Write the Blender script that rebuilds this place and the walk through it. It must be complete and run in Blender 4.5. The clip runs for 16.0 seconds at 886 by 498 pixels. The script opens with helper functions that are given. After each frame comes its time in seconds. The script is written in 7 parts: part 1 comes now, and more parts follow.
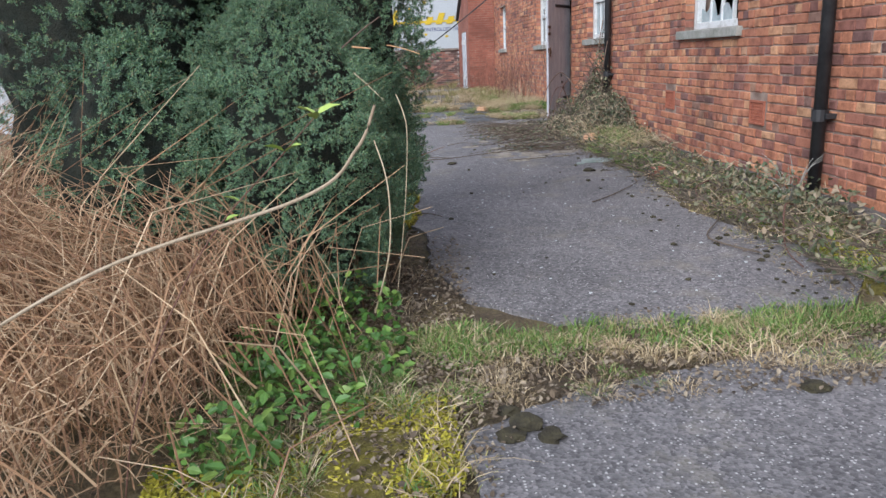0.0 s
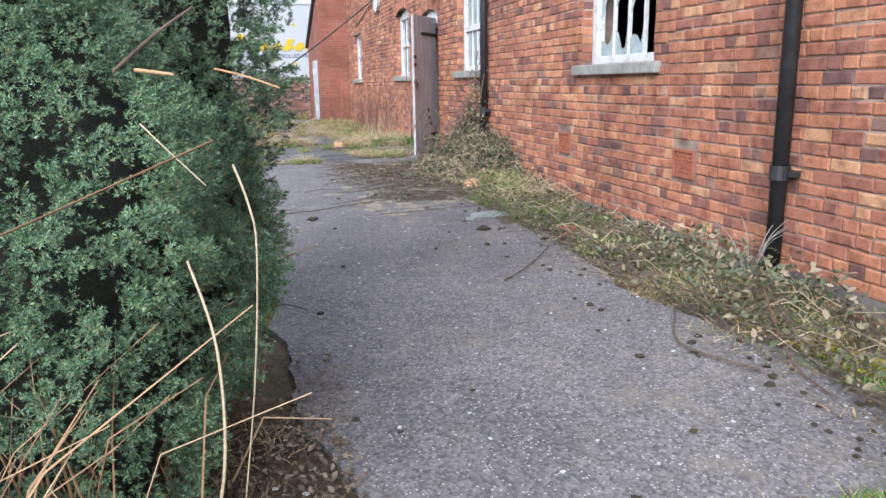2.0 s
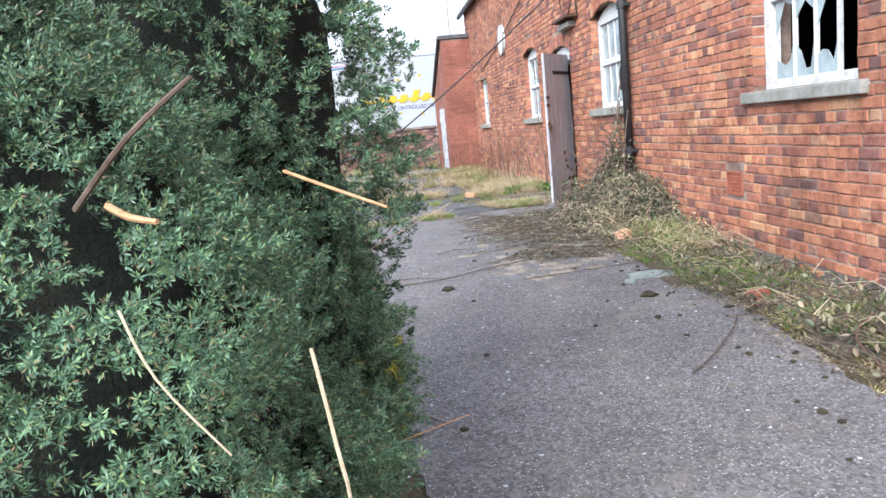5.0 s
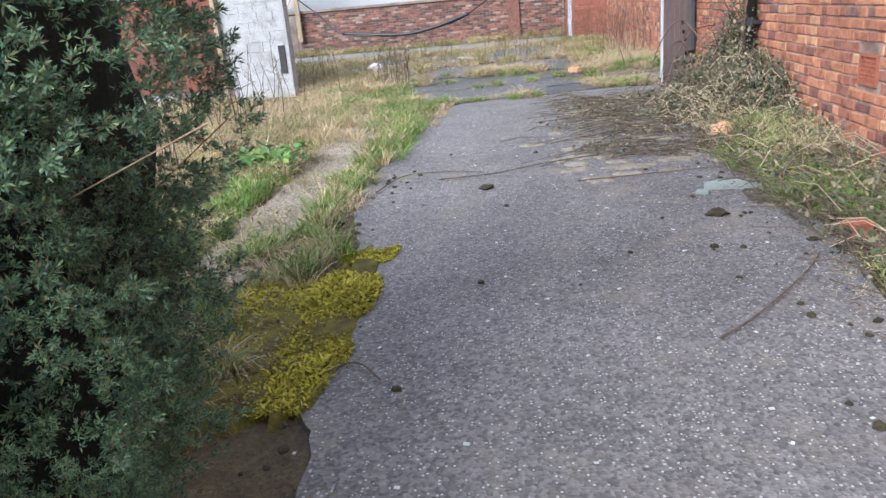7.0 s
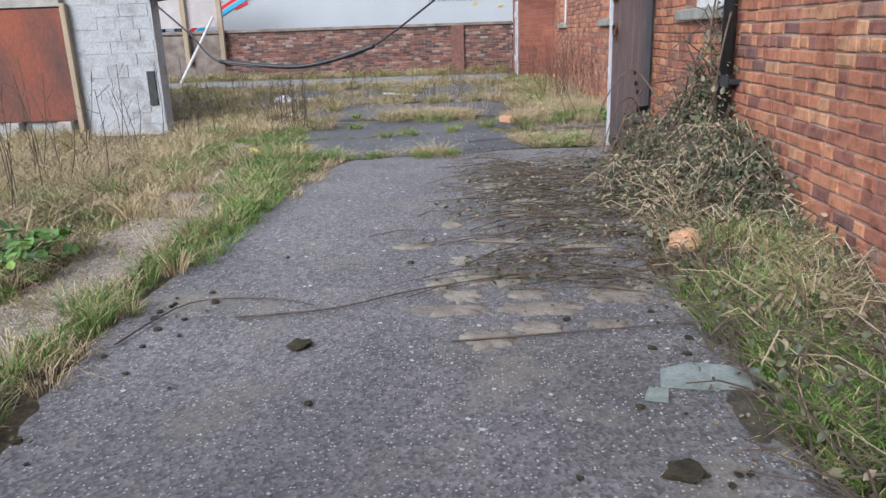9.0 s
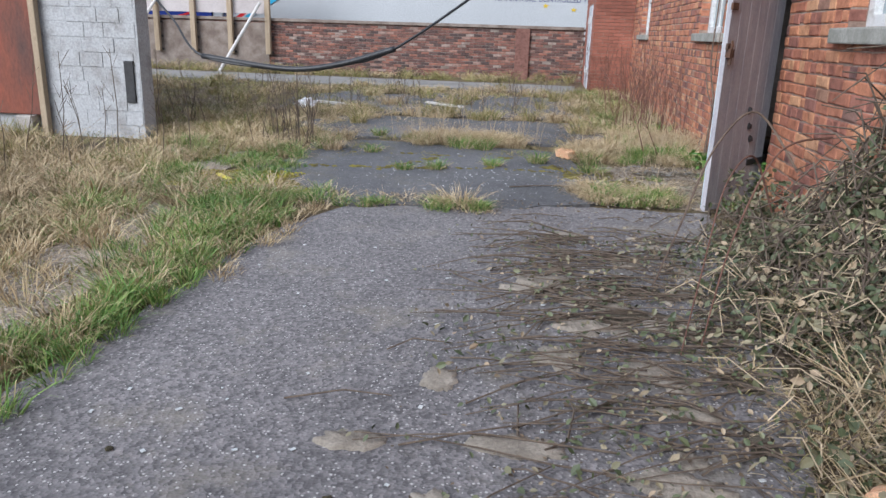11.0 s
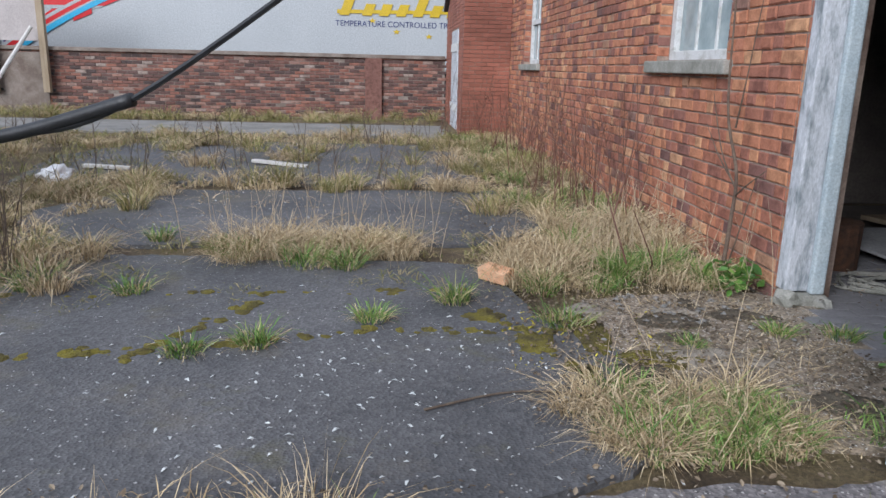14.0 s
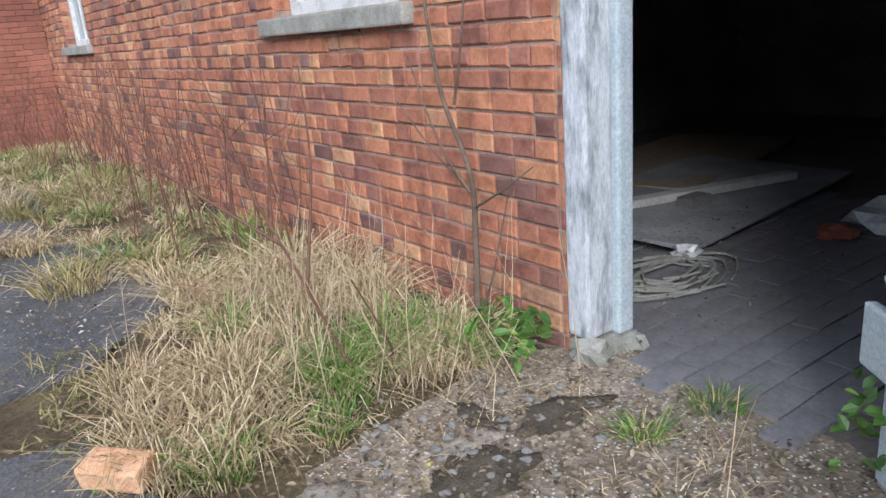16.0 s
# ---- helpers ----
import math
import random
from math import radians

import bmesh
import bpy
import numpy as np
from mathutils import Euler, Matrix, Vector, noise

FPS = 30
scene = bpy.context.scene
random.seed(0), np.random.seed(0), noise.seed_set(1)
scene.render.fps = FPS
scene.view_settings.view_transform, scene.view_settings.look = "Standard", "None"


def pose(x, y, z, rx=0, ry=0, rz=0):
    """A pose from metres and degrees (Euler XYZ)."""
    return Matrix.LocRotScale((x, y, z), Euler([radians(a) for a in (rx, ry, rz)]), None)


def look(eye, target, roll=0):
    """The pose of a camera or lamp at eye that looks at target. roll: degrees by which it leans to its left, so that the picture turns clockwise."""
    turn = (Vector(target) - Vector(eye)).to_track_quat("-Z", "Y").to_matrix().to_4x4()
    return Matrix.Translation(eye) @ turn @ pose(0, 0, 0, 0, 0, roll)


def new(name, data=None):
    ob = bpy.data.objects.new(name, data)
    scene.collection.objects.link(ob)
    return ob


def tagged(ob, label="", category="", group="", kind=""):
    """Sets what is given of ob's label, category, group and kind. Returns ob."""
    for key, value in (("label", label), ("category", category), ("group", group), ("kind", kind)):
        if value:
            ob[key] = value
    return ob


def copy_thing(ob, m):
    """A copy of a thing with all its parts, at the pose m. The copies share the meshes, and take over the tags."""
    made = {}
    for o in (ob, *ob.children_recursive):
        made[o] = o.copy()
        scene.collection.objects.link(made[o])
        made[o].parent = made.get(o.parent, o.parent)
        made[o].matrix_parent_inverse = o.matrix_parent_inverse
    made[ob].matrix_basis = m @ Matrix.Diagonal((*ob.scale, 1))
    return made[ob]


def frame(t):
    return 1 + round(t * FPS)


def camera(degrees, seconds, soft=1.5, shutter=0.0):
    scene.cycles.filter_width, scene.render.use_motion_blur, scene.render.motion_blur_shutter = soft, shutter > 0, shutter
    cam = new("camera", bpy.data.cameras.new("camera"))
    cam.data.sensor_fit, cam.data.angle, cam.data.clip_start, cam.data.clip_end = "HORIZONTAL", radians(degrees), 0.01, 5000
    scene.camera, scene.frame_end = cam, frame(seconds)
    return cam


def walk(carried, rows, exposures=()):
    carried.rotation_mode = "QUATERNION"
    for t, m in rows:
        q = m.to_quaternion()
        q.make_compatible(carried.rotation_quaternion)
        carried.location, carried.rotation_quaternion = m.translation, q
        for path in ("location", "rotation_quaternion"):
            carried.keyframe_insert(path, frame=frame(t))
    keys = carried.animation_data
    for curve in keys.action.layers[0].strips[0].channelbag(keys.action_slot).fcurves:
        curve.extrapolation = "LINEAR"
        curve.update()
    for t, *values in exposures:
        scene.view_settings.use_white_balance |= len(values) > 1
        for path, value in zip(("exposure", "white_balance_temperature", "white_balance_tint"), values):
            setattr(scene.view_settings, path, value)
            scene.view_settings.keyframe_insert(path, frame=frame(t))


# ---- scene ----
cam = camera(62.6, 16.0)
PATH = [
    (0, (-0.043, 0.05, 1.3), (0.052, 1.982, 0.792), -2.5),
    (0.5, (-0.1, 0.528, 1.324), (-0.014, 2.467, 0.841), -4.2),
    (1, (-0.029, 0.948, 1.322), (0.216, 2.879, 0.865), -4.7),
    (1.5, (0.013, 1.342, 1.333), (0.551, 3.209, 0.856), -2.4),
    (2, (-0.024, 1.719, 1.325), (0.475, 3.604, 0.881), -0.9),
    (2.5, (0.016, 2.109, 1.39), (0.24, 4.054, 0.98), 7.2),
    (3, (-0.022, 2.369, 1.406), (0.155, 4.336, 1.09), -2.7),
    (3.5, (-0.054, 2.578, 1.393), (0.173, 4.548, 1.138), -0.4),
    (3.7, (-0.048, 2.587, 1.391), (0.181, 4.558, 1.138), -0.4),
    (5.8, (0.238, 2.662, 1.415), (0.348, 4.628, 1.061), -8.1),
    (6, (0.317, 2.758, 1.39), (0.425, 4.724, 1.039), -5.8),
    (6.5, (0.6, 3.077, 1.379), (0.654, 5.041, 1.005), -4.9),
    (6.7, (0.65, 3.249, 1.394), (0.576, 5.186, 0.903), -5.3),
    (7, (0.839, 3.438, 1.363), (0.599, 5.322, 0.734), -5.2),
    (7.5, (1.09, 4.013, 1.381), (1.121, 5.939, 0.844), -1.2),
    (8, (1.255, 4.558, 1.374), (1.264, 6.432, 0.675), -1.4),
    (8.5, (1.315, 5.139, 1.393), (1.236, 7.061, 0.844), -3.2),
    (9, (1.344, 5.792, 1.364), (1.234, 7.706, 0.794), -1.9),
    (9.2, (1.328, 6.028, 1.341), (1.177, 7.936, 0.76), -1.7),
    (11.3, (1.483, 8.432, 1.399), (1.225, 10.334, 0.838), 1.9),
    (11.5, (1.459, 8.674, 1.371), (1.199, 10.594, 0.875), 1.9),
    (12, (1.433, 9.324, 1.402), (1.177, 11.264, 0.99), 2.1),
    (12.5, (1.347, 9.923, 1.41), (1.121, 11.876, 1.038), 2.0),
    (13, (1.222, 10.558, 1.428), (1.085, 12.523, 1.081), 1.5),
    (13.5, (1.166, 11.144, 1.421), (1.124, 13.106, 1.034), 1.2),
    (14, (1.069, 11.758, 1.384), (1.214, 13.693, 0.9), 1.4),
    (14.5, (1.103, 12.285, 1.378), (1.315, 14.174, 0.755), -0.5),
    (15, (1.133, 12.792, 1.381), (1.727, 14.61, 0.796), -2.2),
    (15.5, (1.306, 13.309, 1.36), (2.244, 14.973, 0.768), -3.8),
    (16, (1.442, 13.797, 1.361), (2.541, 15.363, 0.778), -4.6),
]
walk(cam, [(t, look(eye, target, roll)) for t, eye, target, roll in PATH],
     [(t, e, 5950, 11) for t, e in ((0, 0.86), (1.5, 1.2), (3.0, 1.44), (3.7, 1.5), (5.8, 1.58), (6.5, 1.36), (7.0, 1.42), (8.0, 1.12), (9.0, 0.95), (11.5, 0.83), (12.5, 0.57), (14.5, 0.72), (16.0, 1.02))])

# ---- world and light ----
world = bpy.data.worlds.new("overcast_sky")
scene.world = world
world.use_nodes = True
wn, wl = world.node_tree.nodes, world.node_tree.links
wn.clear()
w_out = wn.new("ShaderNodeOutputWorld")
w_bg = wn.new("ShaderNodeBackground")
w_sky = wn.new("ShaderNodeTexSky")
w_sky.sky_type = "NISHITA"
w_sky.sun_disc = False
w_sky.sun_elevation = radians(38)
w_sky.sun_rotation = radians(200)
w_co = wn.new("ShaderNodeTexCoord")
w_map = wn.new("ShaderNodeMapping")
w_map.inputs["Scale"].default_value = (1.6, 1.6, 4.5)
w_noise = wn.new("ShaderNodeTexNoise")
w_noise.inputs["Scale"].default_value = 2.2
w_noise.inputs["Detail"].default_value = 7
w_noise.inputs["Roughness"].default_value = 0.6
w_ramp = wn.new("ShaderNodeValToRGB")
w_ramp.color_ramp.elements[0].position = 0.36
w_ramp.color_ramp.elements[0].color = (2.5, 2.8, 3.3, 1)
w_ramp.color_ramp.elements[1].position = 0.62
w_ramp.color_ramp.elements[1].color = (5.4, 5.6, 6.0, 1)
w_mix = wn.new("ShaderNodeMixRGB")
w_mix.inputs[0].default_value = 0.9
wl.new(w_co.outputs["Generated"], w_map.inputs["Vector"])
wl.new(w_map.outputs["Vector"], w_noise.inputs["Vector"])
wl.new(w_noise.outputs["Fac"], w_ramp.inputs["Fac"])
wl.new(w_sky.outputs["Color"], w_mix.inputs[1])
wl.new(w_ramp.outputs["Color"], w_mix.inputs[2])
wl.new(w_mix.outputs["Color"], w_bg.inputs["Color"])
w_bg.inputs["Strength"].default_value = 0.116
wl.new(w_bg.outputs["Background"], w_out.inputs["Surface"])

sun = new("sun", bpy.data.lights.new("sun", "SUN"))
sun.data.energy = 2.4
sun.data.angle = radians(40)
sun.data.color = (1.0, 0.98, 0.95)
sun.matrix_world = look((-6, -4, 9), (2, 8, 0))


# ---- materials ----
def make_mat(name, rough=0.8, metal=0.0):
    m = bpy.data.materials.new(name)
    m.use_nodes = True
    b = m.node_tree.nodes["Principled BSDF"]
    b.inputs["Roughness"].default_value = rough
    b.inputs["Metallic"].default_value = metal
    return m, m.node_tree.nodes, m.node_tree.links, b


def ramp_node(n, stops):
    r = n.new("ShaderNodeValToRGB")
    while len(r.color_ramp.elements) < len(stops):
        r.color_ramp.elements.new(0.5)
    for e, (p, c) in zip(r.color_ramp.elements, stops):
        e.position, e.color = p, (*c, 1)
    return r


def noise_node(n, l, scale, detail=6, rough=0.6, stretch=(1, 1, 1), local=True):
    co = n.new("ShaderNodeTexCoord")
    mp = n.new("ShaderNodeMapping")
    mp.inputs["Scale"].default_value = stretch
    t = n.new("ShaderNodeTexNoise")
    t.inputs["Scale"].default_value, t.inputs["Detail"].default_value, t.inputs["Roughness"].default_value = scale, detail, rough
    l.new(co.outputs["Object"], mp.inputs["Vector"])
    l.new(mp.outputs["Vector"], t.inputs["Vector"])
    return t


def add_bump(n, l, b, src, strength=0.4, dist=0.01):
    bp = n.new("ShaderNodeBump")
    bp.inputs["Strength"].default_value, bp.inputs["Distance"].default_value = strength, dist
    l.new(src, bp.inputs["Height"])
    l.new(bp.outputs["Normal"], b.inputs["Normal"])


def mixc(n, l, fac, a, b_, mode="MIX"):
    m = n.new("ShaderNodeMixRGB")
    m.blend_type = mode
    for sock, v in ((0, fac), (1, a), (2, b_)):
        if isinstance(v, (int, float)):
            m.inputs[sock].default_value = v
        elif isinstance(v, tuple):
            m.inputs[sock].default_value = (*v, 1)
        else:
            l.new(v, m.inputs[sock])
    return m.outputs["Color"]


def surface(name, base, second, scale=6.0, fine=60.0, rough=0.8, metal=0.0, bump=0.3, bdist=0.006, stretch=(1, 1, 1), spread=(0.35, 0.65)):
    """Two colours mixed by broad stains, with fine grain and relief."""
    m, n, l, b = make_mat(name, rough, metal)
    t1 = noise_node(n, l, scale, 5, 0.6, stretch)
    t2 = noise_node(n, l, fine, 4, 0.7, stretch)
    r = ramp_node(n, [(spread[0], base), (spread[1], second)])
    l.new(t1.outputs["Fac"], r.inputs["Fac"])
    g = ramp_node(n, [(0.3, (0.72, 0.72, 0.72)), (0.7, (1.2, 1.2, 1.2))])
    l.new(t2.outputs["Fac"], g.inputs["Fac"])
    l.new(mixc(n, l, 1.0, r.outputs["Color"], g.outputs["Color"], "MULTIPLY"), b.inputs["Base Color"])
    add_bump(n, l, b, t2.outputs["Fac"], bump, bdist)
    return m


def island(name, stops, rough=0.75, grain=90, by_object=False, bump=0.4, mottle=0.0):
    """Colour picked piece by piece."""
    m, n, l, b = make_mat(name, rough)
    r = ramp_node(n, stops)
    if by_object:
        src = n.new("ShaderNodeObjectInfo")
        l.new(src.outputs["Random"], r.inputs["Fac"])
    else:
        src = n.new("ShaderNodeNewGeometry")
        l.new(src.outputs["Random Per Island"], r.inputs["Fac"])
    t = noise_node(n, l, grain, 4, 0.7)
    g = ramp_node(n, [(0.3, (0.78, 0.78, 0.78)), (0.7, (1.18, 1.18, 1.18))])
    l.new(t.outputs["Fac"], g.inputs["Fac"])
    col = mixc(n, l, 1.0, r.outputs["Color"], g.outputs["Color"], "MULTIPLY")
    t2 = noise_node(n, l, 1.1, 5, 0.65)
    g2 = ramp_node(n, [(0.35, (0.68, 0.64, 0.64)), (0.6, (1.06, 1.03, 1.0))])
    l.new(t2.outputs["Fac"], g2.inputs["Fac"])
    col = mixc(n, l, 0.8, col, g2.outputs["Color"], "MULTIPLY")
    if mottle:
        geo = n.new("ShaderNodeNewGeometry")
        t3 = n.new("ShaderNodeTexNoise")
        t3.inputs["Scale"].default_value, t3.inputs["Detail"].default_value = 13, 6
        l.new(geo.outputs["Position"], t3.inputs["Vector"])
        g3 = ramp_node(n, [(0.32, (0.55, 0.5, 0.5)), (0.5, (1.0, 1.0, 1.0)), (0.7, (1.25, 1.3, 1.35))])
        l.new(t3.outputs["Fac"], g3.inputs["Fac"])
        col = mixc(n, l, mottle, col, g3.outputs["Color"], "MULTIPLY")
    l.new(col, b.inputs["Base Color"])
    if bump:
        add_bump(n, l, b, t.outputs["Fac"], bump, 0.004)
    return m


BRICK_STOPS = [(0.0, (0.15, 0.08, 0.072)), (0.12, (0.27, 0.115, 0.085)), (0.35, (0.36, 0.145, 0.09)), (0.65, (0.43, 0.18, 0.1)),
               (0.84, (0.47, 0.215, 0.118)), (0.95, (0.52, 0.29, 0.16)), (1.0, (0.2, 0.115, 0.1))]
M_BRICK = island("orange_brick", BRICK_STOPS, 0.9, 70, bump=0.8, mottle=0.8)
M_BRICK_ONE = island("orange_brick_single", BRICK_STOPS, 0.9, 70, by_object=True, bump=0.8, mottle=0.8)
OLD_STOPS = [(0.0, (0.07, 0.052, 0.05)), (0.3, (0.13, 0.075, 0.066)), (0.6, (0.2, 0.1, 0.08)), (0.85, (0.28, 0.125, 0.09)), (1.0, (0.3, 0.25, 0.22))]
M_OLD = island("weathered_brick", OLD_STOPS, 0.92, 40, mottle=0.7)
M_RED = island("smooth_red_brick", [(0, (0.24, 0.09, 0.06)), (0.5, (0.29, 0.11, 0.075)), (1, (0.33, 0.125, 0.085))], 0.85, 60)
M_MORTAR = surface("lime_mortar", (0.17, 0.11, 0.085), (0.42, 0.33, 0.27), 2.2, 60, 0.95, spread=(0.4, 0.66))
M_OLDMORTAR = surface("old_mortar", (0.15, 0.115, 0.095), (0.27, 0.23, 0.2), 3, 60, 0.95)
M_STONE = surface("sill_stone", (0.22, 0.22, 0.19), (0.34, 0.33, 0.3), 8, 90, 0.9)
M_WHITEPAINT = surface("flaking_white_paint", (0.62, 0.63, 0.63), (0.42, 0.42, 0.4), 14, 120, 0.7, bump=0.5, spread=(0.5, 0.72))
M_GREYDOOR = surface("faded_mauve_grey_paint", (0.3, 0.295, 0.325), (0.4, 0.385, 0.405), 5, 70, 0.75, stretch=(3, 3, 0.6))
M_BLUEDOOR = surface("pale_blue_paint", (0.42, 0.49, 0.53), (0.52, 0.58, 0.6), 6, 90, 0.65, spread=(0.4, 0.75))
M_FRAMEPAINT = surface("peeling_grey_white_paint", (0.56, 0.58, 0.62), (0.22, 0.25, 0.27), 16, 110, 0.75, bump=0.9, stretch=(1, 1, 0.3), spread=(0.46, 0.66))
M_BLACKIRON = surface("black_iron", (0.012, 0.012, 0.014), (0.03, 0.03, 0.032), 12, 120, 0.5)
M_RUSTIRON = surface("rusty_iron", (0.05, 0.03, 0.022), (0.12, 0.055, 0.03), 20, 120, 0.85)
M_RUST = surface("rusted_sheet", (0.24, 0.062, 0.03), (0.085, 0.04, 0.032), 1.6, 40, 0.75, stretch=(1, 1, 0.35))
M_WHITEWASH = surface("whitewashed_masonry", (0.4, 0.41, 0.42), (0.22, 0.21, 0.2), 3.5, 40, 0.9, bump=0.5, bdist=0.012, spread=(0.5, 0.75))
M_SLATE = surface("roof_slate", (0.06, 0.06, 0.065), (0.12, 0.115, 0.11), 6, 60, 0.75)
M_RENDER = surface("grey_cement_render", (0.3, 0.28, 0.26), (0.4, 0.37, 0.34), 4, 50, 0.9)
M_TIMBER = surface("weathered_post_timber", (0.3, 0.23, 0.15), (0.4, 0.32, 0.23), 4, 60, 0.85, stretch=(4, 4, 0.4))
M_PLY = surface("grey_board", (0.42, 0.38, 0.37), (0.5, 0.46, 0.45), 2, 50, 0.85)
M_POLE = surface("pale_pole_paint", (0.62, 0.6, 0.58), (0.5, 0.48, 0.45), 8, 60, 0.7)
M_RUBBER = surface("black_cable_sheath", (0.012, 0.013, 0.015), (0.025, 0.026, 0.03), 9, 80, 0.45)
M_TERRA = surface("terracotta", (0.36, 0.12, 0.07), (0.28, 0.085, 0.05), 10, 90, 0.85)
# dark tone that carries the unlit look of rooms and vent holes
M_DARK = surface("dark_unlit_interior", (0.12, 0.105, 0.1), (0.19, 0.165, 0.15), 2, 30, 0.95)
M_PAVER = island("blue_brick_paver", [(0, (0.14, 0.14, 0.155)), (0.6, (0.22, 0.22, 0.235)), (1, (0.3, 0.21, 0.18))], 0.55, 50)
M_BOARD = surface("dirty_board", (0.25, 0.25, 0.255), (0.36, 0.36, 0.37), 3, 50, 0.85)
M_BARK = surface("grey_brown_bark", (0.09, 0.06, 0.045), (0.16, 0.115, 0.085), 12, 80, 0.9)
M_REDSTEM = surface("reddish_stem", (0.11, 0.05, 0.035), (0.17, 0.085, 0.06), 12, 80, 0.85)
M_DARKTWIG = surface("dead_dark_twig", (0.075, 0.055, 0.042), (0.15, 0.115, 0.085), 14, 80, 0.9)
M_STRAWSTEM = surface("pale_dead_stem", (0.42, 0.33, 0.21), (0.52, 0.42, 0.29), 10, 60, 0.8)
M_SPLIT = surface("torn_orange_wood", (0.45, 0.24, 0.11), (0.55, 0.33, 0.17), 10, 60, 0.75, stretch=(1, 1, 4))
M_CONIFER = island("blue_green_conifer_leaf", [(0, (0.035, 0.075, 0.05)), (0.35, (0.1, 0.2, 0.115)), (0.7, (0.19, 0.33, 0.185)), (0.86, (0.25, 0.37, 0.14)), (0.93, (0.26, 0.17, 0.1)), (0.96, (0.2, 0.32, 0.23)), (1, (0.26, 0.37, 0.28))], 0.6, 40, bump=0)
# near-black green: the shade deep inside the conifer, given as colour
M_CORE = surface("inner_shade_green", (0.014, 0.024, 0.016), (0.034, 0.036, 0.022), 14, 90, 1.0, bump=1.0, bdist=0.05)
M_GREEN = island("green_grass_blade", [(0, (0.06, 0.15, 0.025)), (0.5, (0.135, 0.26, 0.045)), (0.8, (0.23, 0.32, 0.08)), (1, (0.44, 0.38, 0.19))], 0.6, 30, bump=0)
M_OLIVE = island("tired_grass_blade", [(0, (0.13, 0.16, 0.04)), (0.5, (0.25, 0.24, 0.08)), (1, (0.42, 0.35, 0.17))], 0.65, 30, bump=0)
M_DRY = island("dry_grass_blade", [(0, (0.25, 0.18, 0.1)), (0.5, (0.48, 0.38, 0.22)), (1, (0.66, 0.56, 0.38))], 0.7, 30, bump=0)
M_REED = island("dead_reed_stalk", [(0, (0.17, 0.085, 0.045)), (0.4, (0.33, 0.19, 0.1)), (0.75, (0.46, 0.31, 0.18)), (1, (0.6, 0.46, 0.3))], 0.7, 30, bump=0)
M_WEED = island("weed_leaf", [(0, (0.05, 0.13, 0.025)), (0.6, (0.1, 0.22, 0.04)), (1, (0.2, 0.31, 0.06))], 0.5, 30, bump=0)
M_FRESH = island("fresh_leaf", [(0, (0.26, 0.4, 0.07)), (1, (0.38, 0.5, 0.12))], 0.5, 30, by_object=True, bump=0)
M_IVY = island("dull_ivy_leaf", [(0, (0.045, 0.065, 0.03)), (0.45, (0.12, 0.145, 0.075)), (0.75, (0.22, 0.2, 0.125)), (1, (0.36, 0.28, 0.19))], 0.55, 30, bump=0)
M_LITTER = island("dead_leaf", [(0, (0.06, 0.045, 0.03)), (0.5, (0.16, 0.12, 0.08)), (1, (0.31, 0.26, 0.19))], 0.85, 30, bump=0)
M_MOSS = surface("yellow_moss", (0.25, 0.215, 0.03), (0.1, 0.08, 0.025), 9, 90, 1.0, bump=1.0, bdist=0.03)
M_MOSSTIP = island("moss_tip", [(0, (0.18, 0.17, 0.02)), (0.5, (0.38, 0.35, 0.03)), (1, (0.52, 0.47, 0.06))], 0.9, 30, bump=0)
M_CLOD = surface("dark_moss_clod", (0.03, 0.025, 0.016), (0.07, 0.06, 0.03), 20, 120, 1.0, bump=1.0, bdist=0.01)
M_FLAKE = surface("white_paint_chip", (0.6, 0.62, 0.62), (0.42, 0.45, 0.46), 20, 60, 0.6)
M_BAG = surface("white_plastic", (0.75, 0.75, 0.76), (0.65, 0.65, 0.67), 6, 40, 0.35)
M_YELLOW = surface("yellow_plastic", (0.7, 0.6, 0.05), (0.6, 0.5, 0.05), 6, 40, 0.4)
M_NAVY = surface("navy_vinyl", (0.02, 0.03, 0.13), (0.025, 0.037, 0.15), 2, 40, 0.35, bump=0.02)
M_CABBLUE = surface("blue_cab_paint", (0.015, 0.035, 0.21), (0.02, 0.045, 0.24), 2, 40, 0.25, bump=0.02)
M_FLAGRED = surface("red_vinyl", (0.6, 0.025, 0.03), (0.55, 0.022, 0.027), 2, 40, 0.35, bump=0.02)
M_CYAN = surface("light_blue_vinyl", (0.05, 0.4, 0.65), (0.05, 0.37, 0.6), 2, 40, 0.35, bump=0.02)
M_TRAILER = surface("white_trailer_panel", (0.44, 0.46, 0.475), (0.4, 0.42, 0.435), 0.5, 30, 0.35, bump=0.02)
M_GOLD = surface("yellow_vinyl", (0.6, 0.42, 0.02), (0.55, 0.38, 0.02), 2, 40, 0.4, bump=0.02)
M_TYRE = surface("tyre_rubber", (0.015, 0.015, 0.015), (0.025, 0.025, 0.025), 9, 60, 0.8)
M_FLAKEGREY = surface("pale_slate_piece", (0.3, 0.34, 0.32), (0.2, 0.24, 0.22), 9, 60, 0.7)
M_CONCRETE = surface("pale_concrete", (0.17, 0.165, 0.155), (0.26, 0.25, 0.235), 2, 60, 0.9)
M_FARTREE = surface("distant_bare_wood", (0.2, 0.19, 0.18), (0.26, 0.25, 0.24), 0.3, 2, 1.0, bump=0)


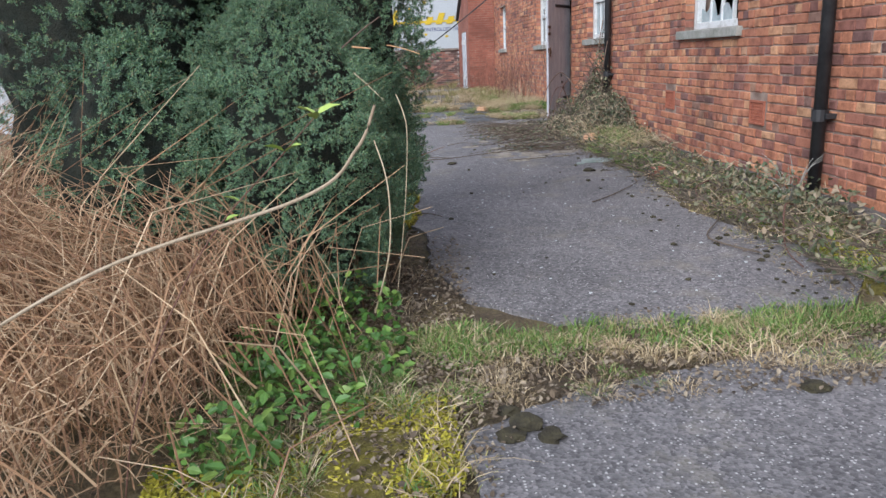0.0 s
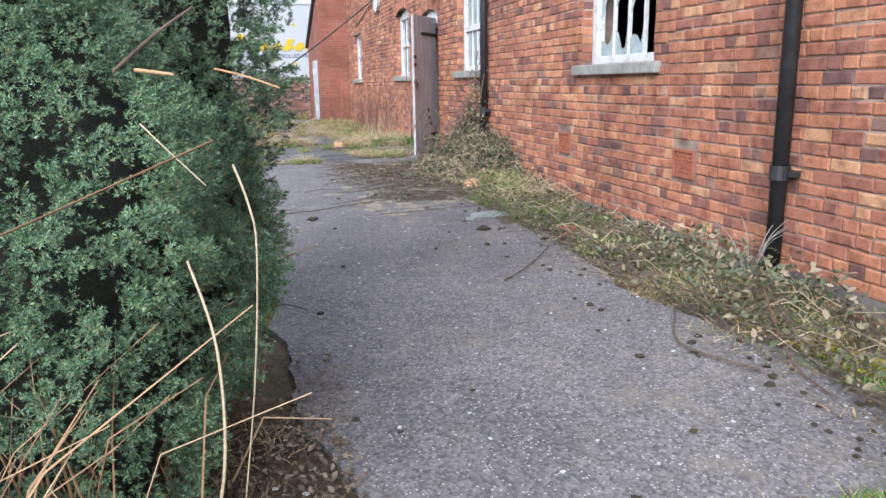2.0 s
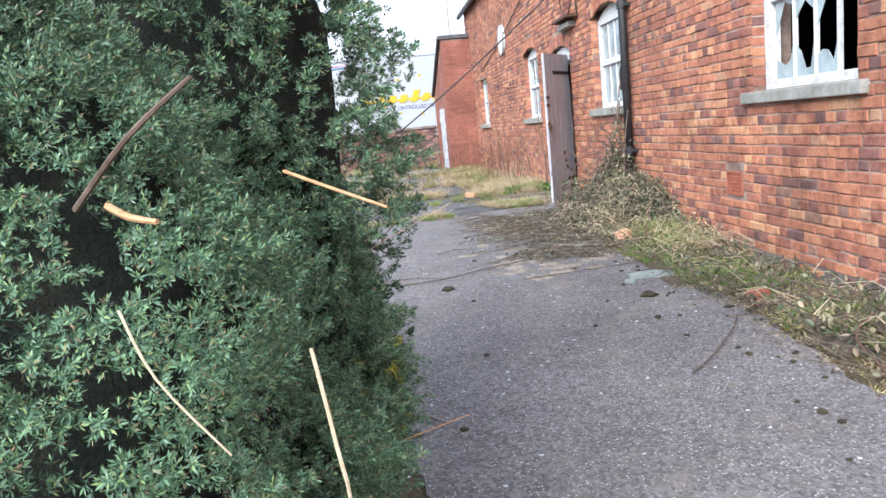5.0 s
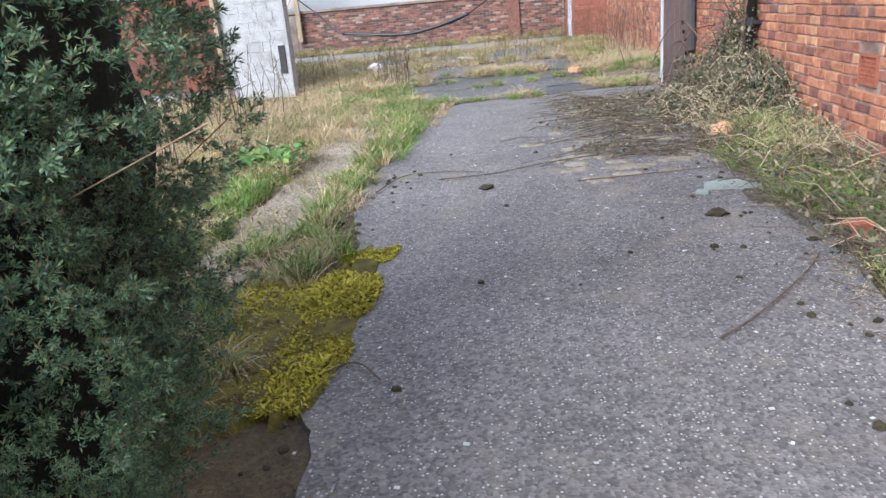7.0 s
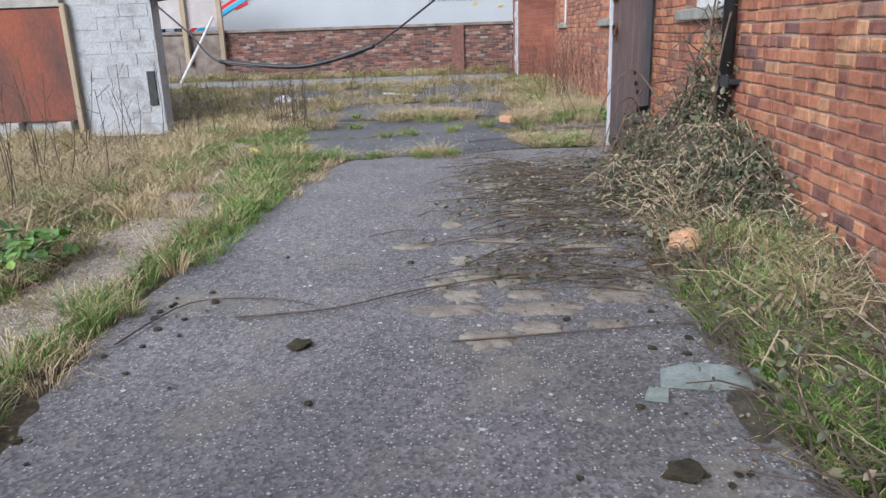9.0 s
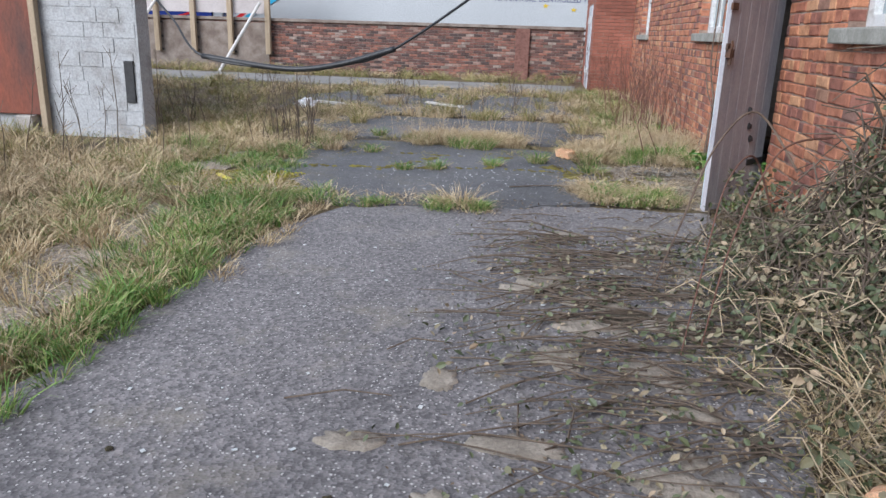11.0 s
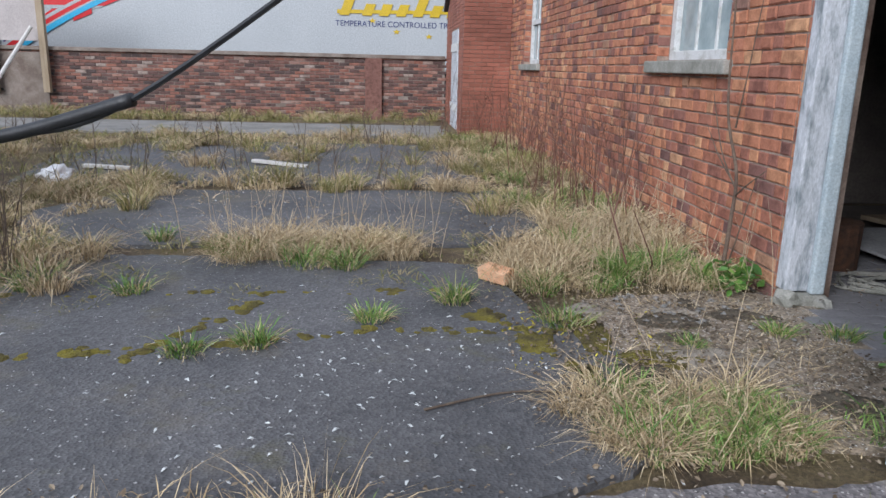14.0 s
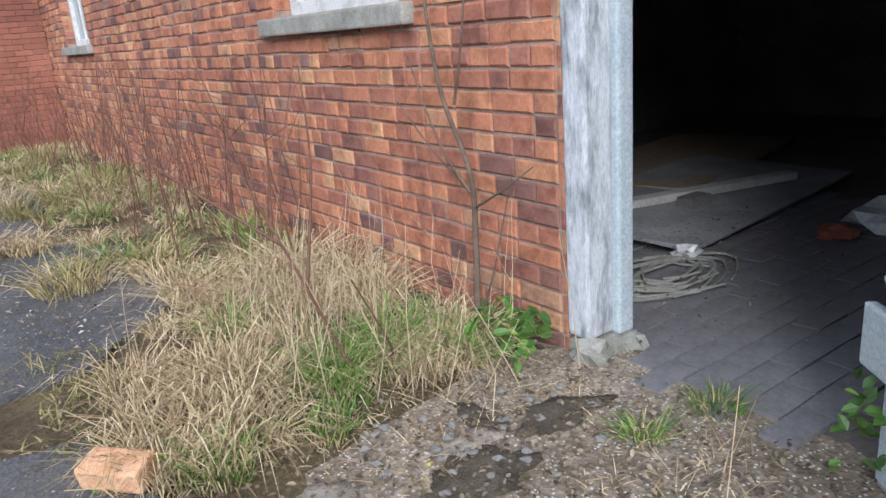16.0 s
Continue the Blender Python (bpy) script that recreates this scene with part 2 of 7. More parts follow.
def glass_mat():
    m, n, l, b = make_mat("dusty_window_glass", 0.12)
    b.inputs["Base Color"].default_value = (0.36, 0.43, 0.45, 1)
    t = noise_node(n, l, 5, 5)
    r = ramp_node(n, [(0.3, (0.2, 0.26, 0.28)), (0.7, (0.42, 0.49, 0.5))])
    l.new(t.outputs["Fac"], r.inputs["Fac"])
    l.new(r.outputs["Color"], b.inputs["Base Color"])
    b.inputs["Alpha"].default_value = 0.82
    return m


M_GLASS = glass_mat()


def asphalt(name, dark, light, chip, chips=0.12, stain=(0.2, 0.17, 0.12), stain_amount=0.5, moss=0.0, grain=0.65):
    """Worn asphalt with pale chippings and broad stains."""
    m, n, l, b = make_mat(name, 0.85)
    big = noise_node(n, l, 0.9, 6, 0.65)
    r = ramp_node(n, [(0.3, dark), (0.7, light)])
    l.new(big.outputs["Fac"], r.inputs["Fac"])
    co = n.new("ShaderNodeTexCoord")
    vor = n.new("ShaderNodeTexVoronoi")
    vor.inputs["Scale"].default_value = 75
    l.new(co.outputs["Object"], vor.inputs["Vector"])
    near = n.new("ShaderNodeMath")
    near.operation = "LESS_THAN"
    near.inputs[1].default_value = 0.36
    l.new(vor.outputs["Distance"], near.inputs[0])
    sep = n.new("ShaderNodeSeparateColor")
    l.new(vor.outputs["Color"], sep.inputs[0])
    pick = n.new("ShaderNodeMath")
    pick.operation = "GREATER_THAN"
    pick.inputs[1].default_value = 1 - chips
    l.new(sep.outputs[0], pick.inputs[0])
    both = n.new("ShaderNodeMath")
    both.operation = "MULTIPLY"
    l.new(near.outputs[0], both.inputs[0])
    l.new(pick.outputs[0], both.inputs[1])
    shade = ramp_node(n, [(0.0, (0.35, 0.35, 0.35)), (1.0, (1.7, 1.67, 1.63))])
    l.new(sep.outputs[1], shade.inputs["Fac"])
    col = mixc(n, l, grain, r.outputs["Color"], shade.outputs["Color"], "MULTIPLY")
    mid = noise_node(n, l, 22, 6, 0.75)
    midr = ramp_node(n, [(0.34, (0.6, 0.6, 0.6)), (0.5, (1.0, 1.0, 1.0)), (0.68, (1.45, 1.42, 1.38))])
    l.new(mid.outputs["Fac"], midr.inputs["Fac"])
    col = mixc(n, l, grain, col, midr.outputs["Color"], "MULTIPLY")
    patch = noise_node(n, l, 1.7, 8, 0.72)
    pr = ramp_node(n, [(0.53, (0, 0, 0)), (0.68, (1, 1, 1))])
    l.new(patch.outputs["Fac"], pr.inputs["Fac"])
    pf = mixc(n, l, 1.0, pr.outputs["Color"], (stain_amount,) * 3, "MULTIPLY")
    col = mixc(n, l, pf, col, stain)
    if moss:
        mo = noise_node(n, l, 2.6, 9, 0.75, (1, 1.3, 1))
        mr = ramp_node(n, [(0.56, (0, 0, 0)), (0.66, (1, 1, 1))])
        l.new(mo.outputs["Fac"], mr.inputs["Fac"])
        col = mixc(n, l, mixc(n, l, 1.0, mr.outputs["Color"], (moss,) * 3, "MULTIPLY"), col, (0.09, 0.085, 0.025))
    col = mixc(n, l, both.outputs[0], col, chip)
    l.new(col, b.inputs["Base Color"])
    add_bump(n, l, b, vor.outputs["Distance"], 0.5, 0.006)
    return m


M_PATH = asphalt("worn_purple_grey_asphalt", (0.108, 0.103, 0.108), (0.185, 0.176, 0.181), (0.42, 0.41, 0.4), 0.15, (0.24, 0.215, 0.17), 0.6)
M_YARD = asphalt("dark_yard_asphalt", (0.055, 0.057, 0.063), (0.125, 0.125, 0.132), (0.36, 0.36, 0.36), 0.03, (0.15, 0.13, 0.1), 0.45, 0.4, 0.4)
M_GRAVELLY = asphalt("gritty_worn_concrete", (0.16, 0.13, 0.1), (0.3, 0.25, 0.195), (0.52, 0.5, 0.46), 0.3, (0.1, 0.078, 0.05), 0.8, 0.7)


def soil_mat():
    m, n, l, b = make_mat("soil_and_litter", 0.95)
    a = noise_node(n, l, 1.3, 8, 0.7)
    r = ramp_node(n, [(0.3, (0.05, 0.036, 0.024)), (0.46, (0.11, 0.082, 0.052)), (0.58, (0.17, 0.135, 0.07)), (0.72, (0.27, 0.22, 0.15))])
    l.new(a.outputs["Fac"], r.inputs["Fac"])
    f = noise_node(n, l, 45, 6, 0.75)
    g = ramp_node(n, [(0.3, (0.5, 0.5, 0.5)), (0.7, (1.5, 1.45, 1.35))])
    l.new(f.outputs["Fac"], g.inputs["Fac"])
    l.new(mixc(n, l, 1.0, r.outputs["Color"], g.outputs["Color"], "MULTIPLY"), b.inputs["Base Color"])
    add_bump(n, l, b, f.outputs["Fac"], 0.9, 0.03)
    return m


M_SOIL = soil_mat()


# ---- mesh helpers ----
rng = np.random.default_rng(7)
rnd = random.Random(11)


def gz(x, y):
    """Height of the ground."""
    return min(0.15, max(0.0, 0.011 * (y - 3)))


class Geo:
    """Collects vertices and faces of one mesh."""

    def __init__(self):
        self.v, self.f = [], []

    def add(self, verts, faces):
        k = len(self.v)
        self.v += [tuple(p) for p in verts]
        self.f += [tuple(i + k for i in f) for f in faces]
        return self

    def box(self, a, b, m=None, ch=0.0):
        (x0, y0, z0), (x1, y1, z1) = a, b
        if ch <= 0:
            vs = [(x, y, z) for z in (z0, z1) for y in (y0, y1) for x in (x0, x1)]
            fs = [(0, 2, 3, 1), (4, 5, 7, 6), (0, 1, 5, 4), (2, 6, 7, 3), (0, 4, 6, 2), (1, 3, 7, 5)]
        else:
            bm = bmesh.new()
            bmesh.ops.create_cube(bm, size=1)
            for v in bm.verts:
                v.co = Vector(((x0 + x1) / 2 + v.co.x * (x1 - x0), (y0 + y1) / 2 + v.co.y * (y1 - y0), (z0 + z1) / 2 + v.co.z * (z1 - z0)))
            bmesh.ops.bevel(bm, geom=bm.edges[:], offset=ch, segments=2, affect="EDGES", profile=0.6)
            bm.verts.index_update()
            vs = [v.co.copy() for v in bm.verts]
            fs = [[v.index for v in f.verts] for f in bm.faces]
            bm.free()
        if m is not None:
            vs = [m @ Vector(p) for p in vs]
        return self.add(vs, fs)

    def tube(self, pts, r0, r1=None, n=6):
        r1 = r0 if r1 is None else r1
        pts = [Vector(p) for p in pts]
        k = len(pts)
        vs, fs = [], []
        for i, p in enumerate(pts):
            d = (pts[min(i + 1, k - 1)] - pts[max(i - 1, 0)]).normalized()
            u = d.cross(Vector((0, 0, 1)) if abs(d.z) < 0.9 else Vector((1, 0, 0))).normalized()
            w = d.cross(u)
            r = r0 + (r1 - r0) * i / max(1, k - 1)
            vs += [p + (u * math.cos(2 * math.pi * j / n) + w * math.sin(2 * math.pi * j / n)) * r for j in range(n)]
        for i in range(k - 1):
            fs += [(i * n + j, i * n + (j + 1) % n, (i + 1) * n + (j + 1) % n, (i + 1) * n + j) for j in range(n)]
        fs += [tuple(range(n))[::-1], tuple(range((k - 1) * n, k * n))]
        return self.add(vs, fs)

    def prism(self, outline, axis, a, b):
        """A flat outline of (u, v) pushed from a to b along axis x, y or z."""
        n = len(outline)
        put = {"x": lambda u, v, w: (w, u, v), "y": lambda u, v, w: (u, w, v), "z": lambda u, v, w: (u, v, w)}[axis]
        vs = [put(u, v, a) for u, v in outline] + [put(u, v, b) for u, v in outline]
        fs = [tuple(range(n)), tuple(range(2 * n - 1, n - 1, -1))] + [(i, i + n, (i + 1) % n + n, (i + 1) % n) for i in range(n)]
        return self.add(vs, fs)

    def lump(self, c, r, seed=0, flat=1.0, rough=0.35, sub=2):
        bm = bmesh.new()
        bmesh.ops.create_icosphere(bm, subdivisions=sub, radius=1)
        bm.verts.index_update()
        vs = []
        for v in bm.verts:
            k = 1 + rough * noise.noise(v.co * 1.6 + Vector((seed * 3.1, seed, 0)))
            vs.append((c[0] + v.co.x * r * k, c[1] + v.co.y * r * k, c[2] + v.co.z * r * k * flat))
        fs = [[v.index for v in f.verts] for f in bm.faces]
        bm.free()
        return self.add(vs, fs)

    def data(self, name, mat, smooth=False):
        me = bpy.data.meshes.new(name)
        me.from_pydata(self.v, [], self.f)
        bm = bmesh.new()
        bm.from_mesh(me)
        bmesh.ops.recalc_face_normals(bm, faces=bm.faces)
        bm.to_mesh(me)
        bm.free()
        me.materials.append(mat)
        if smooth:
            me.polygons.foreach_set("use_smooth", [True] * len(me.polygons))
        return me


def part(name, geo, mat, parent=None, label="", smooth=False):
    ob = new(name, geo.data(name, mat, smooth) if isinstance(geo, Geo) else geo)
    if parent is not None:
        ob.parent = parent
    if label:
        ob["label"] = label
    return ob


def thing(name, label, category, group="", kind="", at=(0, 0, 0)):
    ob = new(name)
    ob.location = at
    return tagged(ob, label, category, group, kind)


def struct(name, geo, mat, label, category, smooth=False):
    return tagged(part(name, geo, mat, None, "", smooth), label, category, "", "structure")


def quads(name, verts, counts_faces, mat):
    """A mesh straight from arrays."""
    me = bpy.data.meshes.new(name)
    me.from_pydata(verts.tolist(), [], counts_faces.tolist() if hasattr(counts_faces, "tolist") else counts_faces)
    me.materials.append(mat)
    return me


# ---- ground ----
def ground_sheet():
    xs = np.concatenate([[-900, -300, -100, -40, -20], np.arange(-12, 5.01, 0.12), [8, 20, 40, 100, 300, 900]])
    ys = np.concatenate([[-900, -300, -60, -20, -6], np.arange(-2, 31.01, 0.12), [40, 60, 120, 300, 900]])
    verts = []
    for y in ys:
        for x in xs:
            z = gz(x, y) - 0.03
            if -12 <= x <= 5 and -2 <= y <= 31:
                z += 0.018 * noise.noise(Vector((x * 1.3, y * 1.3, 0))) + 0.012 * noise.noise(Vector((x * 5, y * 5, 3)))
            if y > 31:
                z = 0.1
            verts.append((x, y, z))
    w = len(xs)
    faces = [(j * w + i, j * w + i + 1, (j + 1) * w + i + 1, (j + 1) * w + i) for j in range(len(ys) - 1) for i in range(w - 1)]
    g = Geo()
    g.v, g.f = verts, faces
    struct("ground", g, M_SOIL, "brown soil with dead leaves, moss and worn patches", "ground", True)


def slab(name, outline, mat, label, category, lift=0.0, ragged=0.07, step=0.14):
    """A worn slab of paving with ragged edges, cut into a grid so that it follows the ground."""
    pts = []
    n = len(outline)
    for i in range(n):
        (x0, y0), (x1, y1) = outline[i], outline[(i + 1) % n]
        k = max(1, int(math.hypot(x1 - x0, y1 - y0) / 0.07))
        for j in range(k):
            x, y = x0 + (x1 - x0) * j / k, y0 + (y1 - y0) * j / k
            q = Vector((x * 2.2, y * 2.2, 9))
            q2 = Vector((x * 9, y * 9, 4))
            pts.append((x + ragged * (noise.noise(q) + 0.6 * noise.noise(q2)), y + ragged * (noise.noise(q + Vector((50, 0, 0))) + 0.6 * noise.noise(q2 + Vector((50, 0, 0))))))
    bm = bmesh.new()
    top = bm.faces.new([bm.verts.new((x, y, 0)) for x, y in pts])
    y0, y1 = min(p[1] for p in pts), max(p[1] for p in pts)
    y = y0 + 0.5
    while y < y1:
        bmesh.ops.bisect_plane(bm, geom=bm.verts[:] + bm.edges[:] + bm.faces[:], plane_co=(0, y, 0), plane_no=(0, 1, 0))
        y += 0.5
    bmesh.ops.triangulate(bm, faces=bm.faces[:])
    ext = bmesh.ops.extrude_face_region(bm, geom=bm.faces[:])
    for e in ext["geom"]:
        if isinstance(e, bmesh.types.BMVert):
            e.co.z -= 0.07
    for v in bm.verts:
        v.co.z += gz(v.co.x, v.co.y) + lift
    bmesh.ops.recalc_face_normals(bm, faces=bm.faces[:])
    me = bpy.data.meshes.new(name)
    bm.to_mesh(me)
    bm.free()
    me.materials.append(mat)
    return tagged(new(name, me), label, category, "", "structure")


ground_sheet()
slab("pavement_near", [(0.1, 1.9), (0.14, 2.44), (0.54, 2.64), (0.95, 2.79), (1.9, 2.98), (3.1, 3.05), (3.1, -1.5), (-0.3, -1.5), (-0.1, 1.0)], M_PATH, "speckled purple-grey asphalt slab with mossy broken edge", "pavement")
slab("pavement_path", [(0.24, 3.86), (0.7, 3.42), (1.5, 3.36), (2.25, 3.5), (2.6, 3.95), (2.45, 4.9), (2.2, 5.7), (2.42, 7.0), (2.42, 8.2), (2.36, 8.7), (2.25, 9.6), (2.5, 10.8), (2.7, 12.4), (2.75, 13.75),
                       (1.9, 13.76), (1.05, 13.52), (0.0, 13.32), (-0.32, 12.1), (-0.4, 10.3), (-0.45, 8.8), (-0.3, 7.9), (-0.18, 7.5), (-0.02, 6.7), (-0.12, 6.2), (0.1, 5.4), (0.08, 4.6)],
     M_PATH, "worn speckled grey asphalt path with ragged mossy edges", "path")
slab("pavement_yard", [(-0.9, 13.4), (0.2, 13.4), (1.3, 13.55), (2.15, 14.0), (2.2, 14.8), (1.85, 15.25), (1.7, 16.3), (-1.2, 16.5), (-1.0, 15.2), (-1.25, 14.4)], M_YARD, "dark smooth asphalt yard slab strewn with white flakes", "pavement", 0.005)
slab("pavement_yard_middle", [(-1.5, 16.75), (1.8, 16.85), (2.3, 17.4), (2.5, 18.6), (2.2, 19.2), (-1.4, 19.0), (-1.9, 17.9)], M_YARD, "dark asphalt yard slab between grass-grown joints", "pavement", 0.001)
slab("pavement_yard_far", [(-2.8, 19.4), (2.0, 19.6), (2.3, 21.4), (1.9, 23.6), (-2.6, 23.8), (-3.3, 21.5)], M_YARD, "dark asphalt yard slab between grass-grown joints", "pavement", 0.0)
slab("pavement_mud", [(-1.15, 7.2), (-0.75, 7.0), (-0.7, 9.0), (-0.8, 11.5), (-1.0, 12.8), (-1.6, 13.2), (-1.3, 11.0), (-1.2, 9.0)], M_GRAVELLY, "muddy paved strip between two grass verges", "path", -0.01)
slab("pavement_strip", [(-11, 25.2), (2.1, 25.1), (2.1, 27.6), (-11, 27.8)], M_CONCRETE, "pale concrete lane along the boundary wall", "lane", 0.004, 0.12)
slab("pavement_threshold", [(2.2, 14.1), (2.85, 13.95), (3.4, 14.3), (3.4, 15.6), (2.95, 15.75), (2.2, 15.6), (2.05, 15.0)], M_GRAVELLY, "gritty worn concrete apron with moss and leaf litter", "pavement", 0.0)
slab("pavement_side", [(-3.2, 13.6), (-1.5, 13.6), (-1.4, 15.4), (-2.4, 15.6)], M_GRAVELLY, "worn slab grown over with grass", "pavement", -0.005)
struct("road", Geo().box((-300, 30.6, 0.0), (300, 37.5, 0.12)), M_YARD, "asphalt road beyond the boundary wall", "road")

# ---- the long brick building ----
WX = 3.27
COURSE, STRETCH, HEAD = 0.083, 0.235, 0.1175
EAVES = 5.0
# openings: y0, y1, z0, z1, rise of the arched head
OPEN = [(7.28, 8.62, 1.48, 2.92, 0.12), (11.85, 13.1, 1.5, 2.72, 0.15), (16.6, 17.9, 1.48, 2.72, 0.13), (22.9, 24.2, 1.47, 2.74, 0.0),
        (14.3, 15.63, 0.0, 2.47, 0.13), (15.45, 16.1, 3.75, 4.3, 0.0)]
VENTS = [(4.55, 4.8, 0.57, 0.79), (6.62, 6.9, 0.57, 0.79), (8.86, 9.14, 0.57, 0.79)]


def inside_opening(y0, y1, z0, z1):
    for a, b, c, d, r in OPEN:
        top = d + (r * (1 - ((0.5 * (y0 + y1) - 0.5 * (a + b)) / (0.5 * (b - a))) ** 2) if r else 0)
        top += 0.2 if r else 0
        if y1 > a + 0.004 and y0 < b - 0.004 and z1 > c + 0.004 and z0 < top - 0.004:
            return True
    return any(y1 > a - 0.004 and y0 < b + 0.004 and z1 > c - 0.004 and z0 < d + 0.004 for a, b, c, d in VENTS)


def split_row(y0, y1, z0, z1):
    """The free stretches of a course between openings."""
    spans, y = [], y0
    cur = None
    while y < y1:
        if not inside_opening(y, y + 0.03, z0, z1):
            if cur is None:
                cur = y
        elif cur is not None:
            spans.append((cur, y))
            cur = None
        y += 0.03
    if cur is not None:
        spans.append((cur, y1))
    return spans


def brick_shape(dy, dz, depth, ch=0.006):
    """One brick, its face towards -x, with worn arrises."""
    a, b = dy / 2, dz / 2
    vs = [(-0.0, s * (a - ch), t * (b - ch)) for s, t in ((-1, -1), (1, -1), (1, 1), (-1, 1))]
    vs += [(ch * 0.8, s * a, t * b) for s, t in ((-1, -1), (1, -1), (1, 1), (-1, 1))]
    vs += [(depth, s * a, t * b) for s, t in ((-1, -1), (1, -1), (1, 1), (-1, 1))]
    fs = [(3, 2, 1, 0)]
    for k in (0, 4):
        fs += [(k + i, k + (i + 1) % 4, k + 4 + (i + 1) % 4, k + 4 + i) for i in range(4)]
    return vs, fs


BRICK_DATA = {}


def brick_data(dy, dz, mat):
    key = (round(dy, 2), mat.name)
    if key not in BRICK_DATA:
        BRICK_DATA[key] = Geo().add(*brick_shape(dy, dz, 0.035)).data("brick", mat)
    return BRICK_DATA[key]


wall_east = Geo()
# mortar core, cut round the openings
cuts = sorted({2.0, 26.4, *(v for o in OPEN for v in o[:2])})
for a, b in zip(cuts[:-1], cuts[1:]):
    holes = sorted((o[2], o[3] + o[4]) for o in OPEN if o[0] <= a + 1e-6 and o[1] >= b - 1e-6)
    z = -0.1
    for c, d in holes:
        if c > z:
            wall_east.box((WX + 0.009, a, z), (WX + 0.34, b, c))
        z = max(z, d)
    wall_east.box((WX + 0.009, a, z), (WX + 0.34, b, EAVES))
wall_east = struct("wall_east", wall_east, M_MORTAR, "long orange-red brick wall with pale mortar and sooty patches", "brick wall")

near_bricks, far_bricks = [], Geo()
course = 0
z = -0.05
r_b = random.Random(5)
while z + COURSE < EAVES:
    header_row = course % 4 == 3
    for a, b in split_row(2.0, 26.35, z, z + COURSE):
        y = a
        first = True
        while y < b - 0.03:
            w = HEAD if header_row or (first and course % 2) or r_b.random() < 0.22 else STRETCH * r_b.uniform(0.94, 1.03)
            first = False
            e = min(y + w, b)
            if e - y > 0.04:
                cy, cz, dx = (y + e) / 2, z + COURSE / 2, r_b.uniform(-0.004, 0.003) - (0.004 if r_b.random() < 0.06 else 0)
                if 15.6 < cy < 18.6 and 0.2 < cz < 1.2 and len(near_bricks) < 300 and abs(e - y - w) < 0.002:
                    near_bricks.append((cy, cz, dx, w))
                else:
                    vs, fs = brick_shape(e - y - r_b.uniform(0.005, 0.014), COURSE - r_b.uniform(0.007, 0.014), 0.03, r_b.uniform(0.004, 0.012))
                    t = r_b.uniform(-0.012, 0.012)
                    far_bricks.add([(WX + dx + vx, cy + vy + r_b.uniform(-0.005, 0.005), cz + vz + t * vy + r_b.uniform(-0.004, 0.004)) for vx, vy, vz in vs], fs)
            y = e
    z += COURSE
    course += 1


def arch_bricks(geo, a, b, spring, rise, depth=0.2):
    """A flat arch of bricks on edge over an opening."""
    n = int((b - a + 0.1) / 0.083)
    mid, half = (a + b) / 2, (b - a) / 2
    for i in range(n):
        u = (i + 0.5) / n * 2 - 1
        yc = mid + u * (half + 0.06)
        zc = spring + rise * (1 - u * u) + depth / 2 - 0.0
        vs, fs = brick_shape(0.072, depth - 0.01, 0.03)
        m = Matrix.Translation((WX - 0.002, yc, zc)) @ Matrix.Rotation(-u * rise * 1.8 / half, 4, "X")
        geo.add([m @ Vector(p) for p in vs], fs)


for o in OPEN[:3] + OPEN[4:5]:
    arch_bricks(far_bricks, o[0], o[1], o[3], o[4])
# bricks of the reveals
for o in OPEN[:5]:
    zz = o[2] + 0.03
    while zz < o[3] - 0.02:
        for side, at in ((-1, o[0] + 0.004), (1, o[1] - 0.004)):
            vs, fs = brick_shape(0.1, COURSE - 0.011, 0.02)
            far_bricks.add([(WX + 0.057 + vy, at + side * vx, zz + COURSE / 2 + vz) for vx, vy, vz in vs], fs)
        zz += COURSE
far_bricks = part("brickwork", far_bricks, M_BRICK, wall_east)
far_bricks["kind"] = "stuff"

# dark fascia, gutter and roof of the long building
roof = Geo().prism([(WX - 0.18, EAVES - 0.02), (WX + 3.2, EAVES + 2.0), (WX + 3.2, EAVES + 1.88), (WX - 0.18, EAVES - 0.12)], "y", 1.8, 26.6)
struct("roof", roof, M_SLATE, "dark slate roof with projecting eaves", "roof")
struct("gutter", Geo().tube([(WX - 0.15, 1.8, EAVES - 0.1), (WX - 0.15, 26.6, EAVES - 0.1)], 0.06, n=8), M_BLACKIRON, "black cast-iron eaves gutter", "gutter")
# enclosure added behind the openings, coloured dark so the rooms read as unlit
struct("wall_rear", Geo().box((WX + 6.2, 1.9, -0.1), (WX + 6.4, 26.4, EAVES)), M_DARK, "rear wall inside the building, coloured dark for the unlit room", "wall")
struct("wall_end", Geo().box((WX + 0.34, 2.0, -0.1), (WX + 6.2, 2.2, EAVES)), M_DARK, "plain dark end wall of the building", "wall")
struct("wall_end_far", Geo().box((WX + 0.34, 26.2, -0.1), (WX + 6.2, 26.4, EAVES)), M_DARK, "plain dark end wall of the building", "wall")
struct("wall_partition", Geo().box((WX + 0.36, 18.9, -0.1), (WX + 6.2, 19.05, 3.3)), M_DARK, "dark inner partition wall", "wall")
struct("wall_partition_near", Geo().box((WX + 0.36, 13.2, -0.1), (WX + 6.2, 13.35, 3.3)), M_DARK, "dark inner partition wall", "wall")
struct("ceiling", Geo().box((WX + 0.36, 2.2, 3.3), (WX + 6.2, 26.2, 3.4)), M_DARK, "ceiling coloured dark for the unlit room", "ceiling")
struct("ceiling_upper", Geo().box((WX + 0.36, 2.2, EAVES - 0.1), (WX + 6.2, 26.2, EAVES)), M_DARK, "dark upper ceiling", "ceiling")
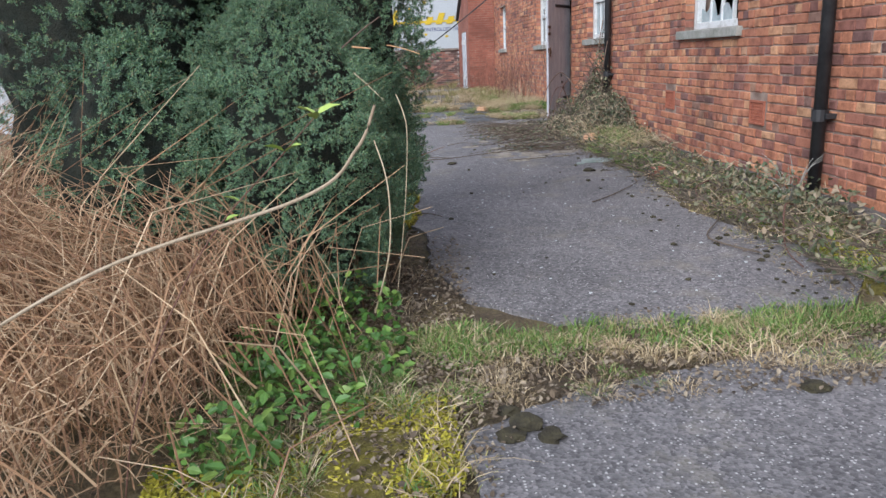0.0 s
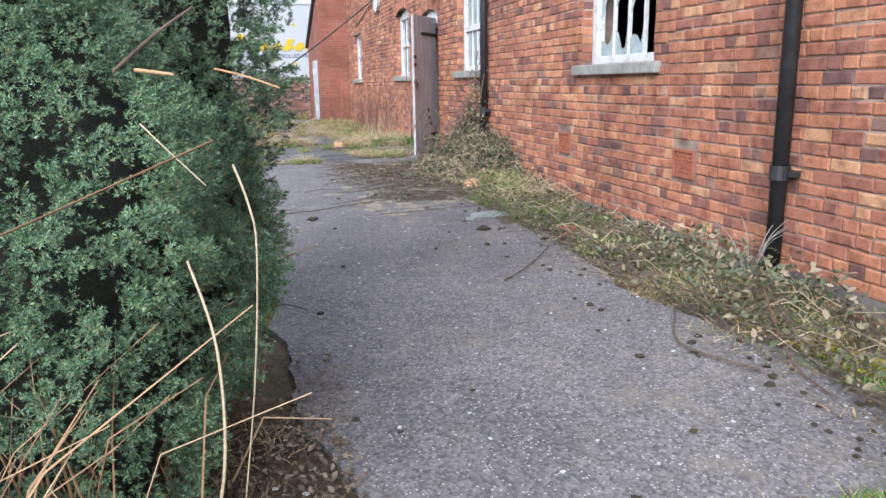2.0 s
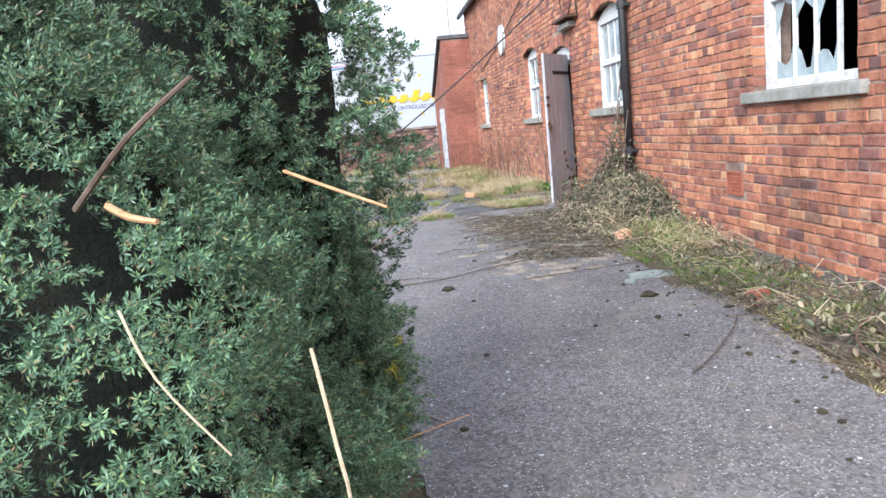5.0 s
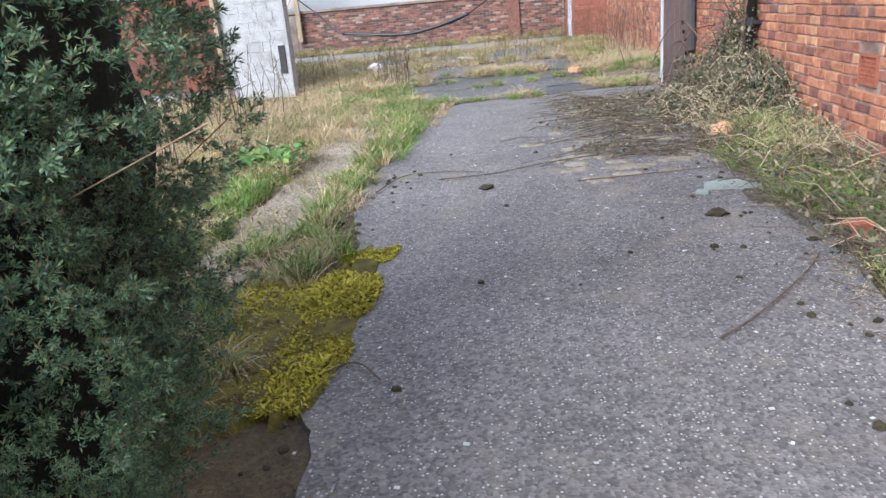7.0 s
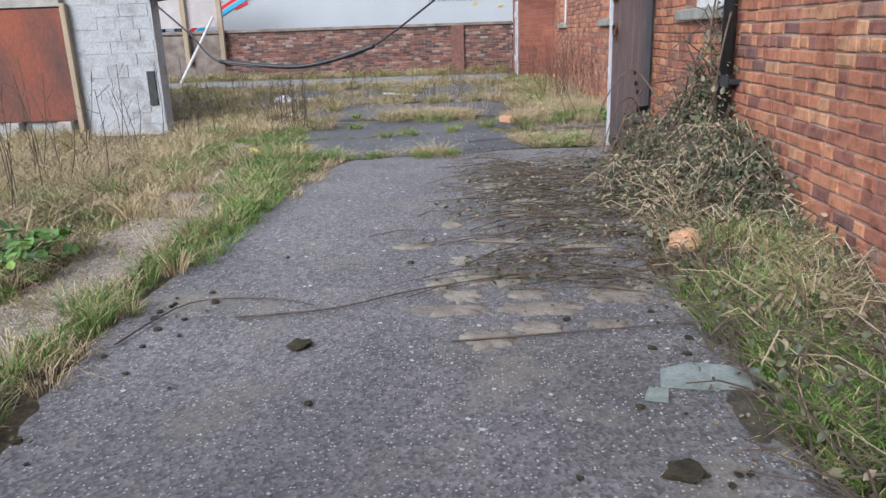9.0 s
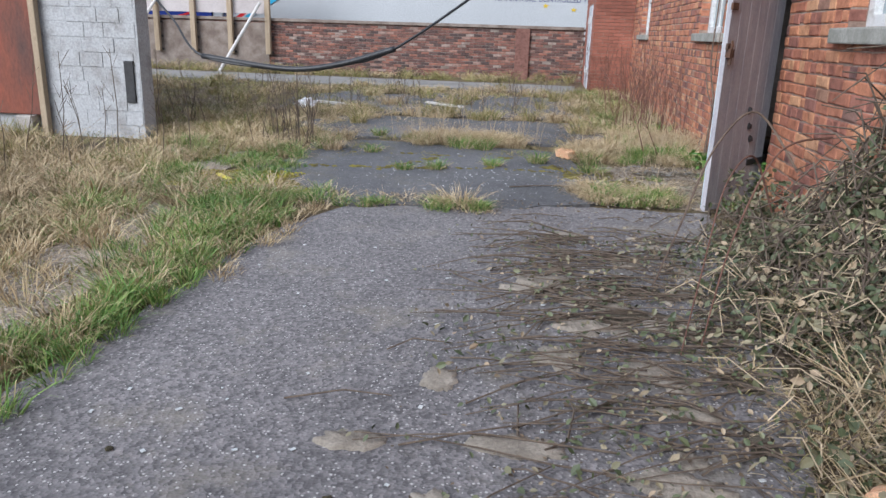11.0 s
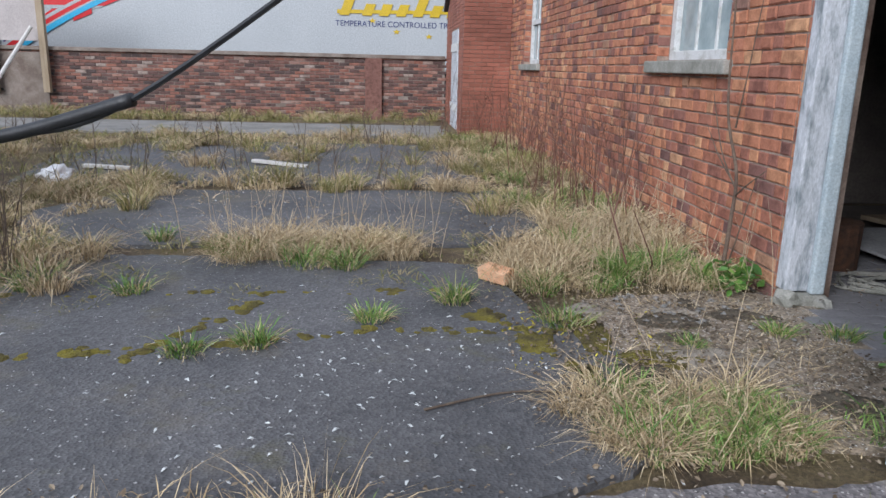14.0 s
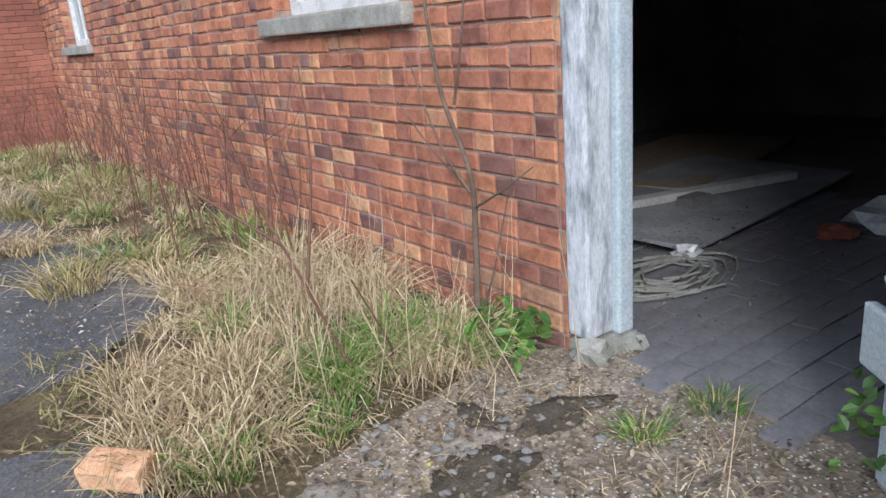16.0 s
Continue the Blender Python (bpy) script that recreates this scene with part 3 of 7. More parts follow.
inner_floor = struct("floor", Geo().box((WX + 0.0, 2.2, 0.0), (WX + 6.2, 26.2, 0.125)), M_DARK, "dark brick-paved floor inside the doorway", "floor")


# ---- windows ----
def sash_window(name, o, bars, broken, label, arched=True):
    y0, y1, z0, z1, rise = o
    w = thing(name, label, "window", "", "structure", ((WX), (y0 + y1) / 2, z0))
    hw, h = (y1 - y0) / 2, z1 - z0
    back = 0.14

    def b(n_, ya, yb, za, zb, xa, xb, mat=M_WHITEPAINT, parent=w, ch=0.004, label_=""):
        return part(n_, Geo().box((xa, ya, za), (xb, yb, zb), None, ch), mat, parent, label_)
    fr = Geo()
    fr.box((back - 0.03, -hw, 0.0), (back + 0.06, -hw + 0.09, h), None, 0.005)
    fr.box((back - 0.03, hw - 0.09, 0.0), (back + 0.06, hw, h), None, 0.005)
    fr.box((back - 0.04, -hw + 0.09, 0.0), (back + 0.06, hw - 0.09, 0.075), None, 0.005)
    fr.box((back - 0.028, -hw + 0.09, h - 0.07), (back + 0.06, hw - 0.09, h), None, 0.005)
    if rise:
        n = 12
        arch = [(-hw, h)] + [(hw * (2 * i / n - 1), h + rise * (1 - (2 * i / n - 1) ** 2)) for i in range(1, n)] + [(hw, h)]
        fr.prism(arch, "x", back - 0.02, back + 0.05)
    part("window_frame", fr, M_WHITEPAINT, w)
    mid = 0.5 * h
    b("meeting_rail", -hw + 0.09, hw - 0.09, mid - 0.02, mid + 0.06, back - 0.025, back + 0.04)
    b("stop_bead", -hw + 0.09, -hw + 0.12, 0.075, h - 0.07, back - 0.01, back + 0.03)
    inner0, inner1 = -hw + 0.12, hw - 0.1
    step = (inner1 - inner0) / bars
    for row, (za, zb) in enumerate(((0.075, mid - 0.02), (mid + 0.06, h - 0.07))):
        for i in range(1, bars):
            yy = inner0 + i * step
            b("glazing_bar", yy - 0.013, yy + 0.013, za, zb, back - 0.005, back + 0.03, ch=0.003)
        for i in range(bars):
            ya, yb = inner0 + i * step + 0.012, inner0 + (i + 1) * step - 0.012
            kind = broken.get((row, i), "whole")
            if kind == "gone":
                continue
            g = Geo()
            if kind == "whole":
                outline = [(ya, za), (yb, za), (yb, zb), (ya, zb)]
                g.prism(outline, "x", back + 0.01, back + 0.014)
            else:
                hh = zb - za
                s = random.Random(row * 10 + i)
                low = [(ya, za), (yb, za), (yb, za + hh * s.uniform(0.2, 0.4))] + [(yb + (ya - yb) * k / 4, za + hh * s.uniform(0.08, 0.32)) for k in (1, 2, 3)] + [(ya, za + hh * s.uniform(0.3, 0.6))]
                g.prism(low, "x", back + 0.01, back + 0.014)
                high = [(ya, zb), (ya, zb - hh * s.uniform(0.1, 0.3)), ((ya + yb) / 2, zb - hh * s.uniform(0.04, 0.12)), (yb, zb - hh * s.uniform(0.2, 0.5)), (yb, zb)]
                g.prism(high, "x", back + 0.01, back + 0.014)
            p = part("pane", g, M_GLASS, w, "broken pane with jagged edges" if kind == "broken" else "")
            p.visible_shadow = False
    sill = Geo().box((-0.06, -hw - 0.12, -0.1), (back - 0.03, hw + 0.12, -0.005), None, 0.012)
    part("window_sill", sill, M_STONE, w, "weathered grey stone sill")
    return w


sash_window("window_1", OPEN[0], 4, {(0, 3): "broken", (0, 2): "broken", (0, 1): "broken", (0, 0): "gone"}, "flaking white sash window with smashed lower panes")
sash_window("window_2", OPEN[1], 4, {(0, 1): "broken"}, "arched flaking white sash window with cracked panes")
sash_window("window_3", OPEN[2], 3, {(1, 2): "broken"}, "arched pale sash window with dusty panes")
sash_window("window_4", OPEN[3], 3, {}, "small square-headed white window with thin bars")
up = thing("window_5", "small dark upper window with one mullion", "window", "", "structure", (WX, 15.775, 3.75))
ug = Geo().box((0.08, -0.325, 0), (0.14, -0.27, 0.55)).box((0.08, 0.27, 0), (0.14, 0.325, 0.55)).box((0.08, -0.27, 0), (0.14, 0.27, 0.05)).box((0.08, -0.27, 0.5), (0.14, 0.27, 0.55)).box((0.085, -0.02, 0.05), (0.135, 0.02, 0.5))
part("window_frame", ug, M_WHITEPAINT, up)
for s_ in (-1, 1):
    part("pane", Geo().box((0.11, min(s_ * 0.02, s_ * 0.27), 0.05), (0.114, max(s_ * 0.02, s_ * 0.27), 0.5)), M_GLASS, up)
part("window_sill", Geo().box((-0.04, -0.4, -0.08), (0.08, 0.4, -0.004), None, 0.01), M_STONE, up)


# ---- vents, pipes and iron on the wall ----
def air_brick(y0, y1, z0, z1):
    v = thing("air_brick", "terracotta air brick with a square grid of holes", "air brick", "air bricks along the wall", "", (WX, (y0 + y1) / 2, (z0 + z1) / 2))
    a, b = (y1 - y0) / 2, (z1 - z0) / 2
    # dark sheet in place of the shaded void behind the grid
    part("backing", Geo().box((0.03, -a, -b), (0.05, a, b)), M_DARK, v)
    fr = Geo().box((-0.008, -a, -b), (0.03, -a + 0.02, b)).box((-0.008, a - 0.02, -b), (0.03, a, b)).box((-0.008, -a + 0.02, -b), (0.03, a - 0.02, -b + 0.02)).box((-0.008, -a + 0.02, b - 0.02), (0.03, a - 0.02, b))
    part("frame", fr, M_TERRA, v)
    for i in range(1, 7):
        yy = -a + 0.02 + (2 * a - 0.04) * i / 7
        part("slat", Geo().box((-0.003, yy - 0.006, -b + 0.02), (0.028, yy + 0.006, b - 0.02)), M_TERRA, v)
    for i in range(1, 6):
        zz = -b + 0.02 + (2 * b - 0.04) * i / 6
        part("slat", Geo().box((-0.001, -a + 0.02, zz - 0.006), (0.026, a - 0.02, zz + 0.006)), M_TERRA, v)


for vv in VENTS:
    air_brick(*vv)


def downpipe(y, z0, z1, label):
    p = thing("drainpipe", label, "drainpipe", "drainpipes on the wall", "", (WX - 0.08, y, z0))
    part("pipe", Geo().tube([(0, 0, 0), (0, 0, z1 - z0)], 0.05, n=14), M_BLACKIRON, p, "", True)
    zz = 0.6
    while zz < z1 - z0:
        part("collar", Geo().tube([(0, 0, zz), (0, 0, zz + 0.09)], 0.063, n=14), M_BLACKIRON, p)
        part("bracket", Geo().box((0.0, -0.09, zz + 0.02), (0.09, 0.09, zz + 0.06), None, 0.006), M_BLACKIRON, p)
        zz += 1.75
    return p


downpipe(5.58, 0.1, EAVES - 0.15, "black cast-iron drainpipe running down the brick wall")
downpipe(11.52, 0.3, EAVES - 0.15, "black drainpipe wrapped in bramble at its foot")
dish = thing("wall_plaque", "white oval painted plate fixed high on the wall", "plaque", "", "", (WX - 0.01, 19.95, 3.36))
n_ = 28
part("plate", Geo().prism([(0.33 * math.cos(2 * math.pi * i / n_), 0.34 * math.sin(2 * math.pi * i / n_)) for i in range(n_)], "x", -0.05, 0.005), M_WHITEPAINT, dish)
part("rim", Geo().tube([(-0.05, 0.33 * math.cos(2 * math.pi * i / n_), 0.34 * math.sin(2 * math.pi * i / n_)) for i in range(n_ + 1)], 0.012, n=5), M_STONE, dish)
hoop = thing("iron_hoop_bracket", "rusty iron bracket with a bent hoop above the doorway", "bracket", "", "", (WX, 13.75, 2.95))
part("hoop", Geo().tube([(-0.16, 0.32 * math.cos(2 * math.pi * i / 24), 0.3 + 0.32 * math.sin(2 * math.pi * i / 24)) for i in range(25)], 0.011, n=6), M_RUSTIRON, hoop)
part("arm", Geo().box((-0.2, -0.1, -0.05), (0.0, 0.75, 0.0), None, 0.01), M_RUSTIRON, hoop)
part("rod", Geo().tube([(-0.03, -0.1, 0.0), (-0.03, -0.1, 1.9)], 0.014, n=6), M_RUSTIRON, hoop)
part("ledge", Geo().box((-0.12, 0.1, -0.16), (0.0, 0.75, -0.08), None, 0.012), M_STONE, hoop, "grey stone ledge")
cab2 = Geo().tube([(WX - 0.03, 13.6, 4.9), (WX - 0.02, 17.0, 3.95), (WX - 0.03, 20.0, 3.4), (WX - 0.02, 23.5, 2.95)], 0.012, n=5)
tagged(part("wall_cable", cab2, M_BLACKIRON), "thin dark cable slung across the brickwork", "cable")
pin = Geo().tube([(WX + 0.02, 19.0, 2.22), (WX - 0.14, 19.0, 2.2), (WX - 0.16, 19.12, 2.2)], 0.012, n=6)
tagged(part("iron_hook", pin, M_RUSTIRON), "small rusty iron hook driven into the wall", "hook")


# ---- doorway and open door ----
df = thing("door_frame", "peeling grey-white timber door frame on stone blocks", "door frame", "", "structure", (WX, 14.52, 0.0))
part("jamb", Geo().box((0.004, 1.0, 0.21), (0.14, 1.105, 2.45), None, 0.012), M_FRAMEPAINT, df, "peeling grey-white jamb")
part("jamb", Geo().box((0.14, 0.97, 0.2), (0.22, 1.105, 2.45), None, 0.012), M_BLUEDOOR, df, "pale blue inner jamb")
part("jamb", Geo().box((0.06, -0.215, 0.13), (0.3, -0.14, 2.45), None, 0.012), M_FRAMEPAINT, df)
part("head", Geo().box((0.02, -0.135, 2.33), (0.28, 0.965, 2.45), None, 0.012), M_FRAMEPAINT, df)
n = 12
arch = [(-0.215, 2.46)] + [(1.325 * i / n - 0.215, 2.46 + 0.13 * (1 - (2 * i / n - 1) ** 2)) for i in range(1, n)] + [(1.11, 2.46)]
part("arch_panel", Geo().prism(arch, "x", 0.08, 0.14), M_WHITEPAINT, df, "white boarded arch head")
part("base_block", Geo().box((-0.005, 0.96, 0.05), (0.25, 1.11, 0.2), None, 0.035).lump((0.02, 1.0, 0.15), 0.075, 3, 0.8, 0.7, 2).lump((0.2, 0.98, 0.14), 0.06, 9, 0.9, 0.7, 2), M_STONE, df, "worn stone base block")
part("hinge_pin", Geo().tube([(0.035, 1.05, 1.62), (0.035, 1.05, 1.78)], 0.016, n=8).box((0.03, 1.02, 1.66), (0.06, 1.09, 1.72)), M_RUSTIRON, df)

hinge, free = Vector((3.27, 14.495)), Vector((2.71, 13.79))
ang = math.degrees(math.atan2(free.y - hinge.y, free.x - hinge.x))
length = (free - hinge).length
door = tagged(new("door_1"), "tall ledged timber door standing open, faded mauve-grey outside and pale blue inside", "door", "", "structure")
door.matrix_world = pose(hinge.x, hinge.y, 0.13, 0, 0, ang)
# local x runs from the hinge to the free edge; local +y is the outer face
nb = 6
for i in range(nb):
    x0 = length * i / nb
    part("plank", Geo().box((x0 + 0.0015, -0.012, 0), (x0 + length / nb - 0.0015, 0.022, 2.29), None, 0.003), M_GREYDOOR, door)
    part("lining", Geo().box((x0 + 0.0015, -0.019, 0.02), (x0 + length / nb - 0.004, -0.0125, 2.27), None, 0.003), M_BLUEDOOR, door, "pale blue inner board")
for zz in (0.32, 1.1, 1.95):
    part("ledge", Geo().box((-0.07, -0.052, zz), (length - 0.08, -0.021, zz + 0.17), None, 0.008), M_BLUEDOOR, door, "pale blue ledge")
for za, zb in ((0.49, 1.1), (1.27, 1.95)):
    dx, dz = length - 0.22, zb - za
    m = Matrix.Translation((0.06, -0.037, za + 0.01)) @ Matrix.Rotation(-math.atan2(dz - 0.1, dx), 4, "Y")
    part("brace", Geo().box((0, -0.014, 0.0), (math.hypot(dx, dz - 0.1) - 0.02, 0.014, 0.1), m, 0.005), M_BLUEDOOR, door, "pale blue diagonal brace")
part("strap_hinge", Geo().box((0.02, 0.023, 1.98), (0.62, 0.03, 2.03), None, 0.002), M_BLACKIRON, door, "black strap hinge")
part("strap_hinge", Geo().box((0.02, 0.023, 0.3), (0.3, 0.03, 0.35), None, 0.002), M_BLACKIRON, door, "black strap hinge")
for zz in (1.48, 1.6, 1.2):
    part("latch", Geo().box((length - 0.07, 0.022, zz), (length + 0.02, 0.04, zz + 0.05), None, 0.004), M_RUSTIRON, door)
part("bolt", Geo().tube([(length - 0.02, 0.05, 1.1), (length - 0.02, 0.05, 1.27)], 0.012, n=6).box((length - 0.05, 0.022, 1.15), (length + 0.01, 0.06, 1.21)), M_RUSTIRON, door)
# black lumps on the planks stand in for the dark inside worn holes
for zz, xx in ((0.62, 0.35), (0.52, 0.3), (0.75, 0.38), (0.25, 0.5)):
    part("worn_hole", Geo().lump((xx, 0.023, zz), 0.028, int(zz * 100), 1.0, 0.5, 1), M_BLACKIRON, door)

# ---- inside the doorway ----
mat_b = Matrix.Translation((5.25, 16.05, 0.19)) @ Matrix.Rotation(radians(6), 4, "Z") @ Matrix.Rotation(radians(2), 4, "X")
tagged(part("fallen_board", Geo().box((-0.8, -0.05, -0.012), (1.3, 1.1, 0.012), mat_b, 0.006), M_BOARD), "large grey board fallen flat on the floor", "board")
mat_b = Matrix.Translation((6.3, 17.45, 0.19)) @ Matrix.Rotation(radians(15), 4, "Z") @ Matrix.Rotation(radians(1.5), 4, "Y")
tagged(part("brown_sheet", Geo().box((-1.1, -0.6, -0.02), (1.4, 0.5, 0.02), mat_b, 0.006), M_TIMBER), "brown sheet lying tilted over rubble", "sheet")
mat_b = Matrix.Translation((5.4, 16.5, 0.24)) @ Matrix.Rotation(radians(-16), 4, "Z")
tagged(part("batten", Geo().box((-0.7, -0.05, -0.02), (0.7, 0.05, 0.03), mat_b, 0.008), M_POLE), "pale timber batten on the fallen board", "batten")
coil = Geo()
r_c = random.Random(8)
for k in range(9):
    rr, ox, oy = r_c.uniform(0.15, 0.34), r_c.gauss(0, 0.035), r_c.gauss(0, 0.03)
    ph, wob = r_c.uniform(0, 6.28), r_c.uniform(0.02, 0.05)
    coil.tube([(4.2 + ox + (rr + wob * math.sin(3 * a_ + ph)) * 1.2 * math.cos(a_ + ph), 15.85 + oy + (rr + wob * math.cos(2 * a_)) * 0.75 * math.sin(a_ + ph), 0.152 + 0.006 * (k % 4)) for a_ in (2 * math.pi * i / 30 * r_c.choice((1.0, 0.85)) for i in range(31))], 0.007, n=5)
tagged(part("rope_coil", coil, M_STONE), "loose grey coil of rope on the brick floor", "rope")
tagged(part("crumpled_paper", Geo().lump((4.45, 15.95, 0.17), 0.07, 3, 0.6, 0.9), M_BAG), "crumpled white paper beside the rope", "litter")
tagged(part("rubble_brick", Geo().box((5.05, 16.35, 0.205), (5.25, 16.46, 0.275), None, 0.012), M_CONCRETE), "pale half brick on the board", "brick")
tagged(part("rusty_drum", Geo().tube([(4.05, 16.35, 0.12), (4.05, 16.35, 0.45)], 0.17, n=16), M_RUSTIRON), "small rusty drum by the jamb", "drum")
tagged(part("plastic_sheet", Geo().lump((5.6, 15.45, 0.2), 0.22, 8, 0.4, 0.8), M_BAG), "crumpled pale plastic sheet among leaves", "litter")
tagged(part("red_wrapper", Geo().lump((5.25, 15.6, 0.16), 0.1, 5, 0.4, 0.8), M_TERRA), "crumpled red wrapper among leaves", "litter")

# ---- lean-to at the end of the building ----
lean = thing("lean_to", "smooth red brick lean-to with a sloping roof and pale door", "outbuilding", "", "", (0, 0, 0))
LY = 25.6
lw = part("wall", Geo().box((2.4, LY + 0.01, 0.0), (WX - 0.0, LY + 0.24, 4.16)).prism([(LY + 0.25, 0.0), (29.78, 0.0), (29.78, 2.62), (LY + 0.25, 4.1)], "x", 2.4, 2.62), M_MORTAR, lean)
lb = Geo()
zc = 0.1
k = 0
while zc < 4.1:
    x = 2.392 - (0.1 if k % 2 else 0)
    while x < WX:
        a, b = max(x, 2.392), min(x + 0.225, WX)
        if b - a > 0.03:
            vs, fs = brick_shape(b - a - 0.008, 0.066, 0.03, 0.003)
            lb.add([((a + b) / 2 + vy, LY + vx, zc + vz) for vx, vy, vz in vs], fs)
        x += 0.225
    y = LY + (0.1 if k % 2 else 0)
    ymax = 29.78 if zc < 2.6 else LY + 0.25 + (4.06 - zc) / 1.48 * 3.93
    while y < ymax - 0.1:
        vs, fs = brick_shape(0.217, 0.066, 0.03, 0.003)
        if not (26.6 < y + 0.11 < 28.1 and zc < 2.15):
            lb.add([(2.392 + vx, y + 0.11 + vy, zc + vz) for vx, vy, vz in vs], fs)
        y += 0.225
    zc += 0.075
    k += 1
lb = part("brickwork", lb, M_RED, lean)
lb["kind"] = "stuff"
part("roof", Geo().prism([(LY - 0.06, 4.17), (LY + 0.28, 4.17), (29.8, 2.65), (29.8, 2.75), (LY + 0.28, 4.28), (LY - 0.06, 4.28)], "x", 2.3, WX - 0.004), M_SLATE, lean)
ld = part("door", Geo().box((2.375, 26.62, 0.16), (2.398, 28.05, 2.12), None, 0.006), M_FRAMEPAINT, lean, "pale weathered door with torn bottom")
for zz in (0.5, 1.7):
    part("door_board", Geo().box((2.36, 26.62, zz), (2.374, 28.05, zz + 0.16)), M_WHITEPAINT, ld)
part("aerial", Geo().tube([(2.7, LY + 0.12, 4.28), (2.7, LY + 0.12, 5.6)], 0.018, n=6), M_STONE, lean, "thin grey pole")

# ---- boundary wall ----
FY = 29.8
bw = struct("wall_north", Geo().box((-30, FY + 0.012, 0.0), (2.36, FY + 0.3, 1.55)), M_OLDMORTAR, "old weathered red brick boundary wall with dark stained courses", "brick wall")
fb = Geo()
zc, k = 0.14, 0
while zc < 1.53:
    x = -14.5 + (0.12 if k % 2 else 0)
    while x < 2.3:
        if r_b.random() > 0.012:
            vs, fs = brick_shape(0.224, 0.066, 0.03, 0.008)
            dd = r_b.uniform(-0.007, 0.007)
            fb.add([(x + 0.118 + vy, FY + vx + dd, zc + 0.038 + vz) for vx, vy, vz in vs], fs)
        x += 0.235
    zc += 0.0765
    k += 1
fb = part("brickwork", fb, M_OLD, bw)
fb["kind"] = "stuff"
part("coping", Geo().box((-30, FY - 0.06, 1.552), (2.36, FY + 0.36, 1.64), None, 0.015), M_OLDMORTAR, bw, "dark stained coping stones")
part("pier", Geo().box((0.45, FY - 0.09, 0.1), (0.85, FY - 0.02, 1.55), None, 0.01), M_OLD, bw, "shallow dark brick pier")
part("render_patch", Geo().box((-13.5, FY - 0.03, 0.12), (-6.9, FY - 0.012, 1.5), None, 0.006), M_OLDMORTAR, bw, "dull grey-brown rendered stretch")

# ---- hoarding on the wall ----
hd = thing("hoarding", "grey timber billboard seen from behind on tall posts", "hoarding", "", "", (0, 0, 0))
HY = FY - 0.13
for i in range(7):
    x = -6.86 - 1.165 * i
    p_ = part("post", Geo().box((x - 0.075, HY - 0.1, 0.6), (x + 0.075, HY + 0.03, 3.3), None, 0.01), M_TIMBER, hd)
    for zz in (0.62, 1.0, 1.42):
        part("clamp", Geo().box((x - 0.13, HY + 0.032, zz), (x + 0.13, HY + 0.06, zz + 0.06)), M_BLACKIRON, p_)
for i in range(6):
    x = -6.86 - 1.165 * i
    part("panel", Geo().box((x - 1.16, HY + 0.035, 1.75), (x - 0.005, HY + 0.06, 3.27), None, 0.004), M_PLY, hd)
part("rail", Geo().box((-13.9, HY - 0.035, 2.9), (-6.8, HY + 0.03, 2.98)), M_PLY, hd)
part("top_rail", Geo().box((-13.95, HY - 0.05, 3.3), (-6.72, HY + 0.07, 3.36), None, 0.008), M_TIMBER, hd)
for x0, x1 in ((-7.05, -7.75), (-10.3, -11.0)):
    part("prop", Geo().tube([(x0, HY - 0.14, 2.05), (x1, HY - 1.6, 0.12)], 0.045, n=8), M_POLE, hd, "pale leaning prop")

# ---- whitewashed shed ----
sh = thing("whitewashed_shed", "low whitewashed shed with slate roof and rusted sheet doors", "shed", "", "", (0, 0, 0))
SY, SX = 15.9, -3.06
gab = [(-8.2, 0.0), (SX, 0.0), (SX, 2.0), (-5.5, 3.25), (-8.2, 2.0)]
part("wall", Geo().prism(gab, "y", SY, SY + 0.25), M_WHITEWASH, sh)
# the plan is skewed: the sides run back towards -x
SK = -0.85


def skew(geo):
    geo.v = [(x + SK * (y - SY), y, z) for x, y, z in geo.v]
    return geo


part("side_wall", skew(Geo().box((SX - 0.25, SY + 0.252, 0.0), (SX - 0.03, 20.0, 2.0))), M_WHITEWASH, sh)
part("back_wall", skew(Geo().prism(gab, "y", 20.002, 20.2)), M_WHITEWASH, sh)
part("far_wall", skew(Geo().box((-8.2, SY + 0.252, 0.0), (-7.95, 20.0, 2.0))), M_WHITEWASH, sh)
blk = Geo()
for zz in np.arange(0.1, 1.95, 0.16):
    x = -4.2 + rnd.uniform(0, 0.2)
    while x < SX - 0.1:
        w = rnd.uniform(0.22, 0.42)
        e = min(x + w, SX - 0.005)
        blk.box((x + 0.006, SY - 0.006 + rnd.uniform(-0.004, 0.004), zz + 0.006), (e - 0.006, SY + 0.01, zz + 0.154), None, 0)
        x = e
blk = part("blockwork", blk, M_WHITEWASH, sh)
blk["kind"] = "stuff"
# nothing is cut out: a black block gives the slot's shade
part("hole", Geo().box((-3.24, SY - 0.028, 0.52), (-3.13, SY + 0.0, 0.98), None, 0.004), M_BLACKIRON, sh, "black block standing in for the dark of a broken slot")
for s_, xa in ((1, SX + 0.3), (-1, -8.5)):
    top = (-5.5, 3.34)
    za = 1.9
    part("roof", skew(Geo().prism([(xa, za), top, (top[0], top[1] + 0.09), (xa, za + 0.08)], "y", SY - 0.22, 20.3)), M_SLATE, sh)
EX = SX + 0.3
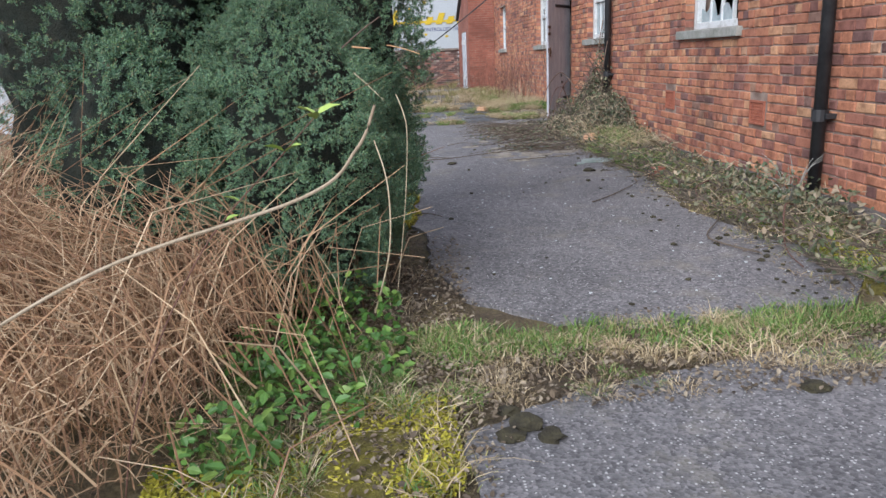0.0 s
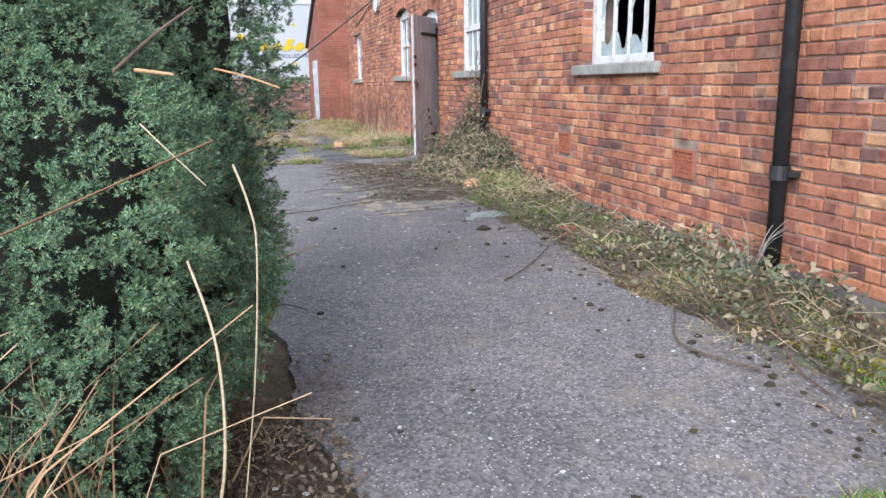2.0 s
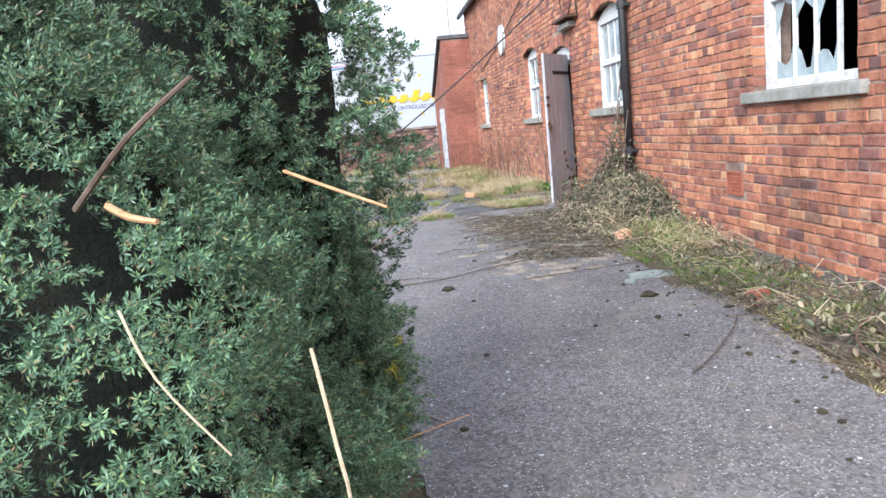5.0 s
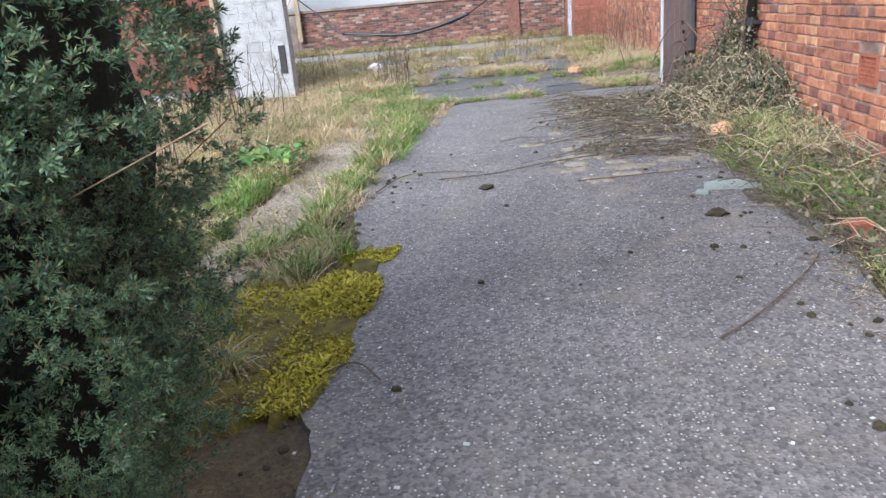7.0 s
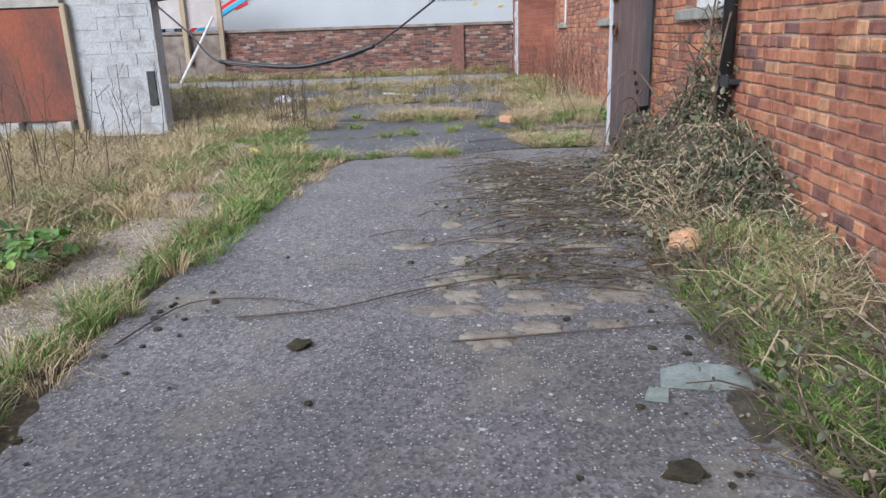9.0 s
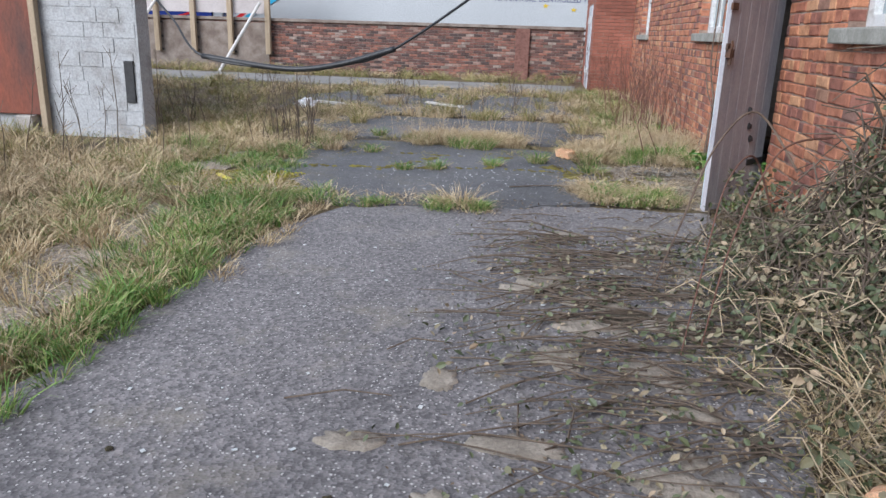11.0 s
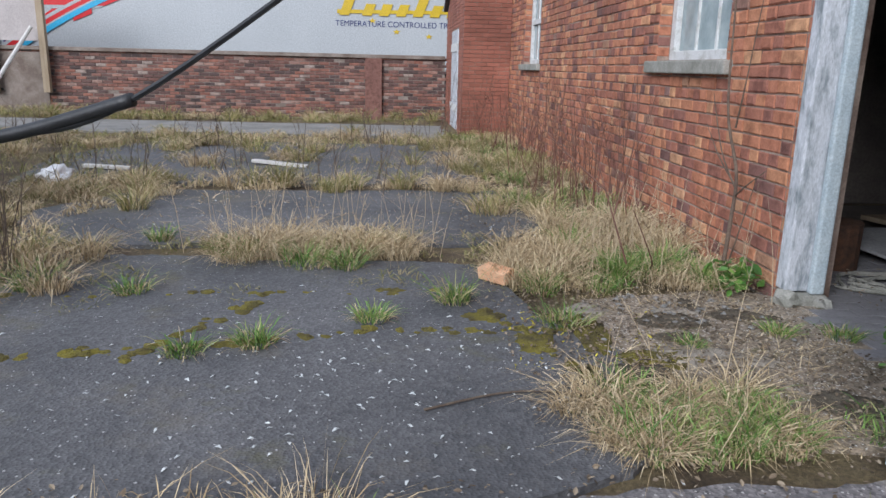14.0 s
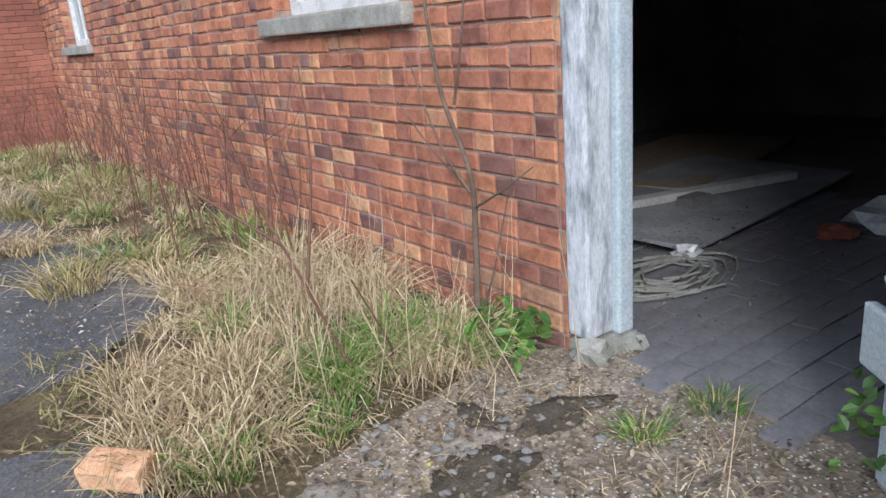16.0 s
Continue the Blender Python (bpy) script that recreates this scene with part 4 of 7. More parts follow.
for row in range(9):
    t0 = row / 9
    xa, za = EX + (-5.5 - EX) * t0, 1.99 + (3.43 - 1.99) * t0
    xb, zb = xa + (-5.5 - EX) / 9, za + 1.44 / 9
    for j in range(9):
        y0 = SY - 0.25 + j * 0.47 + (0.23 if row % 2 else 0)
        part("slate", skew(Geo().prism([(xa + 0.02, za + 0.012), (xb - 0.03, zb + 0.008), (xb - 0.03, zb + 0.018), (xa + 0.02, za + 0.03)], "y", y0, y0 + 0.455)), M_SLATE, sh)
rs = part("rusted_door", Geo().box((-6.3, SY - 0.07, 0.34), (-4.28, SY - 0.03, 1.84), None, 0.01), M_RUST, sh, "rust-red sheet steel door")
part("frame_edge", Geo().box((-4.275, SY - 0.1, 0.1), (-4.2, SY - 0.02, 1.9), None, 0.01), M_TIMBER, sh, "grey timber door post")
part("lintel", Geo().box((-6.5, SY - 0.09, 1.86), (-4.27, SY - 0.015, 2.02), None, 0.008), M_RENDER, sh)
for xx in (-6.0, -5.2, -4.45):
    part("foot_block", Geo().box((xx - 0.1, SY - 0.16, 0.08), (xx + 0.1, SY - 0.02, 0.335), None, 0.015), M_RENDER, sh)
# ---- hanging cable ----
def glide(pts, steps=8):
    pts = [Vector(p) for p in pts]
    out = []
    for i in range(len(pts) - 1):
        p0, p1, p2, p3 = pts[max(i - 1, 0)], pts[i], pts[i + 1], pts[min(i + 2, len(pts) - 1)]
        for k in range(steps):
            t = k / steps
            out.append(0.5 * (2 * p1 + (p2 - p0) * t + (2 * p0 - 5 * p1 + 4 * p2 - p3) * t * t + (3 * p1 - p0 - 3 * p2 + p3) * t ** 3))
    return out + [pts[-1]]


cb = thing("hanging_cable", "black overhead cable hanging slack in a thick sleeve", "cable", "", "", (0, 0, 0))
part("wire", Geo().tube(glide([(-3.0, 15.88, 1.86), (-2.4, 15.45, 1.45), (-1.9, 15.05, 1.1), (-1.0, 14.85, 1.02), (-0.45, 14.73, 1.08), (0.11, 14.6, 1.24), (1.25, 14.3, 2.0), (2.3, 14.0, 2.8), (3.25, 13.7, 3.55)]), 0.012, n=6), M_RUBBER, cb)
part("sleeve", Geo().tube(glide([(-1.9, 15.05, 1.1), (-1.0, 14.85, 1.02), (-0.45, 14.73, 1.08), (0.11, 14.6, 1.24)]), 0.027, n=10), M_RUBBER, cb, "thick black rubber sleeve", True)
tagged(part("service_wire", Geo().tube(glide([(-5.5, 16.0, 3.3), (-1.5, 22.0, 3.15), (3.25, 24.5, 4.3)]), 0.007, n=5), M_RUBBER), "thin service wire from shed to building", "wire")


# ---- plants ----
def gz_many(y):
    return np.clip(0.011 * (y - 3), 0, 0.15)


def blade_mesh(name, base, height, lean, width, mat, curl=0.5, spread=1.0):
    """Grass blades: base (n,3), height (n), lean (n,2) as the tip's sideways travel."""
    n = len(base)
    a = rng.uniform(0, 2 * np.pi, n)
    side = np.stack([np.cos(a), np.sin(a), np.zeros(n)], 1) * width[:, None] * 0.5
    out = np.zeros((n, 7, 3))
    for k, t in enumerate((0.0, 0.4, 0.75)):
        c = base.copy()
        c[:, :2] += lean * (t ** (1 + curl)) * spread
        c[:, 2] += height * (t - 0.28 * curl * t * t)
        w = side * (1 - 0.45 * t)
        out[:, 2 * k], out[:, 2 * k + 1] = c - w, c + w
    tip = base.copy()
    tip[:, :2] += lean * spread
    tip[:, 2] += height * (1 - 0.28 * curl) * (1 - 0.25 * curl) * (1 - 0.75 * max(0.0, curl - 0.5) * rng.uniform(0, 1, n))
    out[:, 6] = tip
    idx = np.arange(n)[:, None] * 7
    q1 = (idx + np.array([0, 1, 3, 2])).tolist()
    q2 = (idx + np.array([2, 3, 5, 4])).tolist()
    t3 = (idx + np.array([4, 5, 6])).tolist()
    me = bpy.data.meshes.new(name)
    me.from_pydata(out.reshape(-1, 3).tolist(), [], q1 + q2 + t3)
    me.materials.append(mat)
    return me


class Grass:
    """Collects blades of one kind for one stretch of ground."""

    def __init__(self):
        self.b, self.h, self.l, self.w = [], [], [], []

    def tuft(self, x, y, r, n, h, flop=0.5, width=0.0055, z=None):
        ang, rad = rng.uniform(0, 2 * np.pi, n), r * np.sqrt(rng.uniform(0, 1, n))
        dx, dy = np.cos(ang) * rad, np.sin(ang) * rad
        base = np.stack([x + dx * 0.6, y + dy * 0.6, gz_many(np.full(n, y) + dy) - 0.01 if z is None else np.full(n, z)], 1)
        hh = h * rng.uniform(0.45, 1.1, n)
        out = np.stack([dx, dy], 1) / max(r, 1e-3) * flop * hh[:, None] + rng.normal(0, 0.42, (n, 2)) * hh[:, None]
        self.put(base, hh, out, np.full(n, width) * rng.uniform(0.6, 1.3, n))
        return self

    def area(self, x0, x1, y0, y1, n, h, flop=0.5, width=0.006, clump=0.55, z=0.0):
        """Blades strewn over a patch, thick and thin by clumps."""
        xs, ys = rng.uniform(x0, x1, n * 3), rng.uniform(y0, y1, n * 3)
        keep = np.array([noise.noise(Vector((a * 2.6, b * 2.6, 7))) * 0.5 + 0.5 for a, b in zip(xs, ys)])
        edge = np.maximum(np.abs(xs - (x0 + x1) / 2) / ((x1 - x0) / 2), np.abs(ys - (y0 + y1) / 2) / ((y1 - y0) / 2))
        keep = keep - 0.9 * np.clip(edge - 0.7, 0, 1)
        sel = np.where(keep > clump)[0][:n]
        xs, ys, k = xs[sel], ys[sel], keep[sel]
        n = len(sel)
        base = np.stack([xs, ys, gz_many(ys) - 0.01 + z * rng.uniform(0, 1, n)], 1)
        rel = (k - clump) / max(0.05, 0.85 - clump)
        hh = h * rng.uniform(0.3, 1.05, n) * (0.35 + 1.0 * np.clip(rel, 0, 1))
        self.put(base, hh, rng.normal(0, flop, (n, 2)) * hh[:, None], np.full(n, width) * rng.uniform(0.6, 1.4, n))
        return self

    def put(self, b, h, l, w):
        self.b.append(b), self.h.append(h), self.l.append(l), self.w.append(w)

    def make(self, name, mat, label, category="grass", curl=0.6):
        me = blade_mesh(name, np.concatenate(self.b), np.concatenate(self.h), np.concatenate(self.l), np.concatenate(self.w), mat, curl)
        return tagged(new(name, me), label, category, "", "stuff")


def leaf_scatter(name, pts, size, mat, label, category, flat=0.4, kind="stuff"):
    """Small folded leaves at points, with random tilt."""
    n = len(pts)
    s = size * rng.uniform(0.5, 1.2, n)
    a, t, r = rng.uniform(0, 2 * np.pi, n), rng.normal(0, flat, n), rng.normal(0, flat, n)
    shape = np.array([(-0.5, 0, 0), (-0.15, 0.3, 0.06), (0.25, 0.24, 0.05), (0.55, 0, -0.04), (0.25, -0.24, 0.05), (-0.15, -0.3, 0.06), (0.05, 0, -0.03)])
    v = np.repeat(shape[None], n, 0) * s[:, None, None]
    ct, st, cr, sr, ca, sa = np.cos(t), np.sin(t), np.cos(r), np.sin(r), np.cos(a), np.sin(a)
    x, y, z = v[..., 0], v[..., 1], v[..., 2]
    y, z = y * cr[:, None] - z * sr[:, None], y * sr[:, None] + z * cr[:, None]
    x, z = x * ct[:, None] + z * st[:, None], -x * st[:, None] + z * ct[:, None]
    x, y = x * ca[:, None] - y * sa[:, None], x * sa[:, None] + y * ca[:, None]
    v = np.stack([x, y, z], -1) + pts[:, None, :]
    idx = np.arange(n)[:, None] * 7
    fs = []
    for tri in ((0, 6, 1), (1, 6, 2), (2, 6, 3), (3, 6, 4), (4, 6, 5), (5, 6, 0)):
        fs += (idx + np.array(tri)).tolist()
    me = bpy.data.meshes.new(name)
    me.from_pydata(v.reshape(-1, 3).tolist(), [], fs)
    me.materials.append(mat)
    return tagged(new(name, me), label, category, "", kind)


def ground_pts(x0, x1, y0, y1, n, lift=0.015, jitter=0.01):
    x, y = rng.uniform(x0, x1, n), rng.uniform(y0, y1, n)
    return np.stack([x, y, gz_many(y) + lift + rng.uniform(0, jitter, n)], 1)


# ---- conifer ----
LOBES = [  # centre x, y, radius x, y, height, bulge seed
    (-0.62, 4.0, 0.54, 0.6, 1.66, 1.0), (-0.66, 5.0, 0.73, 0.6, 3.5, 2.0), (-1.75, 4.75, 0.75, 0.75, 2.9, 3.0), (-1.45, 4.0, 0.5, 0.45, 1.35, 5.0), (-0.32, 4.75, 0.33, 0.4, 1.5, 6.0)]


def lobe_point(L, a, t):
    """The point of a lobe's surface at angle a and height share t, with its outward direction."""
    cx, cy, rx, ry, h, sd = L
    prof = (0.72 + 0.28 * min(1, t / 0.3)) if t < 0.3 else (1.0 if t < 0.4 else max(0.0, 1 - ((t - 0.4) / 0.62) ** 2.0))
    q = Vector((math.cos(a) * 1.5, math.sin(a) * 1.5, t * h * 1.5 + sd * 10))
    k = prof * (1 + 0.2 * noise.noise(q) + 0.15 * noise.noise(q * 2.7))
    k *= 1 + 0.1 * math.sin(2 * a) ** 2
    return Vector((cx + math.cos(a) * rx * k, cy + math.sin(a) * ry * k, 0.1 + t * h)), Vector((math.cos(a) / rx, math.sin(a) / ry, 0.9 * max(0.0, t - 0.45))).normalized()


def make_conifer():
    tree = thing("conifer_bush", "dense blue-green conifer bush with broken branches, beside the path", "conifer", "", "", (0, 0, 0))
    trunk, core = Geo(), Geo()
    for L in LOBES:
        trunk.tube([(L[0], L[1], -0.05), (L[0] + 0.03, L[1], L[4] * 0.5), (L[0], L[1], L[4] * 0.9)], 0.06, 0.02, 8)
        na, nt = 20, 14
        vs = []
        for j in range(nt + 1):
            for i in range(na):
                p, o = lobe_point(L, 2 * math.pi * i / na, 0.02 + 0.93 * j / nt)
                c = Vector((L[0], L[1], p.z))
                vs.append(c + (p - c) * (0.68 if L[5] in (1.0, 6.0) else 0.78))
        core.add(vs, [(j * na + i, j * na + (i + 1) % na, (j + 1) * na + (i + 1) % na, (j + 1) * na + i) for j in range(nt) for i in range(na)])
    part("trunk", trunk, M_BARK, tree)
    # solid dark shell; shows through gaps in the foliage as painted shade
    part("shade_core", core, M_CORE, tree, "near-black shell standing in for the shade inside the bush", True)
    # a spray: narrow leaflets fanned round a short twig
    tv, tf = [], []
    for i in range(7):
        phi, cone = i * 2.4, (0.35 if i < 2 else 0.75 if i < 5 else 1.15)
        off = 0.5 if i < 2 else 0.25 if i < 5 else 0.0
        dx_, dz_, dy_l = math.cos(phi) * math.sin(cone), math.sin(phi) * math.sin(cone), math.cos(cone)
        px, pz = -math.sin(phi), math.cos(phi)
        k = len(tv)
        tv += [(0, off, 0), (dx_ * 0.5 + px * 0.13, off + dy_l * 0.5, dz_ * 0.5 + pz * 0.13), (dx_, off + dy_l, dz_), (dx_ * 0.5 - px * 0.13, off + dy_l * 0.5, dz_ * 0.5 - pz * 0.13)]
        tf += [(k, k + 1, k + 2, k + 3)]
    tv = np.array(tv)
    r = random.Random(3)
    mats = []
    for L in LOBES:
        area = 2 * math.pi * max(L[2], L[3]) * L[4]
        fine = 1.0 if L[5] in (1.0, 6.0) else 0.0
        count = int(area * (900 if fine else 430))
        for _ in range(count):
            a, t = r.uniform(0, 2 * math.pi), r.random() ** 0.9
            # thin out what faces away from the walk
            if math.sin(a) > 0.6 and r.random() < 0.75:
                continue
            if L[0] < -1.4 and math.cos(a) < -0.2 and r.random() < 0.75:
                continue
            if t * L[4] > 2.5 and r.random() < 0.6:
                continue
            p, o = lobe_point(L, a, t)
            if any(((p.x - K[0]) / K[2]) ** 2 + ((p.y - K[1]) / K[3]) ** 2 < 0.33 and p.z < K[4] * 0.75 for K in LOBES if K is not L):
                continue
            c = Vector((L[0], L[1], p.z))
            q = p * 3.6
            lump = noise.noise(q + Vector((0, 0, 40)))
            knot = noise.noise(p * 8.5)
            if knot < -0.2 and r.random() < 0.5:
                continue
            depth = max(r.uniform(0.7, 0.8) if fine else r.uniform(0.79, 0.88), r.uniform(0.8, 1.0) + 0.18 * lump + 0.16 * knot)
            pos = c + (p - c) * depth
            d0 = (o + Vector((r.gauss(0, 0.4), r.gauss(0, 0.4), 0.4 + r.gauss(0, 0.35)))).normalized()
            reach = r.uniform(0.04, 0.09)
            for _k in range(16 if fine else 12):
                d = (d0 + Vector((r.gauss(0, 0.42), r.gauss(0, 0.42), r.gauss(0, 0.42)))).normalized()
                u = d.cross(Vector((r.gauss(0, 1), r.gauss(0, 1), r.gauss(0, 1)))).normalized()
                w = d.cross(u)
                s = r.uniform(0.008, 0.0145) if fine else r.uniform(0.012, 0.022)
                along = r.random()
                at = pos + d0 * (along * reach) + (d - d0 * d.dot(d0)) * (0.034 * (1.1 - along))
                mats.append([[u.x * s, d.x * s, w.x * s, at.x], [u.y * s, d.y * s, w.y * s, at.y], [u.z * s, d.z * s, w.z * s, at.z]])
    M = np.array(mats)
    v = np.einsum("nij,kj->nki", M[:, :, :3], tv) + M[:, None, :, 3]
    n, kk = len(M), len(tv)
    idx = np.arange(n)[:, None] * kk
    faces = []
    for f in tf:
        faces += (idx + np.array(f)).tolist()
    me = bpy.data.meshes.new("crown")
    me.from_pydata(v.reshape(-1, 3).tolist(), [], faces)
    me.materials.append(M_CONIFER)
    cr = new("crown", me)
    cr.parent = tree
    for i, (pts, rad, mat, lab) in enumerate((
            ([(-0.29, 3.46, 1.36), (-0.19, 3.36, 1.43), (-0.11, 3.32, 1.48)], 0.004, M_BARK, "bare brown twig"),
            ([(-0.24, 3.42, 1.362), (-0.19, 3.33, 1.355), (-0.155, 3.3, 1.35)], 0.0045, M_SPLIT, "snapped orange branch end"),
            ([(-0.09, 3.75, 1.37), (-0.02, 3.6, 1.35), (0.06, 3.52, 1.32)], 0.003, M_SPLIT, "snapped orange branch end"),
            ([(-0.24, 3.4, 1.25), (-0.18, 3.3, 1.2), (-0.11, 3.26, 1.13)], 0.0018, M_STRAWSTEM, "pale dead stem"),
            ([(-0.06, 3.55, 1.14), (-0.03, 3.42, 1.06), (-0.02, 3.4, 0.95), (-0.05, 3.42, 0.6), (-0.12, 3.5, 0.1)], 0.003, M_STRAWSTEM, "pale dead stem"))):
        part("broken_branch", Geo().tube(glide(pts, 4), rad, rad * 0.6, 6), mat, tree, lab)


make_conifer()

# ---- heap of dead reeds beside the conifer ----
def stalks(n, cx, cy, sx, sy, h, lean, seed, r0=0.004):
    r = random.Random(seed)
    g = Geo()
    for _ in range(n):
        x, y = r.gauss(cx, sx), r.gauss(cy, sy)
        hh = h * r.uniform(0.4, 1.1)
        a = r.gauss(lean[2], 0.9)
        ll = hh * r.uniform(lean[0], lean[1])
        p0 = Vector((x, y, gz(x, y) - 0.02 + r.uniform(0, 0.25)))
        p1 = p0 + Vector((math.cos(a) * ll * 0.4, math.sin(a) * ll * 0.4, hh * 0.6))
        p2 = p0 + Vector((math.cos(a) * ll, math.sin(a) * ll, hh * r.uniform(0.55, 1.0)))
        g.tube([p0, p1, p2], r0 * r.uniform(0.5, 1.3), r0 * 0.4, 3)
    return g


g = stalks(2600, -1.55, 3.3, 0.45, 0.55, 0.75, (0.4, 1.3, 2.6), 1)
tagged(part("dead_reed_heap", g, M_REED), "tangled heap of straw-brown dead reeds and stems", "reeds", "", "stuff")
g = stalks(1300, -2.4, 4.3, 0.6, 0.7, 1.2, (0.4, 1.2, 1.0), 2)
tagged(part("dead_reed_stand", g, M_REED), "tall stand of pale dead stems behind the heap", "reeds", "", "stuff")
g = stalks(150, -0.78, 3.45, 0.22, 0.2, 0.7, (0.2, 1.0, 2.2), 4, 0.0035)
tagged(part("dead_stems", g, M_REED), "brown dead stems leaning on the conifer", "reeds", "", "stuff")
Grass().area(-2.9, -0.85, 1.6, 4.0, 5200, 0.45, 1.0, 0.006, 0.3, 0.3).make("straw_mat", M_REED, "matted straw-coloured dead grass")
st = Geo().tube(glide([(-1.45, 1.75, 0.42), (-1.1, 1.58, 0.68), (-0.66, 1.47, 0.92), (-0.24, 1.45, 1.05), (-0.13, 1.43, 1.14), (-0.09, 1.42, 1.22)]), 0.0042, 0.003, 7)
tagged(part("leaning_stem", st, M_TIMBER), "long pale dead stem leaning across the weeds", "stem")
sprig = thing("bramble_sprig", "young bramble shoot with fresh light-green leaves", "bramble", "", "", (-0.95, 2.05, 0.1))
part("cane", Geo().tube(glide([(0, 0, -0.1), (0.12, -0.05, 0.3), (0.35, -0.06, 0.72), (0.6, -0.07, 0.98), (0.69, -0.08, 1.07)]), 0.0028, 0.0015, 6), M_REDSTEM, sprig)
for px, py, pz, yaw, ln in ((0.69, -0.08, 1.07, 20, 0.05), (0.69, -0.08, 1.07, 150, 0.045), (0.69, -0.08, 1.06, 260, 0.04), (0.6, -0.07, 0.98, 200, 0.042), (0.6, -0.07, 0.98, 330, 0.04), (0.47, -0.06, 0.85, 170, 0.035), (0.42, -0.06, 0.8, 10, 0.03)):
    m = pose(px, py, pz, 12, -25, yaw)
    ln *= 1.25
    part("leaf", Geo().add([m @ Vector(p) for p in ((0, 0, 0), (ln * 0.35, ln * 0.3, ln * 0.1), (ln * 0.75, ln * 0.26, ln * 0.08), (ln * 1.15, 0, -ln * 0.12), (ln * 0.75, -ln * 0.26, ln * 0.08), (ln * 0.35, -ln * 0.3, ln * 0.1), (ln * 0.5, 0, 0))], [(0, 6, 1), (1, 6, 2), (2, 6, 3), (3, 6, 4), (4, 6, 5), (5, 6, 0)]), M_FRESH, sprig)
st = Geo().tube(glide([(-0.22, 3.4, 0.12), (-0.13, 3.3, 0.45), (-0.12, 3.32, 0.75), (-0.17, 3.38, 0.95)]), 0.0045, 0.003, 5)
tagged(part("arched_stem", st, M_STRAWSTEM), "thin arched pale stem by the conifer", "stem")
st = Geo().tube(glide([(-1.62, 2.4, 0.0), (-1.6, 2.5, 0.4), (-1.64, 2.6, 0.85)]), 0.008, 0.004, 5)
tagged(part("upright_stem", st, M_REDSTEM), "single upright reddish dead stem", "stem")

# weeds and grass at the start
Grass().area(-0.55, 0.3, 2.55, 3.5, 1500, 0.13, 0.6, 0.006, 0.4).area(0.0, 2.8, 2.98, 3.42, 3600, 0.14, 0.5, 0.005, 0.33).area(-0.9, 0.1, 1.9, 2.9, 1300, 0.12, 0.6, 0.005, 0.45).make("verge_grass", M_GREEN, "fresh green grass in the joint between slabs")
Grass().area(-0.6, 2.4, 2.75, 3.35, 1900, 0.12, 0.9, 0.005, 0.4).area(-1.0, 0.2, 1.8, 3.4, 900, 0.2, 0.9, 0.005, 0.4).make("verge_dry_grass", M_DRY, "dry bent grass mixed in the verge")
pts = []
for cx, cy, n, hh in ((-0.62, 2.95, 260, 0.3), (-0.45, 2.6, 220, 0.28), (-0.7, 2.3, 180, 0.2), (-0.25, 3.05, 120, 0.18), (-0.3, 3.35, 160, 0.35), (-0.5, 3.5, 100, 0.3)):
    p = ground_pts(cx - 0.2, cx + 0.2, cy - 0.2, cy + 0.2, n)
    p[:, 2] += rng.uniform(0, hh, n) * (1 - 0.6 * np.hypot(p[:, 0] - cx, p[:, 1] - cy) / 0.28)
    pts.append(p)
leaf_scatter("broadleaf_weeds", np.concatenate(pts), 0.055, M_WEED, "low broad-leaved green weeds by the conifer", "weeds", 0.5)
leaf_scatter("leaf_litter", np.concatenate([ground_pts(-0.5, 0.3, 2.2, 5.2, 2200), ground_pts(-0.1, 2.2, 2.5, 3.1, 300), ground_pts(2.1, 3.2, 3.2, 13.6, 3000, 0.01, 0.06), ground_pts(1.4, 2.7, 9.6, 13.4, 500, 0.008, 0.02), ground_pts(1.6, 3.2, 13.5, 16.4, 1500), ground_pts(0.2, 2.6, 2.5, 3.5, 700), ground_pts(-1.0, -0.2, 5.0, 8.0, 900), ground_pts(-1.2, 1.5, 13.2, 13.8, 400), ground_pts(-1.3, -0.3, 6.5, 13, 700)]), 0.024, M_LITTER, "brown dead leaves littering the ground", "leaf litter", 0.35)


def moss_patch(name, cx, cy, rx, ry, label, mat=M_MOSS):
    g = Geo()
    n = 44
    vs, fs = [(cx, cy, gz(cx, cy) + 0.012)], []
    for ring in (0.5, 0.85, 1.0):
        for i in range(n):
            a = 2 * math.pi * i / n
            k = ring * (1 + 0.45 * noise.noise(Vector((math.cos(a) * 2 + cx, math.sin(a) * 2 + cy, 1))) + 0.22 * noise.noise(Vector((math.cos(a) * 8, math.sin(a) * 8, cx))))
            x, y = cx + math.cos(a) * rx * k, cy + math.sin(a) * ry * k
            vs.append((x, y, gz(x, y) + (0.01 + 0.008 * noise.noise(Vector((x * 20, y * 20, 2))) if ring < 1 else -0.035)))
    fs += [(0, 1 + i, 1 + (i + 1) % n) for i in range(n)]
    for k in (0, 1):
        fs += [(1 + k * n + i, 1 + (k + 1) * n + i, 1 + (k + 1) * n + (i + 1) % n, 1 + k * n + (i + 1) % n) for i in range(n)]
    return tagged(part(name, g.add(vs, fs), mat, None, "", True), label, "moss", "", "stuff")


moss_patch("moss_patch", -0.1, 6.75, 0.16, 0.75, "thick yellow-green moss along the path edge")
moss_patch("moss_patch", -0.08, 5.85, 0.12, 0.25, "thick yellow-green moss along the path edge")
moss_patch("moss_patch", -0.15, 2.35, 0.24, 0.35, "yellow-green moss on the slab edge")
moss_patch("moss_patch", -0.75, 2.0, 0.2, 0.25, "yellow-green moss by the weeds")
moss_patch("moss_patch", -1.1, 14.0, 0.5, 0.4, "flat olive moss at the slab corner")
